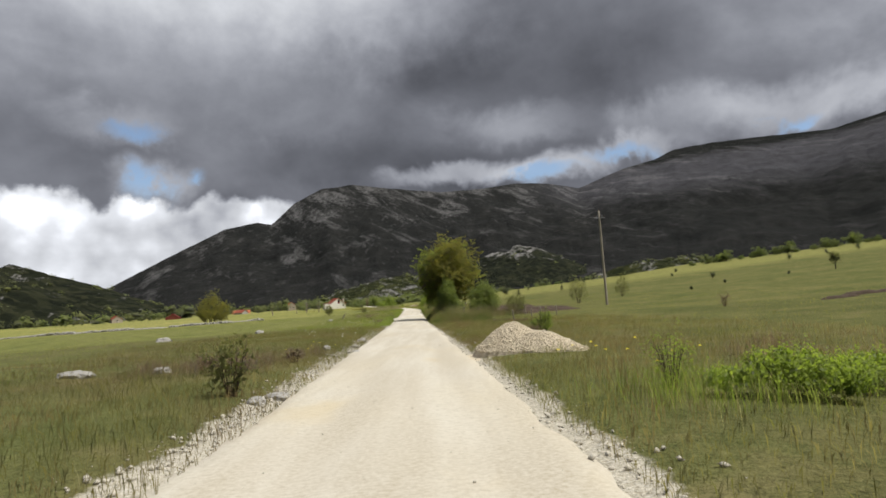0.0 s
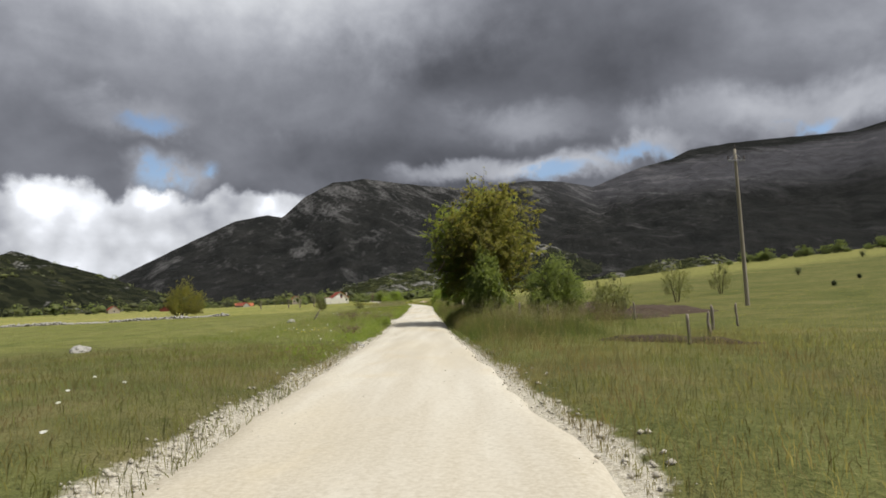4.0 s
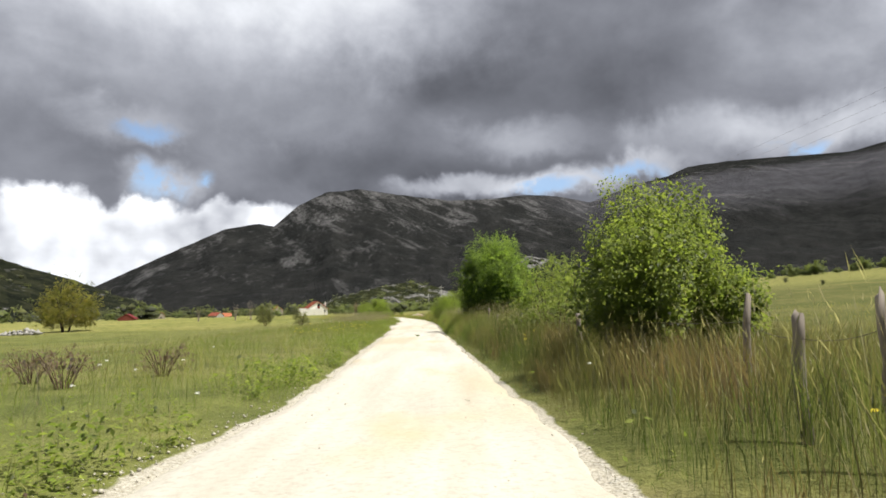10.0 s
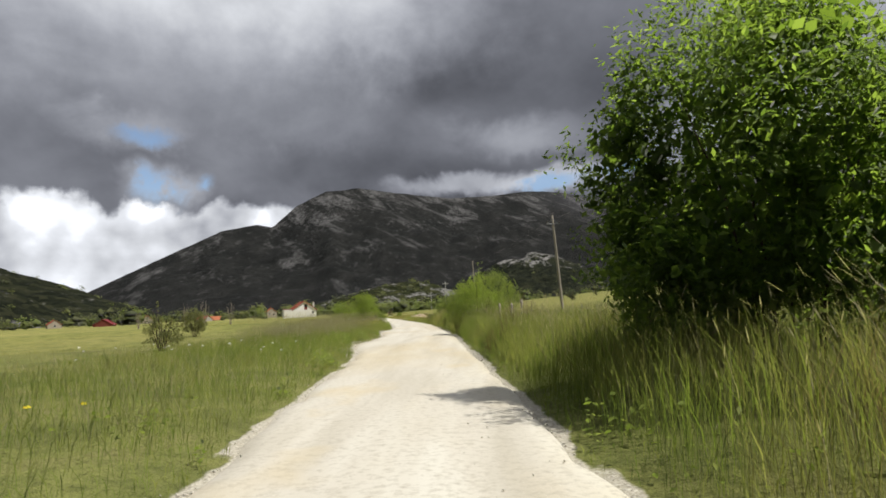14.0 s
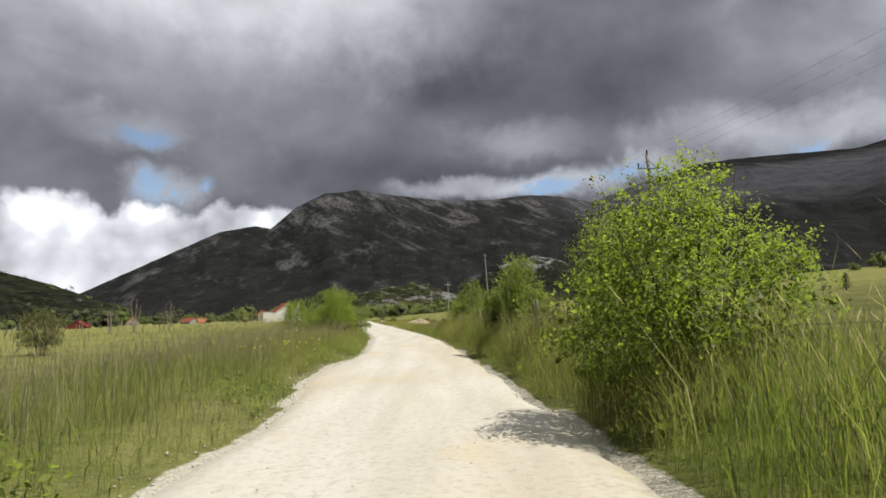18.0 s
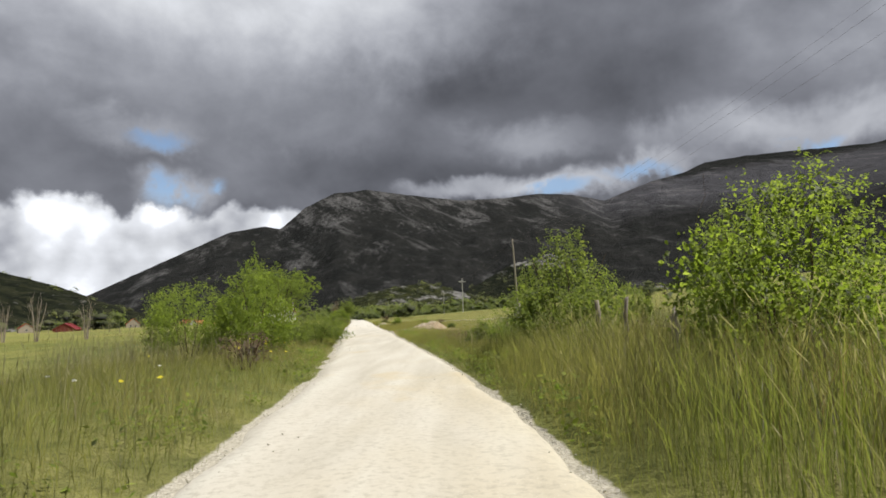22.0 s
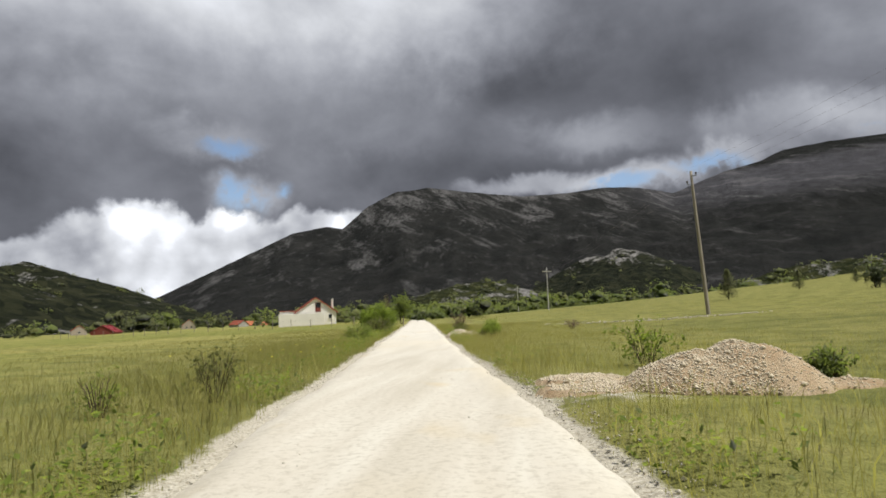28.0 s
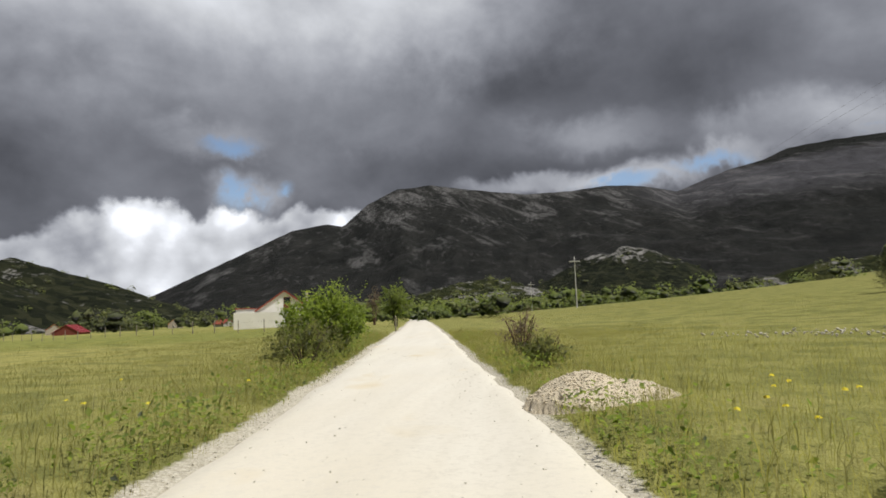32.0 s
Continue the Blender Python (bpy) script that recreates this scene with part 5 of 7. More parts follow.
def scatter_wood():
    rng = np.random.default_rng(90)
    S = {"far": [], "farmid": [], "farlight": []}

    def add(x, y, h, w, drop=0.3):
        t = fbm2(np.array([x / 38.0]), np.array([y / 60.0]), 2, 141)[0] + rng.normal() * 0.10 + 0.14 * (math.atan2(x, y) > -0.12) + 0.09
        k = "far" if t < 0.02 else "farmid" if t < 0.17 else "farlight"
        for hx, hy in VILLAGE:                   # the houses stand clear of the trees
            dh = math.hypot(hx + 8, hy - 110)
            da = abs(math.atan2(x + 8, y - 110) - math.atan2(hx + 8, hy - 110))
            if da < 0.013 and math.hypot(x + 8, y - 110) < dh + 14:
                return
        S[k].append((x, y, lz(x, min(y, 500)) - drop, h, w))
    for k in range(640):                       # foot of the mountain and round the village
        az, r = rng.uniform(-46, 8), rng.uniform(330, 900)
        x, y = r * math.sin(radians(az)), 150 + r * math.cos(radians(az)) * 0.9
        u = x - float(road_x(min(y, 900)))
        if -120 < u < 26 and y < 420 or (u < -30 and y < 400 and u > -190):
            continue
        h = rng.uniform(3.5, 9) * (0.7 + 0.6 * rng.random())
        add(x, y, h, h * rng.uniform(0.8, 1.5))
    for k in range(70):                        # thicket behind the white house
        x, y = rng.uniform(-75, -20), rng.uniform(300, 350)
        h = rng.uniform(2.0, 5.0)
        add(x, y, h, h * 1.3, 0.2)
    for k in range(200):                       # scrub closing the pasture on the east
        u, y = rng.uniform(15, 130), rng.uniform(350, 560)
        h = rng.uniform(2.5, 6)
        add(u + float(road_x(y)), y, h, h * rng.uniform(0.9, 1.6))
    far_trees("far_wood", S["far"], "scattered dark green trees and scrub below the mountain", 91, "far")
    far_trees("far_wood", S["farmid"], "scattered mid-green trees and bushes below the mountain", 92, "farmid")
    far_trees("far_wood", S["farlight"], "scattered light green bushes at the edge of the meadows", 93, "farlight")


scatter_wood()


def hill_scrub():
    """Clumps of scrub and small trees over the near hills."""
    rng = np.random.default_rng(97)
    S = {"far": [], "farmid": []}
    for (x, y, z), n in zip(HILLS, (150, 90, 70, 70, 60, 40)):
        ok = np.argwhere(z > 1.0)
        for a, b in ok[rng.integers(0, len(ok), n)]:
            h = rng.uniform(4.0, 10.0)
            S["far" if rng.random() < 0.6 else "farmid"].append((x[a, b] + rng.normal() * 3, y[a, b] + rng.normal() * 3, z[a, b] - 0.35 * h, h, h * rng.uniform(1.0, 1.9)))
    far_trees("hill_scrub", S["far"], "dark scrub and low trees on the hills", 98, "far", 40)
    far_trees("hill_scrub", S["farmid"], "olive-green scrub and low trees on the hills", 99, "farmid", 40)


hill_scrub()
# row of round bushes along the top of the east pasture
for i in range(17):
    t = i / 16 + (0.012 if i % 3 else -0.012)
    s_ = (0.5, 0.9, 0.7, 1.0, 0.4)[i % 5]
    e = plant("bush", 134 + 71 * t, 330 - 50 * t, 6.2, 10.5, "farlight", "round mid-green bush along the top of the pasture", "bush", 150, "bushes along the pasture", 63.0 * i, "hedge_bush",
              n_leaf=1300, leaf_size=0.42, stems=5, trunk_r=0.08, clusters=60, spread=0.12, rough=0.3)
    e.matrix_basis = pose(134 + 71 * t, 330 - 50 * t, lz(134 + 71 * t, 330 - 50 * t) - 0.3, 0, 0, 63.0 * i) @ Matrix.Diagonal((s_, s_, s_, 1))
# small dark junipers scattered over the pasture
for i, (x, y, h) in enumerate([(58.4, 134.6, 1.5), (42.3, 93.5, 0.6), (109.1, 194.9, 2.2), (132.6, 214.0, 1.6), (59.0, 260.5, 1.8), (32.6, 82.0, 0.55), (143.1, 213.0, 2.4), (56.3, 101.2, 0.6),
                               (90.0, 240.0, 1.8), (70.0, 190.0, 1.0)]):
    plant("bush", x, y, h, h * 0.9, "pine", "small dark juniper in the pasture", "bush", 170 + i, "junipers in the pasture", n_leaf=500, leaf_size=0.05 + 0.03 * h, stems=3, trunk_r=0.02, clusters=40,
          spread=0.12, rough=0.35)
plant("tree", 63.1, 99.9, 2.9, 2.0, "olive", "small round tree alone on the pasture", "tree", 190, n_leaf=1500, leaf_size=0.10, stems=2, base=0.3, trunk_r=0.05, clusters=50, spread=0.12, bark=M_BARK)
plant("bush", 24.3, 242.4, 2.9, 3.4, "pine", "broad dark juniper in the pasture", "bush", 191, "junipers in the pasture", n_leaf=2500, leaf_size=0.12, stems=4, trunk_r=0.03, clusters=60, spread=0.12)
plant("bush", -9.6, 186.3, 0.95, 1.5, "bright", "loose leafy weeds behind the rubble heap", "bush", 192, n_leaf=1500, leaf_size=0.05, stems=16, trunk_r=0.008, clusters=90, spread=0.09, rough=0.5, fill=0.3, core=0.0)
plant("bush", 16.6, 37.0, 0.9, 0.9, "dry", "dry brown weeds standing in the pasture", "bush", 193, n_leaf=250, leaf_size=0.04, stems=12, trunk_r=0.01, clusters=40, spread=0.12, bark=M_DRYTWIG)


# ---------------------------------------------------------------- power poles
M_CONCRETE = m_plain("concrete", (0.62, 0.61, 0.57), (0.48, 0.47, 0.44), 4)
def power_pole(x, y, h, arms, lean=(0.0, 0.0), label="weathered wooden power pole with a steel crossarm", material=None):
    z = lz(x, y)
    e = thing("power_pole", x, y, z, 0, label, "power pole", "power poles")
    n = 10
    t = np.linspace(0, 1, n)
    P = np.stack([lean[0] * h * t, lean[1] * h * t, -0.6 + (h + 0.6) * t], 1)
    V, F = tube(P, 0.14 - 0.055 * t, 10)
    V = np.concatenate([V, P[-1:]])
    top = (n - 1) * 10
    cap = np.array([[top + i, top + (i + 1) % 10, len(V) - 1] for i in range(10)])
    put("pole", mesh_np("pole", V, [F, cap], material or M_POLE, True), e)
    tip = P[-1]
    az = 0.15
    for k, (dz, half) in enumerate(arms):
        bm = bmesh.new()
        th = 0.035 if half < 0.8 else 0.10
        add_box(bm, -half, -th, -th, half, th, th, 0.008)
        arm = part("crossarm", bm, material or M_METAL, e, "pale concrete crossarm" if material else "grey steel crossarm")
        arm.matrix_basis = pose(tip[0], tip[1] - 0.12, tip[2] - dz, 0, 0, math.degrees(az))
        for s in (-1, 1):
            bm = bmesh.new()
            bmesh.ops.create_cone(bm, segments=8, radius1=0.05, radius2=0.035, depth=0.16, cap_ends=True)
            bmesh.ops.translate(bm, verts=bm.verts, vec=(s * (half - 0.06), 0, 0.13))
            bmesh.ops.create_uvsphere(bm, u_segments=8, v_segments=6, radius=0.055, matrix=Matrix.Translation((s * (half - 0.06), 0, 0.23)))
            put("insulator", bm_mesh("insulator", bm, M_INSUL, True), arm)
            bm = bmesh.new()
            L = math.hypot(half * 0.8, 0.45)
            add_box(bm, -L / 2, -0.015, -0.015, L / 2, 0.015, 0.015)
            b = part("brace", bm, M_METAL, e)
            b.matrix_basis = Matrix.Translation((tip[0] + s * half * 0.4, tip[1] - 0.12, tip[2] - dz + 0.22)) @ Matrix.Rotation(s * math.atan2(0.45, half * 0.8), 4, "Y")
    if not arms:                                 # two hooked brackets, one on each side
        for s, dz in ((1, 0.35), (-1, 0.95)):
            bm = bmesh.new()
            add_box(bm, min(0, s * 0.34), -0.03, -0.03, max(0, s * 0.34), 0.03, 0.03)
            add_box(bm, s * 0.31 - 0.03, -0.03, 0.0, s * 0.31 + 0.03, 0.03, 0.14)
            br = part("bracket", bm, M_METAL, e)
            br.matrix_basis = pose(tip[0], tip[1] - 0.1, tip[2] - dz)
            bm = bmesh.new()
            bmesh.ops.create_uvsphere(bm, u_segments=8, v_segments=6, radius=0.075, matrix=Matrix.Translation((s * 0.31, 0, 0.18)))
            put("insulator", bm_mesh("insulator", bm, M_INSUL, True), br)
        return np.array([x, y, z]) + tip
    bm = bmesh.new()
    bmesh.ops.create_cone(bm, segments=8, radius1=0.05, radius2=0.035, depth=0.2, cap_ends=True, matrix=Matrix.Translation((tip[0], tip[1], tip[2] + 0.1)))
    bmesh.ops.create_uvsphere(bm, u_segments=8, v_segments=6, radius=0.055, matrix=Matrix.Translation((tip[0], tip[1], tip[2] + 0.22)))
    part("insulator", bm, M_INSUL, e, smooth=True)
    return np.array([x, y, z]) + tip


POLES = [(17.0, 65.2, 9.9, (-0.015, 0.0)), (5.2, 149.4, 9.0, (-0.065, 0.0)), (0.6, 218.0, 10.0, (-0.045, 0.0)), (-5.9, 322.5, 10.0, (0.0, 0.0)), (-13.5, 404, 10.0, (0, 0))]
TIPS = [power_pole(x, y, h, [] if i == 2 else [(0.75, 0.6)] if i < 2 else [(0.9, 1.05)], lean,
                   ("weathered wooden power pole with a steel crossarm", "weathered wooden power pole with a steel crossarm", "leaning wooden power pole with two hooked brackets",
                    "pale concrete power pole with a broad crossarm", "pale concrete power pole with a broad crossarm")[i], M_CONCRETE if i > 2 else None) for i, (x, y, h, lean) in enumerate(POLES)]


def cable(a, b, sag):
    t = np.linspace(0, 1, 24)[:, None]
    P = a + (b - a) * t
    P[:, 2] -= sag * 4 * t[:, 0] * (1 - t[:, 0])
    V, F = tube(P, np.full(24, 0.003), 4)
    ob = put("power_cable", mesh_np("power_cable", V, F, M_WIRE))
    tagged(ob, "thin dark overhead wire between the poles", "cable", "overhead wires")


for a, b in zip(TIPS[:-1], TIPS[1:]):
    for off in ((0, 0, 0.22), (0.54, 0.0, -0.5), (-0.54, 0.0, -0.5)):
        cable(a + np.array(off), b + np.array(off), 1.0)


# ---------------------------------------------------------------- fence posts
def fence_post(x, y, h, r=0.07, tilt=(0, 0), seed=0, label="grey weathered wooden fence post"):
    rng = np.random.default_rng(300 + seed)
    n = 7
    t = np.linspace(0, 1, n)
    P = np.stack([tilt[0] * h * t, tilt[1] * h * t, -0.2 + (h + 0.2) * t], 1) + rng.normal(size=(n, 3)) * 0.008
    V, F = tube(P, r * (1.0 - 0.25 * t) * rng.uniform(0.78, 1.15, n), 7)
    V += rng.normal(size=V.shape) * 0.006
    V[-7:, 2] += rng.uniform(-0.10, 0.04, 7)
    V = np.concatenate([V, P[-1:] + np.array([[0, 0, 0.01]])])
    cap = np.array([[42 + i, 42 + (i + 1) % 7, len(V) - 1] for i in range(7)])
    ob = put("fence_post", mesh_np("fence_post", V, [F, cap], M_WOOD))
    ob.matrix_basis = pose(x, y, lz(x, y))
    tagged(ob, label, "fence post", "fence posts along the track")
    return np.array([x + tilt[0] * h * 0.8, y + tilt[1] * h * 0.8, lz(x, y) + h * 0.8])


POSTS = [(4.6, 41.8, 0.75), (6.2, 44.5, 0.7), (7.1, 46.5, 0.8), (8.6, 48.0, 0.8), (7.1, 55.2, 0.85), (1.7, 55.0, 1.1), (3.0, 54.4, 1.0), (0.3, 60.2, 1.2), (0.0, 62.9, 1.2), (-0.1, 64.4, 1.15), (-0.6, 67.6, 1.2),
         (-0.6, 70.7, 1.2), (-0.61, 72.0, 1.21), (-0.8, 78.6, 1.2), (-0.9, 80.4, 1.05), (-1.3, 87.2, 1.05), (-1.5, 94.6, 0.95), (-1.5, 98.5, 1.2), (-2.2, 117.4, 1.4), (-2.4, 119.6, 1.3), (-2.6, 121.6, 1.3),
         (-4.0, 131.6, 1.4), (-3.5, 132.2, 1.0), (-4.35, 145.5, 1.15), (-4.45, 147.6, 1.3), (-4.3, 149.8, 1.3), (-4.35, 152.6, 1.2), (-5.3, 156.3, 1.4), (-0.6, 69.8, 1.05), (-0.66, 73.0, 1.08), (-0.67, 74.0, 1.22)]
WIRES = [fence_post(x, y, h, 0.046 + 0.018 * ((i * 7) % 3) / 2, (((i * 37) % 11 - 5) * 0.014, ((i * 53) % 9 - 4) * 0.012), i) for i, (x, y, h) in enumerate(POSTS)]


def fence_wire(a, b, sag=0.05):
    t = np.linspace(0, 1, 8)[:, None]
    P = a + (b - a) * t
    P[:, 2] -= sag * 4 * t[:, 0] * (1 - t[:, 0])
    V, F = tube(P, np.full(8, 0.0025), 4)
    tagged(put("fence_wire", mesh_np("fence_wire", V, F, M_WIRE)), "thin rusty fence wire between posts", "wire", "fence wires")


for i, j in ((0, 1), (1, 2), (2, 3), (6, 5), (5, 7), (7, 8), (8, 9), (9, 10), (10, 28), (28, 11), (11, 12), (12, 29), (29, 30), (30, 13), (13, 14), (14, 15), (15, 16), (16, 17), (18, 19), (19, 20), (20, 22), (22, 21), (23, 24), (24, 25), (25, 26), (26, 27)):
    fence_wire(WIRES[i], WIRES[j])
stump = fence_post(-12.6, 75.6, 0.8, 0.075, (0.75, 0.1), 91, "pale leaning dead stump in the meadow")
# pale rag tied to one post
bm = bmesh.new()
bmesh.ops.create_grid(bm, x_segments=6, y_segments=10, size=0.5)
for v in bm.verts:
    v.co = Vector((v.co.x * 0.14 + 0.03 * math.sin(7 * v.co.y), -0.09 + 0.02 * math.sin(9 * v.co.x + 5 * v.co.y), 1.15 + v.co.y * 0.4))
me = bm_mesh("rag", bm, M_CLOTH, True)
rag = put("rag", me)
sm = rag.modifiers.new("thick", "SOLIDIFY")
sm.thickness = 0.012
rag.matrix_basis = pose(-5.3, 156.3, lz(-5.3, 156.3))
tagged(rag, "pale torn cloth hanging on a fence post", "cloth")


# ---------------------------------------------------------------- heaps of gravel
def stones(rng, pts, size, flat=0.7):
    """Rough eight-sided pebbles at the points."""
    n = len(pts)
    base = np.array([(1, 0, 0), (0, 1, 0), (-1, 0, 0), (0, -1, 0), (0, 0, 1), (0, 0, -1)], float)
    fc = np.array([(0, 1, 4), (1, 2, 4), (2, 3, 4), (3, 0, 4), (1, 0, 5), (2, 1, 5), (3, 2, 5), (0, 3, 5)])
    a = rng.uniform(0, 6.28, n)
    J = base[None] * rng.uniform(0.6, 1.3, (n, 6, 1)) * np.array([1, 1, flat])
    ca, sa = np.cos(a)[:, None], np.sin(a)[:, None]
    X = J[..., 0] * ca - J[..., 1] * sa
    Y = J[..., 0] * sa + J[..., 1] * ca
    J = np.stack([X, Y, J[..., 2] + 0.3 * X * rng.uniform(-1, 1, (n, 1))], -1) * np.asarray(size)[:, None, None]
    V = (pts[:, None] + J).reshape(-1, 3)
    F = (fc[None] + 6 * np.arange(n)[:, None, None]).reshape(-1, 3)
    return V, F


def heap(x, y, turn, humps, label, material, n_stone, dirt=None, seed=0):
    """A heap: uneven mound of several cones with loose stones on it."""
    e = thing("gravel_heap", x, y, lz(x, y), turn, label, "gravel heap")
    rng = np.random.default_rng(400 + seed)

    def hz(a, b):
        z = 0.0 * a
        for cx, cy, hh, rx, ry in humps:
            d = np.sqrt(((a - cx) / rx) ** 2 + ((b - cy) / ry) ** 2)
            z = np.maximum(z, hh * np.clip(1 - d ** 1.45, 0, 1))
        return z * (1 + 0.28 * fbm2(a / 0.5 + seed, b / 0.5, 3, 81)) + 0.05 * fbm2(a / 0.15, b / 0.15, 2, 83) * (z > 0.01)
    ax = max(abs(cx) + rx for cx, _, _, rx, _ in humps) + 0.15
    ay = max(abs(cy) + ry for _, cy, _, _, ry in humps) + 0.15
    n = 64
    A, B = np.meshgrid(np.linspace(-ax, ax, n), np.linspace(-ay, ay, n), indexing="ij")
    Z = hz(A, B)
    V = np.stack([A, B, np.where(Z > 0.015, Z, -0.12)], -1).reshape(-1, 3)
    put("fill", mesh_np("heap_fill", V, grid_faces(n, n), dirt or material, True), e)
    p = rng.uniform(-1, 1, (n_stone * 4, 2)) * (ax, ay)
    z = hz(p[:, 0], p[:, 1])
    bare = (p[:, 0] > 0.25 + 0.5 * fbm2(p[:, 0] * 2, p[:, 1] * 2, 2, 85)) & (p[:, 1] < 0.6) & (rng.random(len(p)) < (0.8 if dirt else 0.0))
    k = (z > 0.03) & ~bare
    p, z = p[k][:n_stone], z[k][:n_stone]
    sz = 0.011 + 0.019 * rng.random(len(p)) ** 2 + 0.03 * (rng.random(len(p)) > 0.985)
    V, F = stones(rng, np.stack([p[:, 0], p[:, 1], z], 1), sz)
    tagged(put("loose_gravel", mesh_np("heap_stones", V, F, M_HEAP), e), kind="stuff")
    return e


heap(2.05, 15.4, -32, [(-0.5, 0.15, 0.70, 1.0, 1.05), (0.2, 0.0, 0.48, 1.25, 0.9), (0.85, -0.1, 0.22, 0.7, 0.6)], "pale heap of crushed limestone beside the track", M_HEAP, 11000, seed=1)
heap(-9.05, 182.6, 0, [(0.05, 0.3, 0.66, 1.1, 1.15), (-0.5, 0.2, 0.54, 1.2, 1.0), (0.35, 0.1, 0.64, 0.9, 1.0), (-1.7, 0.3, 0.07, 1.2, 0.9), (-2.0, 1.5, 0.09, 0.9, 0.7), (1.5, 0.2, 0.10, 0.7, 0.6)],
     "heap of pale gravel and brown earth beside the track", M_HEAP, 12500, M_DIRT, 2)
heap(-15.45, 207.2, 20, [(0, 0, 0.40, 0.8, 0.8), (0.5, -0.15, 0.27, 0.8, 0.6)], "small overgrown heap of pale gravel", M_HEAP, 2200, seed=3)


# ---------------------------------------------------------------- houses
def house(x, y, z, turn, w, d, eave, ridge, wall, roof, label, windows=(), chimney=None, name="house"):
    """Gable house: front at -y, ridge along y."""
    e = thing(name, x, y, z, turn, label, "house")
    t = 0.25
    bm = bmesh.new()
    hw = w / 2
    prof = [(-hw, -1.5), (hw, -1.5), (hw, eave), (0, ridge - 0.12), (-hw, eave)]
    fr = [bm.verts.new((a, 0, b)) for a, b in prof]
    bk = [bm.verts.new((a, d, b)) for a, b in prof]
    bm.faces.new(fr)
    bm.faces.new(bk[::-1])
    for i in range(5):
        bm.faces.new((fr[i], bk[i], bk[(i + 1) % 5], fr[(i + 1) % 5]))
    body = part("wall", bm, wall, e)
    for s in (-1, 1):
        bm = bmesh.new()
        L = math.hypot(hw + 0.3, ridge - eave + 0.1)
        add_box(bm, 0, -0.3, 0, L, d + 0.3, 0.12)
        n = int((d + 0.6) / 0.5)
        for k in range(n):
            yy = -0.3 + (k + 0.5) * (d + 0.6) / n
            add_box(bm, 0, yy - 0.09, 0.12, L, yy + 0.09, 0.17)
        r = part("roof", bm, roof, e)
        an = math.atan2(ridge - eave, hw)
        r.matrix_basis = Matrix.Translation((0, 0, ridge - 0.10)) @ (Matrix.Diagonal((s, 1, 1, 1)) @ Matrix.Rotation(an, 4, "Y"))
    for wx, wz, ww, wh, shut in windows:
        bm = bmesh.new()
        add_box(bm, wx - ww / 2 - 0.07, -0.06, wz - 0.07, wx + ww / 2 + 0.07, 0.05, wz + wh + 0.07, 0.01)
        win = part("window", bm, M_SHUTTER if shut else M_WALL, e)
        bm = bmesh.new()
        add_box(bm, wx - ww / 2, -0.075, wz + (wh * 0.45 if shut else 0), wx + ww / 2, -0.064, wz + wh)
        put("pane", bm_mesh("pane", bm, M_GLASS), win)
        bm = bmesh.new()
        add_box(bm, wx - ww / 2 - 0.1, -0.12, wz - 0.12, wx + ww / 2 + 0.1, 0.0, wz - 0.07)
        put("sill", bm_mesh("sill", bm, M_WALL), win)
    if chimney:
        cx, cy, cz, cr = chimney
        bm = bmesh.new()
        add_box(bm, cx - cr, cy - cr, eave - 0.5, cx + cr, cy + cr, cz, 0.01)
        add_box(bm, cx - cr - 0.05, cy - cr - 0.05, cz, cx + cr + 0.05, cy + cr + 0.05, cz + 0.08)
        part("chimney", bm, M_WALL, e)
    return e


hz_ = lz(-47.2, 276.5)
wh = house(-47.0, 276.5, hz_, 23, 6.8, 8.0, 2.3, 4.7, M_WALL, M_ROOF, "small white rendered house with a red tiled gable roof", [(0.35, 2.3, 0.75, 1.5, True), (2.4, 1.1, 0.55, 0.7, False)], (3.0, 2.2, 4.4, 0.16))
bm = bmesh.new()
add_box(bm, -6.2, -1.4, -1.5, 1.3, -0.25, 2.0, 0.02)
part("annex", bm, M_WALL, wh, "white rendered low annex")
bm = bmesh.new()
add_box(bm, -6.0, 0.2, -1.5, -3.45, 3.0, 2.45, 0.02)
part("annex", bm, M_WALL, wh)
bm = bmesh.new()
add_box(bm, -6.1, 0.1, 2.45, -3.45, 3.1, 2.58, 0.01)
part("annex_roof", bm, M_ROOF, wh, "flat red-edged roof slab")
house(-172, 395, -3.2, 20, 8.5, 11, 2.4, 5.0, M_SHUTTER, M_ROOF_PINK, "low farm building with a red sheet-metal roof", [], None, "barn")
house(-238, 575, -3.9, 30, 9, 10, 4.2, 8.0, M_PLASTER, M_ROOF_OR, "village house with an orange tiled roof", [(-1.5, 2, 1, 1.3, False), (1.5, 2, 1, 1.3, False)])
house(-190, 560, -4.0, -70, 8, 15, 3.0, 5.6, M_PLASTER, M_ROOF_OR, "long village house with an orange tiled roof", [(0, 1.5, 1, 1.2, False)])
house(-133, 545, -2.0, 25, 7, 8, 5.5, 8.2, M_PLASTER, M_ROOF_OR, "tall village house with an orange tiled roof", [(-1.5, 3, 1, 1.3, False), (1.5, 3, 1, 1.3, False)])
house(-262, 500, -3.9, 40, 8, 9, 3.5, 6.5, M_PLASTER, M_ROOF, "village house with a red tiled roof", [(0, 1.8, 1, 1.2, False)])
house(-150, 470, -3.0, 60, 6, 8, 3.0, 5.0, M_ROCK, M_ROOF, "old stone cottage with a red tiled roof")


# field fence west of the track, in front of the village
def field_post(x, y, i):
    ob = fence_post(x, y, 1.25, 0.05, (0, 0), 500 + i, "thin pale post of a field fence")
    return ob


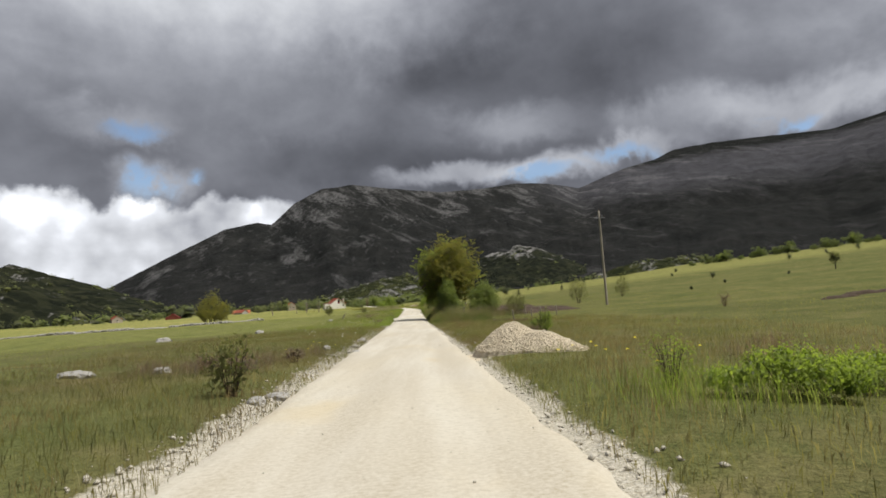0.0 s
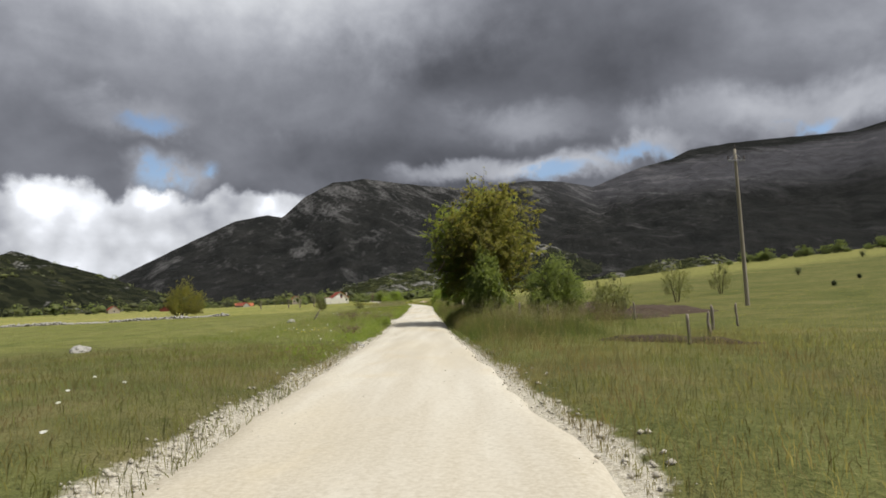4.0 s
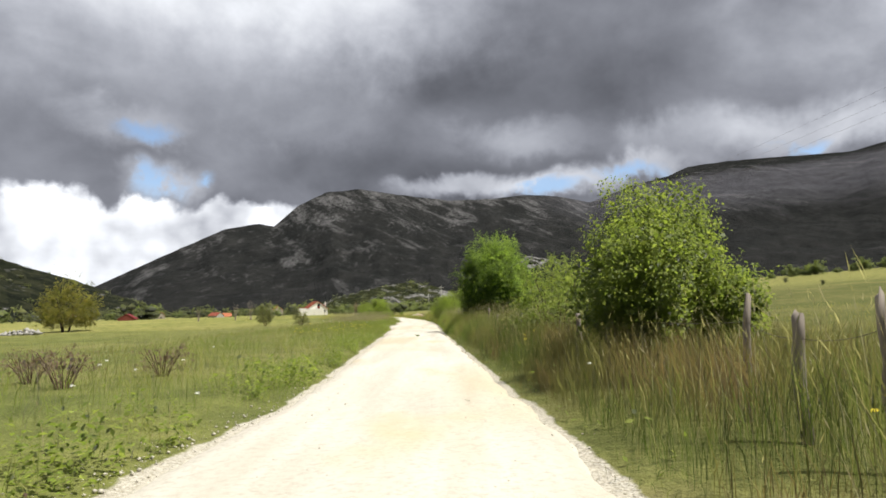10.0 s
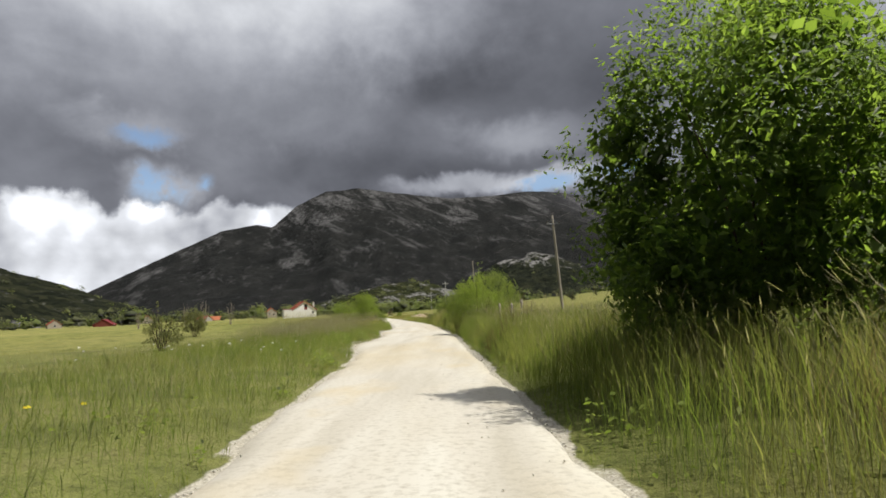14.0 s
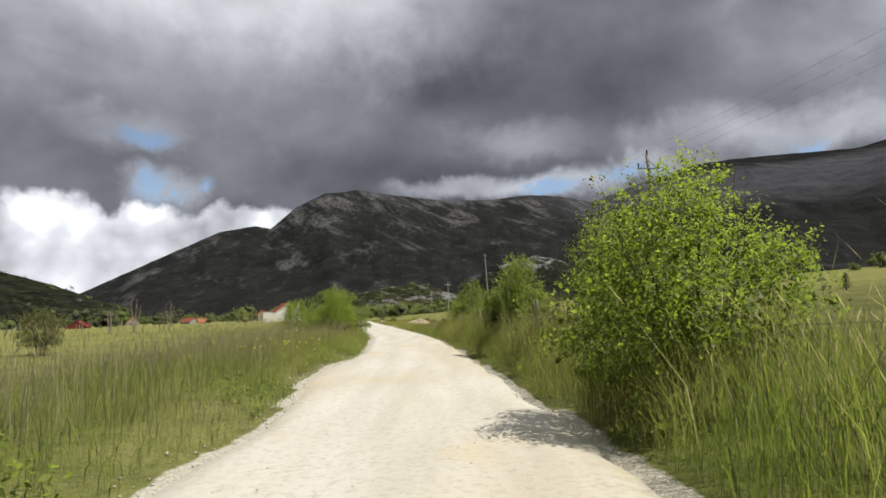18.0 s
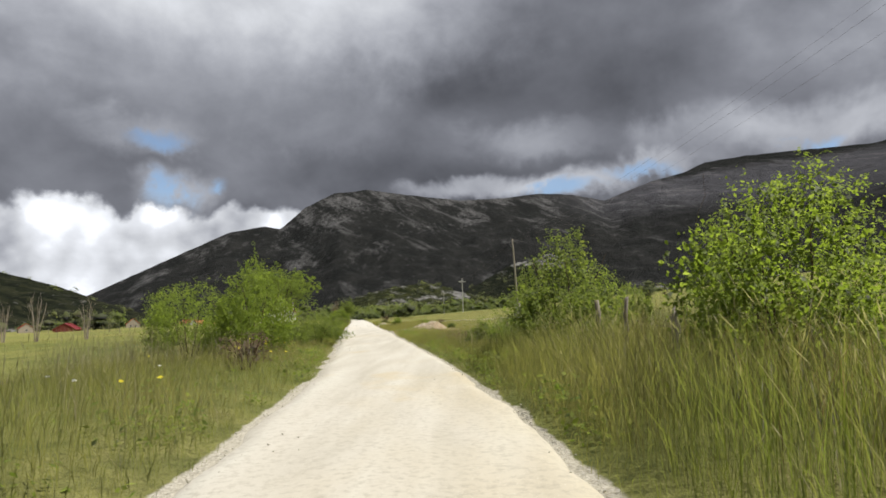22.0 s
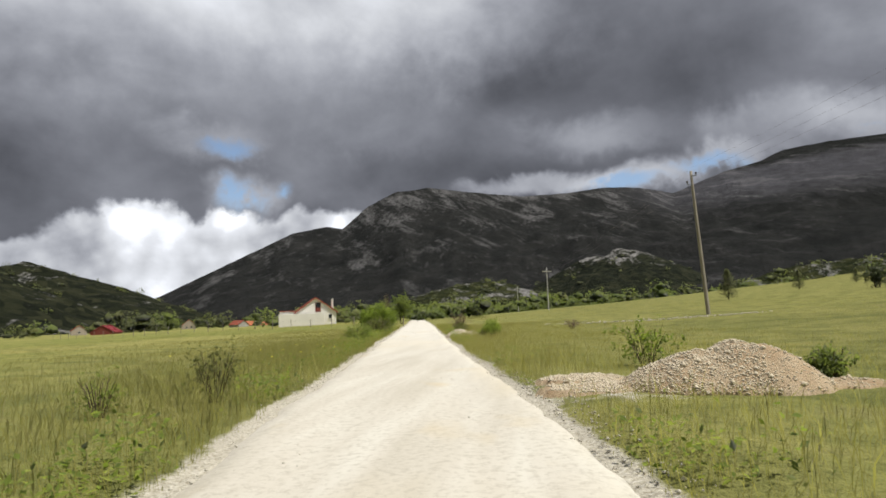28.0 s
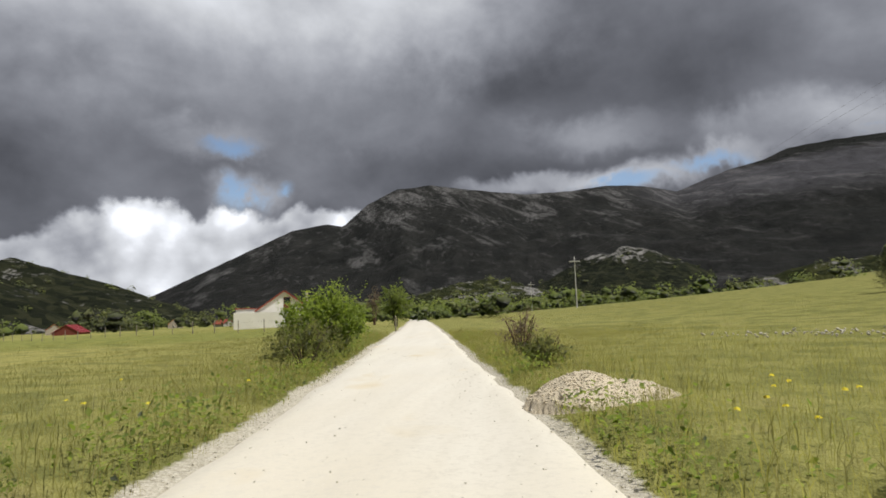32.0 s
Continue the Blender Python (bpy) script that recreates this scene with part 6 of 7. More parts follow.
FP = [field_post(-26 - 3.6 * i, 246 + 2.2 * i, i) for i in range(26)]
for a, b in zip(FP[:-1], FP[1:]):
    fence_wire(a, b)

# dry stone wall far out in the west meadow, dark soil patch behind the first fence
rng = np.random.default_rng(77)
t = rng.random(1500)
px = -95 + 62 * t + rng.normal(size=1500) * 0.3
py = 120 - 8 * t + rng.normal(size=1500) * 0.3
pz = land_z(px, py) + rng.random(1500) ** 1.5 * 0.45 * np.clip(0.5 + 2.2 * fbm2(px / 4, py * 0, 2, 87), 0, 1)
V, F = stones(rng, np.stack([px, py, pz], 1), 0.14 + 0.18 * rng.random(1500))
tagged(put("dry_stone_wall", mesh_np("dry_stone_wall", V, F, M_ROCK)), "tumbled white dry stone wall across the meadow", "stone wall", kind="stuff")


def soil_bed(cx, cy, lx, ly, turn, h=0.18, seed=1):
    n, m_ = 40, 14
    A, B = np.meshgrid(np.linspace(-1, 1, n), np.linspace(-1, 1, m_), indexing="ij")
    c, s = math.cos(radians(turn)), math.sin(radians(turn))
    x = cx + c * A * lx - s * B * ly
    y = cy + s * A * lx + c * B * ly
    rag_ = 1 + 0.7 * fbm2(x / 1.3, y / 1.3, 3, seed + 9)
    edge = np.clip(1.1 * rag_ - (np.abs(A) ** 2.5 + np.abs(B) ** 2.5), 0, 1)
    z = land_z(x, y) + (h + 0.14) * edge - 0.14 + 0.16 * fbm2(x / 0.5, y / 0.5, 3, seed) * edge
    ob = put("soil_bed", mesh_np("soil_bed", np.stack([x, y, z], -1).reshape(-1, 3), grid_faces(n, m_), M_SOIL, True))
    tagged(ob, "strip of dark bare soil in the meadow", "soil", kind="structure")


soil_bed(8.0, 61.5, 6.0, 1.8, 0, 0.45, 101)
soil_bed(5.4, 58.4, 4.6, 1.7, -6, 0.45, 107)
soil_bed(7.6, 75.6, 6.0, 1.6, 55, 0.5, 103)
soil_bed(4.6, 43.0, 2.6, 0.5, -40, 0.15, 105)
# dark strip added in place of a ditch's shadowed earth bank
soil_bed(-18.0, 147.5, 12.5, 0.5, 95.5, 0.32, 111)
soil_bed(25.6, 37.1, 4.2, 0.26, 24, 0.20, 112)
soil_bed(21.8, 34.3, 1.7, 0.25, 18, 0.14, 113)


# ---------------------------------------------------------------- grass
def blades(name, x, y, h, width, bend, material, label, rng, head=False):
    """Bent blades as one mesh; with head, a seed head at the tip."""
    n = len(x)
    z = land_z(x, y)
    a = rng.uniform(0, 6.283, n)
    wind = np.stack([np.cos(a), np.sin(a)], 1) * bend[:, None] * h[:, None]
    side = np.stack([-np.sin(a + rng.normal(0, 0.6, n)), np.cos(a + rng.normal(0, 0.6, n))], 1) * (width * 0.32)[:, None]
    b = np.stack([x, y], 1)
    m1 = b + wind * 0.26
    tip = b + wind
    z1, z2 = z + h * 0.5, z + h * (1 - 0.25 * bend)

    def v(p, zz):
        return np.concatenate([p, zz[:, None]], 1)
    V = np.stack([v(b, z - 0.03), v(m1 + side, z1), v(tip, z2), v(m1 - side, z1)], 1).reshape(-1, 3)
    vs, fs = [V], [np.arange(n * 4).reshape(n, 4)]
    if head:
        hw = (width * 0.28 + 0.0018)[:, None]
        hl = (h * 0.11)[:, None]
        dirv = np.concatenate([wind, (h * 0.4)[:, None]], 1)
        dirv /= np.linalg.norm(dirv, axis=1)[:, None] + 1e-9
        tp = v(tip, z2)
        sd = np.concatenate([side / (np.linalg.norm(side, axis=1)[:, None] + 1e-9), np.zeros((n, 1))], 1)
        H = np.stack([tp - dirv * hl * 0.25, tp + dirv * hl * 0.3 + sd * hw, tp + dirv * hl, tp + dirv * hl * 0.3 - sd * hw], 1).reshape(-1, 3)
        fs.append(np.arange(n * 4).reshape(n, 4) + len(V))
        vs.append(H)
    ob = put(name, mesh_np(name, np.concatenate(vs), fs, material))
    tagged(ob, label, "grass", kind="stuff")


BARE = [(1.95, 15.4, 1.7, 1.45), (-9.1, 182.5, 1.7, 1.6), (-11.0, 182.6, 1.3, 1.6), (-15.5, 207.2, 1.0, 0.9), (7.6, 75.6, 3.4, 4.4), (8.0, 61.5, 4.5, 1.2), (5.4, 58.4, 4.2, 1.5)]


def off_heaps(x, y):
    """Where grass may stand: not on the heaps and bare soil."""
    k = np.ones(len(x), bool)
    for cx, cy, rx, ry in BARE:
        k &= ((x - cx) / rx) ** 2 + ((y - cy) / ry) ** 2 > 1
    return k


def verge_height(u, y):
    """Height of the standing grass beside the track."""
    a = np.abs(u)
    tall = np.where(u > 0, sstep(36, 52, y) * (1 - sstep(146, 159, y)), sstep(40, 60, y) * (1 - sstep(148, 170, y)))
    right = (0.26 + 0.52 * tall + 0.36 * tall * sstep(1.7, 2.6, u) * (1 - sstep(5.5, 8, u))) * (u > 0)
    left = (0.18 + 0.30 * tall * (1 - 0.55 * sstep(4.5, 8, a)) + 0.12 * np.exp(-((y - 150) / 20) ** 2)) * (u <= 0)
    return (right + left) * (0.25 + 0.75 * sstep(1.6, 2.6, a))


def make_grass():
    rng = np.random.default_rng(55)

    def field(n, y0, y1, umin, umax, power=1.0):
        y = rng.uniform(y0, y1, n)
        s = np.where(rng.random(n) < 0.5, -1, 1)
        u = s * (umin + (umax - umin) * rng.random(n) ** power)
        return u, y
    # verge: dense, tall
    u, y = field(330000, -3, 232, 1.55, 9.0, 1.5)
    l, r = road_edges(y)
    keep = (u < l - 0.02) | (u > r + 0.02)
    patch = fbm2((u + y * 0.13) / 1.3, y / 1.3, 3, 111)
    keep &= rng.random(len(u)) < np.clip(0.75 + 1.6 * patch, 0.25, 1)
    keep &= off_heaps(u + road_x(y), y)
    u, y, patch = u[keep], y[keep], patch[keep]
    tuft = fbm2((u + y * 0.07) / 0.45, y / 0.45, 2, 113)
    h = verge_height(u, y) * rng.uniform(0.5, 1.2, len(u)) * np.clip(1 + 1.1 * patch + 0.9 * tuft, 0.3, 1.9)
    h = np.minimum(h, 0.95 + 0.3 * rng.random(len(u)))
    x = u + road_x(y)
    wd, bd = 0.004 + 0.007 * rng.random(len(u)), rng.uniform(0.15, 0.95, len(u))
    dry = y + 10 * patch + 8 * rng.normal(size=len(u)) < 38
    darker = ~dry & (u > 0) & (y + 6 * rng.normal(size=len(u)) < 96)
    north = ~dry & (y + 6 * rng.normal(size=len(u)) > 174)
    for k, nm, mm, lb in ((darker, "darker_verge_grass", M_GRASS_T, "dark green and brown grass along the fence"), (dry, "dry_verge_grass", M_GRASS_D, "short olive and straw grass along the track"), (north, "light_verge_grass", M_GRASS_F, "light green and straw grass along the track"),
                          (~dry & ~darker & ~north, "verge_grass", M_GRASS, "tall green grass along the track")):
        blades(nm, x[k], y[k], h[k], wd[k], bd[k], mm, lb, rng)
    # thick tall stand along the fence on the east side
    n = 150000
    y = rng.uniform(45, 168, n)
    u = 1.95 + 4.2 * rng.random(n) ** 1.25
    patch = fbm2((u + y * 0.1) / 1.2, y / 1.2, 3, 117)
    k = (rng.random(n) < np.clip(0.85 + 1.5 * patch, 0.3, 1)) & off_heaps(u + road_x(y), y)
    u, y, patch = u[k], y[k], patch[k]
    rise = (0.45 * sstep(45, 50, y) + 0.55 * sstep(54, 62, y)) * (1 - sstep(146, 158, y))
    h = (0.35 + 0.78 * sstep(1.7, 2.5, u) * rise * (1 - 0.33 * (1 - sstep(78, 90, y)))) * rng.uniform(0.7, 1.12, len(u)) * np.clip(1 + 0.7 * patch, 0.6, 1.3)
    wd, bd, x = 0.005 + 0.006 * rng.random(len(u)), rng.uniform(0.08, 0.5, len(u)), u + road_x(y)
    darker = (y + 6 * rng.normal(size=len(u)) < 96) | (patch + 0.12 * rng.normal(size=len(u)) > 0.16)
    for k, nm, mm, lb in ((darker, "darker_grass", M_GRASS_T, "tall dark green and brown grass along the fence"), (~darker, "tall_grass", M_GRASS, "tall dense green grass along the fence")):
        blades(nm, x[k], y[k], h[k], wd[k], bd[k], mm, lb, rng)
    # weedy stand between the bushes and the track on the west side
    n = 62000
    y = rng.uniform(100, 204, n)
    u = -1.8 - 5.0 * rng.random(n) ** 1.15
    patch = fbm2((u + y * 0.1) / 1.1, y / 1.1, 3, 127)
    k = (rng.random(n) < np.clip(0.75 + 1.8 * patch, 0.15, 1)) & off_heaps(u + road_x(y), y) & (u < road_edges(y)[0] - 0.05)
    u, y, patch = u[k], y[k], patch[k]
    h = (0.22 + 0.3 * sstep(1.9, 3.0, -u) * sstep(100, 110, y) * (1 - sstep(192, 204, y)) * (1 - 0.6 * sstep(166, 172, y) * sstep(3.6, 4.8, -u))) * rng.uniform(0.6, 1.15, len(u)) * np.clip(1 + 1.1 * patch, 0.5, 1.5)
    blades("weedy_grass", u + road_x(y), y, h, 0.006 + 0.008 * rng.random(len(u)), rng.uniform(0.2, 0.8, len(u)), M_GRASS, "uneven green grass between bushes and track", rng)
    # short stubbly growth on the dry ground at the beginning of the track
    u, y = field(95000, -3, 46, 1.7, 12.0, 1.3)
    k = off_heaps(u + road_x(y), y)
    u, y = u[k], y[k]
    h = rng.uniform(0.06, 0.24, len(u)) * np.clip(1 + 1.6 * fbm2(u / 0.8, y / 0.8, 2, 119), 0.4, 1.8)
    blades("short_grass", u + road_x(y), y, h, 0.007 + 0.008 * rng.random(len(u)), rng.uniform(0.2, 0.9, len(u)), M_GRASS_D, "short olive grass on dry ground", rng)
    # fine grass on the northern stretch
    u, y = field(110000, 164, 236, 1.75, 13.0, 1.5)
    l, r = road_edges(y)
    k = off_heaps(u + road_x(y), y) & ((u < l - 0.05) | (u > r + 0.05))
    u, y = u[k], y[k]
    h = (0.40 - 0.26 * sstep(2.4, 5.5, np.abs(u))) * rng.uniform(0.5, 1.15, len(u)) * np.clip(1 + 1.5 * fbm2(u / 0.7, y / 0.7, 2, 123), 0.35, 1.8)
    blades("fine_grass", u + road_x(y), y, h, 0.006 + 0.006 * rng.random(len(u)), rng.uniform(0.2, 0.8, len(u)), M_GRASS_F, "fine green and straw grass beside the track", rng)
    # dead brown tufts left from last year
    cx = np.array([0.6, 1.3, 2.2, 3.0, 3.9, 4.6, 1.8, 2.6, 3.4, 4.2, 5.2, 6.0, -4.0, -4.6, -5.3, -6.0, -6.6, -5.0, -4.3, -7.4, -3.6, 5.2, 6.6, 7.4, -7.6, -7.1, -6.6, -6.1, -5.6, -5.1, -6.9, -6.3, -5.7])
    cy = np.array([54.3, 55.0, 54.6, 55.4, 55.8, 55.0, 53.4, 53.0, 53.8, 53.2, 53.9, 54.6, 13.0, 14.2, 13.3, 14.6, 13.9, 15.8, 15.2, 15.5, 17.5, 11.0, 12.5, 10.2, 163.2, 162.8, 163.3, 163.0, 163.5, 163.2, 164.2, 164.4, 164.6])
    k = np.repeat(np.arange(len(cx)), 170)
    x, y = cx[k] + rng.normal(size=len(k)) * 0.22, cy[k] + rng.normal(size=len(k)) * 0.3
    blades("dead_grass", x, y, rng.uniform(0.25, 0.6, len(k)) * np.where((y > 40) & (y < 100), 1.8, 0.8), 0.006 + 0.005 * rng.random(len(k)), rng.uniform(0.1, 0.6, len(k)), M_DRYGRASS, "dead reddish-brown grass tufts beside the track", rng, True)
    # lush tufts among the first weeds and round the last shrub
    cx = np.array([2.2, 2.4, 2.7, 3.3, 2.0, 2.5, 2.9, 3.3, 3.9, 4.5, 5.2, 5.8, 3.1, 4.2, -13.9, -13.3, -13.0, -13.7])
    cy = np.array([6.3, 7.0, 6.2, 6.1, 7.4, 6.9, 7.6, 6.5, 6.6, 7.0, 7.1, 7.9, 8.4, 8.6, 202.2, 202.1, 202.6, 202.9])
    k = np.repeat(np.arange(len(cx)), 85)
    x, y = cx[k] + rng.normal(size=len(k)) * 0.22, cy[k] + rng.normal(size=len(k)) * 0.25
    blades("lush_grass", x, y, rng.uniform(0.2, 0.55, len(k)), 0.006 + 0.005 * rng.random(len(k)), rng.uniform(0.1, 0.7, len(k)), M_GRASS, "lush green grass tufts beside the track", rng)
    # seed heads
    u, y = field(42000, -3, 232, 1.9, 9.5, 1.1)
    tall = sstep(42, 64, y) * (1 - sstep(174, 196, y))
    patch = fbm2((u + y * 0.1) / 2.0, y / 2.0, 3, 121)
    keep = rng.random(len(u)) < np.clip(0.25 + 0.55 * tall + 2.0 * patch, 0.03, 1)
    keep &= off_heaps(u + road_x(y), y)
    u, y, tall = u[keep], y[keep], tall[keep]
    h = (verge_height(u, y) * 0.98 + 0.14) * rng.uniform(0.65, 1.15, len(u))
    blades("seeding_grass", u + road_x(y), y, h, 0.0045 + 0.003 * rng.random(len(u)), rng.uniform(0.15, 0.5, len(u)), M_STRAW, "straw-coloured flowering grass stalks", rng, True)
    # tall straw-coloured clumps beside the fence
    cy = np.array([50.5, 51.2, 52.0, 53.0, 103.2, 98.6, 94.0, 111.0, 119.3, 121.5, 126.5, 134.0, 141.5, 147.0, 54.4, 55.0, 55.7, 56.2, 54.8, 55.6, 168.0, 166.4, 166.8])
    cu = np.array([4.4, 5.6, 6.6, 5.0, 4.6, 4.0, 4.2, 3.6, 3.4, 3.0, 3.1, 3.2, 3.6, 3.0, 3.6, 4.6, 5.4, 4.1, 6.4, 7.2, 6.0, 7.6, 8.0])
    k = np.repeat(np.arange(len(cy)), 130)
    y = cy[k] + rng.normal(size=len(k)) * 0.4
    u = cu[k] + rng.normal(size=len(k)) * 0.35
    blades("tall_grass_clumps", u + road_x(y), y, rng.uniform(0.9, 1.25, len(k)) + 0.45 * rng.random(len(k)) * (y < 123) - 0.35 * ((y < 60) | (y > 160)), 0.006 + 0.004 * rng.random(len(k)), rng.uniform(0.15, 0.7, len(k)), M_STRAW, "tall straw-coloured grass clumps beside the fence", rng, True)
    # golden stands of flowering grass on the west bank and by the fence
    n = 44000
    west = rng.random(n) < 0.45
    y = np.where(west, rng.uniform(118, 166, n), rng.uniform(66, 159, n))
    u = np.where(west, -rng.uniform(2.7, 8.0, n), rng.uniform(2.3, 6.5, n))
    patch = fbm2((u + y * 0.1) / 2.2, y / 2.2, 3, 127)
    k = rng.random(n) < np.clip(0.35 + 3.0 * patch, 0.0, 1) * np.where(west, 1 - sstep(150, 158, y), 0.35 + 0.65 * sstep(84, 96, y))
    u, y = u[k], y[k]
    blades("golden_grass", u + road_x(y), y, rng.uniform(0.6, 1.15, len(u)), 0.007 + 0.006 * rng.random(len(u)), rng.uniform(0.05, 0.35, len(u)), M_STRAW, "golden flowering grass standing on the bank", rng, True)
    # meadow: shorter, wider apart
    u, y = field(100000, -3, 300, 8.5, 36, 1.8)
    patch = fbm2((u + y * 0.1) / 5, y / 5, 3, 131)
    keep = rng.random(len(u)) < np.clip(0.8 + 1.5 * patch, 0.3, 1)
    u, y, patch = u[keep], y[keep], patch[keep]
    ok = off_heaps(u + road_x(y), y)
    u, y, patch = u[ok], y[ok], patch[ok]
    h = (0.15 + 0.16 * patch) * rng.uniform(0.5, 1.2, len(u))
    wd = 0.009 + 0.014 * np.clip(np.abs(u) / 45, 0, 1)
    blades("meadow_grass", u + road_x(y), y, h, wd * rng.uniform(0.7, 1.3, len(u)), rng.uniform(0.1, 0.6, len(u)), M_GRASS_F, "meadow grass mixed green and straw", rng)


make_grass()


# ---------------------------------------------------------------- stones on and beside the track
def road_stones():
    rng = np.random.default_rng(66)
    y = rng.uniform(-3, 225, 9500)
    l, r = road_edges(y)
    s = rng.random(len(y))
    edge = rng.random(len(y)) < np.where(y < 55, 0.7, 0.3)
    wid = np.where(y < 50, 0.55, 0.3)
    u = np.where(edge, np.where(s < 0.55, l - 0.05 + np.abs(rng.normal(size=len(y))) * -wid * 0.5 + 0.25, r + 0.05 + np.abs(rng.normal(size=len(y))) * wid * 0.45 - 0.25), l + (r - l) * rng.random(len(y)))
    x = u + road_x(y)
    sz = np.where(edge, 0.008 + (0.016 + 0.016 * (y < 52)) * rng.random(len(y)) ** 3, 0.005 + 0.012 * rng.random(len(y)) ** 3)
    inside = (u > l + 0.1) & (u < r - 0.1)
    z = np.where(inside, start_slope(y) + 0.035 + 0.03 * fbm2(x / 0.9, y / 1.6, 3, 31), land_z(x, y) + 0.01)
    V, F = stones(rng, np.stack([x, y, z], 1), sz)
    tagged(put("gravel", mesh_np("gravel", V, F, M_GRAVEL)), "loose pale limestone gravel on the track and its edges", "gravel", kind="stuff")


road_stones()


def rubble():
    rng = np.random.default_rng(67)
    y = np.concatenate([rng.uniform(-3, 52, 5400), rng.normal(47.3, 1.5, 900), rng.normal(72, 2.5, 700), rng.normal(118, 3, 900), rng.normal(131, 3, 700), rng.normal(183, 3, 1500)])
    l, r = road_edges(y)
    side = np.where((y > 175) | ((rng.random(len(y)) < 0.25) & (y < 50)), 1, -1)
    u = np.where(side < 0, l - 0.02 - np.abs(rng.normal(size=len(y))) * 0.2, r + 0.02 + np.abs(rng.normal(size=len(y))) * 0.22)
    x = u + road_x(y)
    V, F = stones(rng, np.stack([x, y, land_z(x, y) + 0.015], 1), (0.007 + 0.04 * rng.random(len(y)) ** 6) * np.where(y < 52, 1.0, 0.6))
    tagged(put("rubble", mesh_np("rubble", V, F, M_GRAVEL)), "pale rubble pushed to the edge of the track", "stones", kind="stuff")


rubble()


def stone_strip():
    """Pale stones lying in a loose strip across the northern pasture."""
    rng = np.random.default_rng(71)
    t = rng.random(900) ** 0.7
    x, y = -10.5 + 13 * t + rng.normal(size=900) * 0.4, 220.4 - 6.6 * t + rng.normal(size=900) * 0.8
    V, F = stones(rng, np.stack([x, y, land_z(x, y) + 0.03], 1), 0.012 + 0.065 * rng.random(900) ** 3)
    tagged(put("pasture_stones", mesh_np("pasture_stones", V, F, M_GRAVEL)), "pale stones strewn in a strip across the pasture", "stones", kind="stuff")


stone_strip()


def rock(x, y, s, label, seed):
    bm = bmesh.new()
    bmesh.ops.create_icosphere(bm, subdivisions=3, radius=1.0)
    rng = np.random.default_rng(700 + seed)
    off = Vector(rng.uniform(0, 50, 3))
    for v in bm.verts:
        k = 1 + 0.35 * noise.fractal(v.co * 1.3 + off, 1.0, 2.0, 4)
        v.co = Vector((v.co.x * s[0], v.co.y * s[1], max(v.co.z, -0.4) * s[2])) * k
    ob = put("rock", bm_mesh("rock", bm, M_ROCK))
    ob.matrix_basis = pose(x, y, lz(x, y) + 0.02, 0, 0, rng.uniform(0, 360))
    tagged(ob, label, "rock", "pale rocks in the grass")


for i, (x, y, s) in enumerate([(-8.7, 14.7, (0.5, 0.24, 0.14)), (-6.9, 15.2, (0.22, 0.15, 0.12)), (-2.6, 9.6, (0.2, 0.16, 0.09)), (-2.75, 9.0, (0.16, 0.12, 0.08)), (-3.9, 20.4, (0.2, 0.14, 0.1)),
                               (-2.9, 19.5, (0.26, 0.2, 0.1)), (-3.2, 22, (0.18, 0.16, 0.09)), (-3.5, 26.0, (0.22, 0.16, 0.1)), (-4.4, 46.8, (0.12, 0.1, 0.06)), (-4.7, 47.6, (0.14, 0.1, 0.07)),
                               (-6.15, 122.3, (0.11, 0.07, 0.035)), (-6.35, 122.9, (0.09, 0.06, 0.03)), (-9.45, 158.8, (0.12, 0.07, 0.035)), (-18, 40, (0.5, 0.4, 0.25)), (-14, 47, (0.4, 0.3, 0.2)), (-12.8, 70, (0.35, 0.3, 0.22))]):
    rock(x, y, s, "pale weathered limestone rock in the grass", i)


def flowers(name, spots, material, label, seed):
    rng = np.random.default_rng(seed)
    vs, fs, o = [], [], 0
    for x, y, n, sp, h in spots:
        px, py = x + rng.normal(size=n) * sp, y + rng.normal(size=n) * sp * 1.6
        u = px - road_x(py)
        k = np.abs(u) > 2.0
        px, py = px[k], py[k]
        pz = land_z(px, py) + h * rng.uniform(0.8, 1.15, len(px))
        for j in range(5):
            a = j * 1.2566
            c = np.stack([px + 0.016 * math.cos(a), py + 0.016 * math.sin(a), pz], 1)
            V, F = leaves(rng, c, 0.034, np.array([[math.cos(a) * 1.5, math.sin(a) * 1.5, 0.6]]) * np.ones((len(px), 1)), 0.0, 0.8)
            vs.append(V)
            fs.append(F + o)
            o += len(V)
    tagged(put(name, mesh_np(name, np.concatenate(vs), np.concatenate(fs), material)), label, "flowers", kind="stuff")


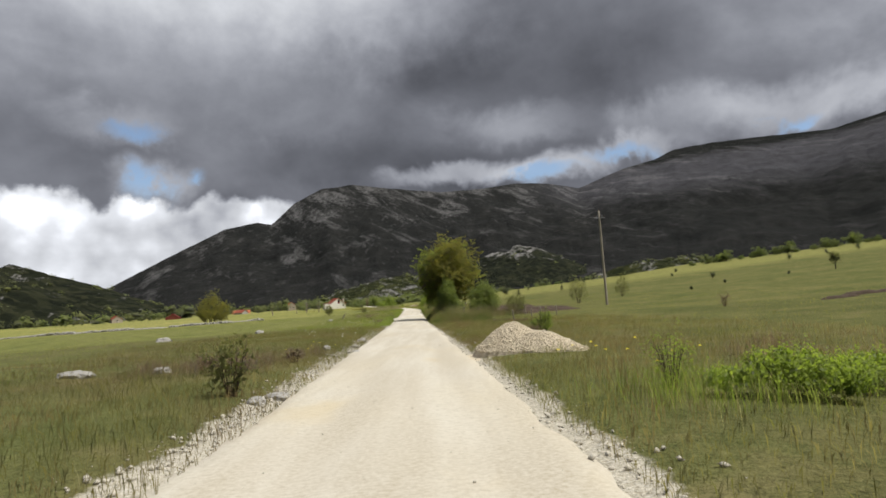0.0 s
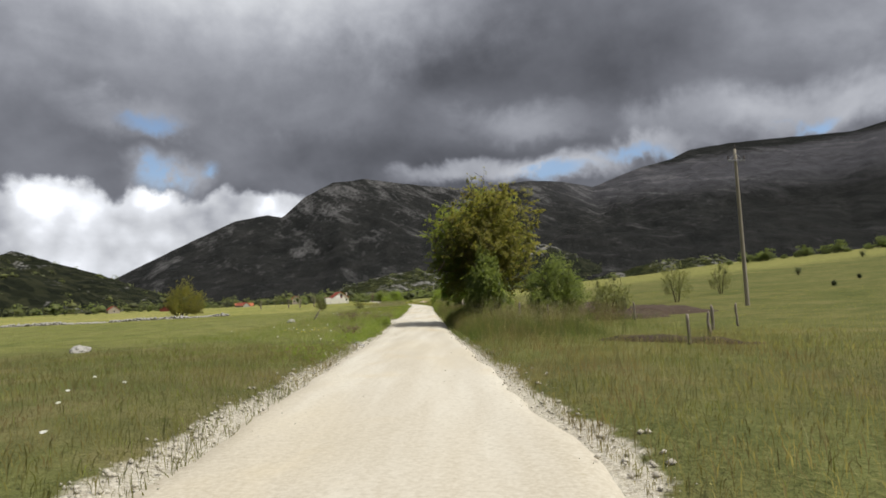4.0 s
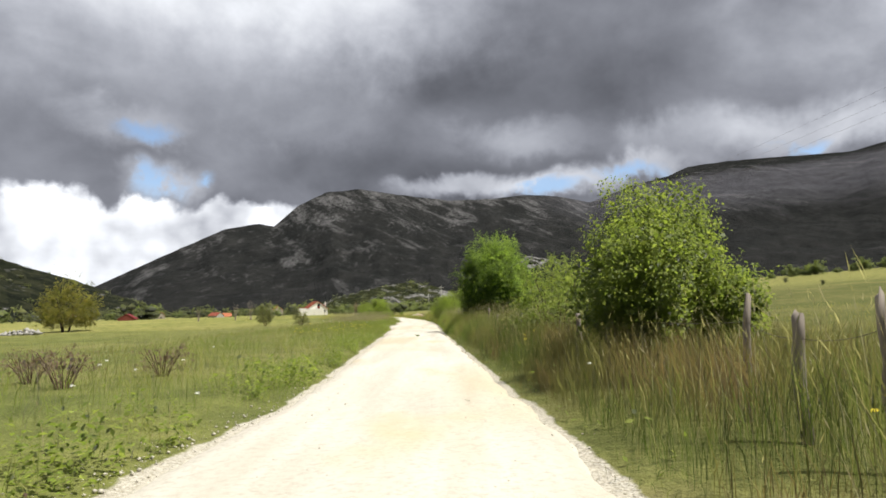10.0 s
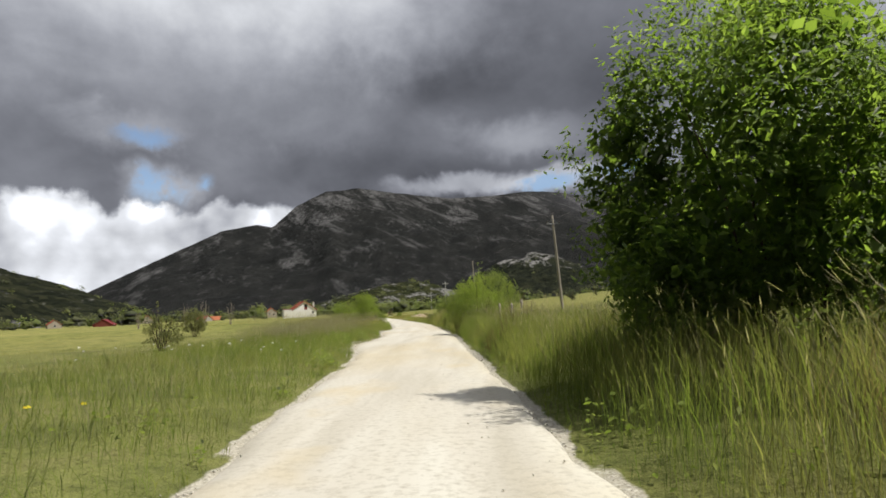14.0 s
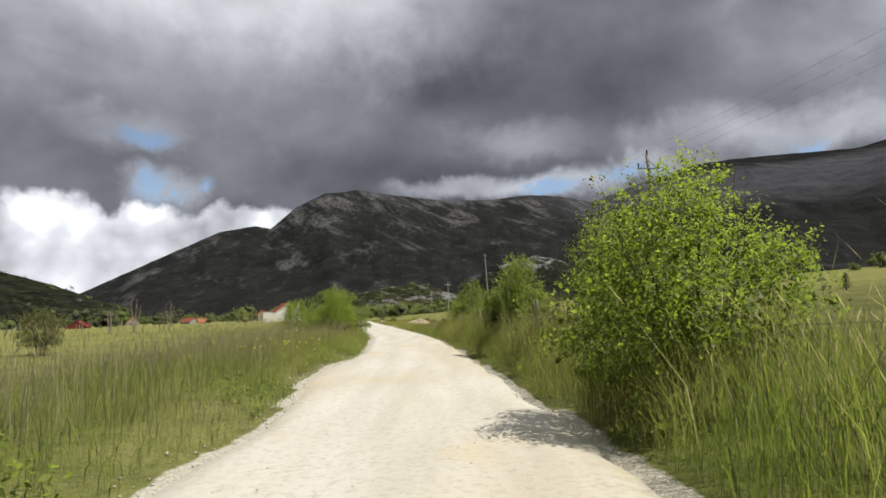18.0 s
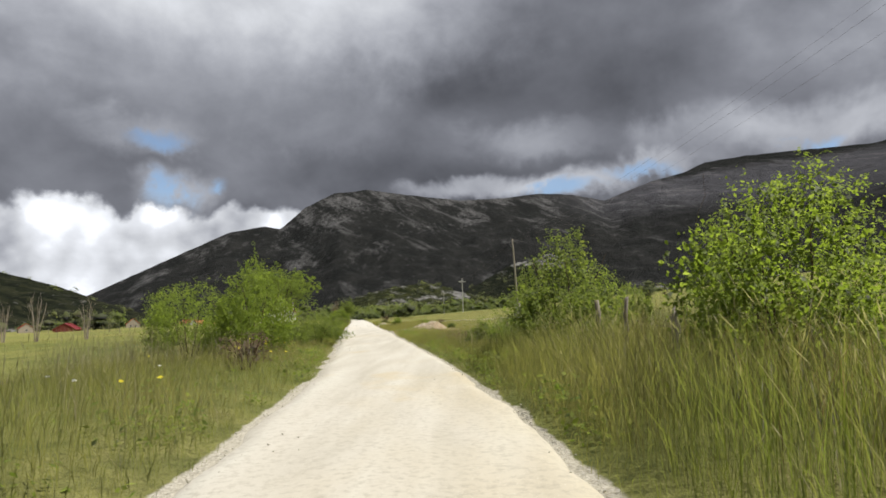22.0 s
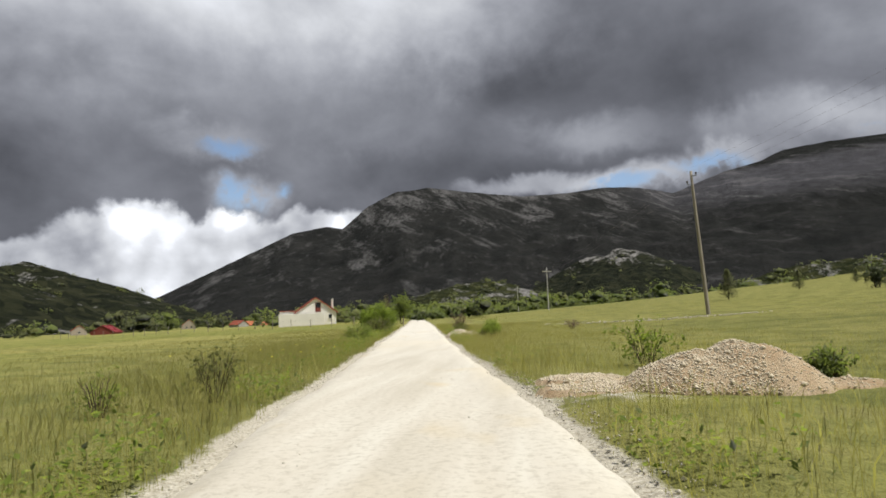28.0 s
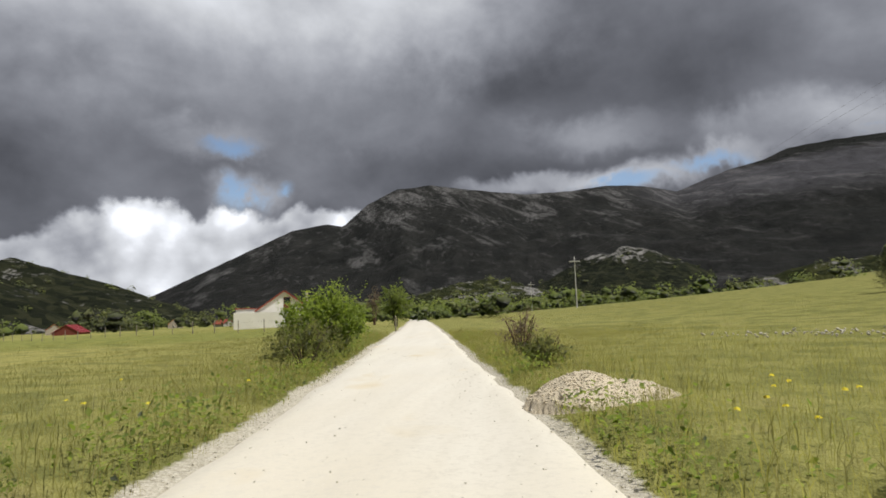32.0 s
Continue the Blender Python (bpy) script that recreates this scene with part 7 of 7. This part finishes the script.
flowers("yellow_flowers", [(-7.9, 97, 26, 0.7, 0.55), (-8.3, 91.5, 16, 0.6, 0.5), (-9.6, 132.5, 24, 0.8, 0.6), (-10.3, 150.5, 22, 0.7, 0.6), (-9.5, 145, 14, 0.7, 0.6), (-12.6, 154, 12, 0.6, 0.6), (-6.5, 49, 10, 0.6, 0.4),
                           (-4.5, 18, 10, 1.2, 0.35), (2.6, 10.5, 10, 0.8, 0.4), (-0.6, 71, 6, 0.5, 0.5), (-3.2, 140, 8, 0.5, 0.5), (-14.2, 204, 14, 0.7, 0.4), (-21, 205, 14, 1.0, 0.4), (-4.0, 155, 5, 0.4, 0.8),
                           (-18, 190, 10, 1.2, 0.4), (-1.8, 83, 7, 0.7, 0.6)], M_YELLOW, "yellow meadow flowers in the verge", 95)
flowers("white_flowers", [(-6, 50, 30, 2.0, 0.4), (-8, 72, 30, 2.0, 0.5), (-10, 108, 20, 1.5, 0.5), (-5, 30, 20, 2, 0.35), (-3.0, 76, 14, 1.0, 0.6), (-12, 143, 14, 1.0, 0.6)], M_WHITEFL, "small white meadow flowers", 96)


def verge_weeds():
    """Low broad-leaved weeds in patches along the edges of the track."""
    rng = np.random.default_rng(68)
    n = 75000
    y = rng.uniform(40, 230, n)
    side = np.where(rng.random(n) < 0.6 + 0.35 * (y < 100), -1, 1)
    l, r = road_edges(y)
    off = 0.10 + np.abs(rng.normal(size=n)) * 0.6
    u = np.where(side < 0, l - off, r + off)
    x = u + road_x(y)
    pt = fbm2((x + 0.3 * y) / 1.1, y / 1.1, 3, 161)
    k = (pt > 0.035) & off_heaps(x, y)
    x, y, pt = x[k], y[k], pt[k]
    z = land_z(x, y) + rng.random(len(x)) * np.clip(0.10 + 1.9 * pt, 0.05, 0.5)
    V, F = leaves(rng, np.stack([x, y, z], 1), 0.075, np.array([[0, 0, 0.6]]) * np.ones((len(x), 1)), 0.1, 0.55)
    tagged(put("weeds", mesh_np("weeds", V, F, LEAF["fresh"])), "low broad-leaved green weeds along the track", "weeds", kind="stuff")


verge_weeds()
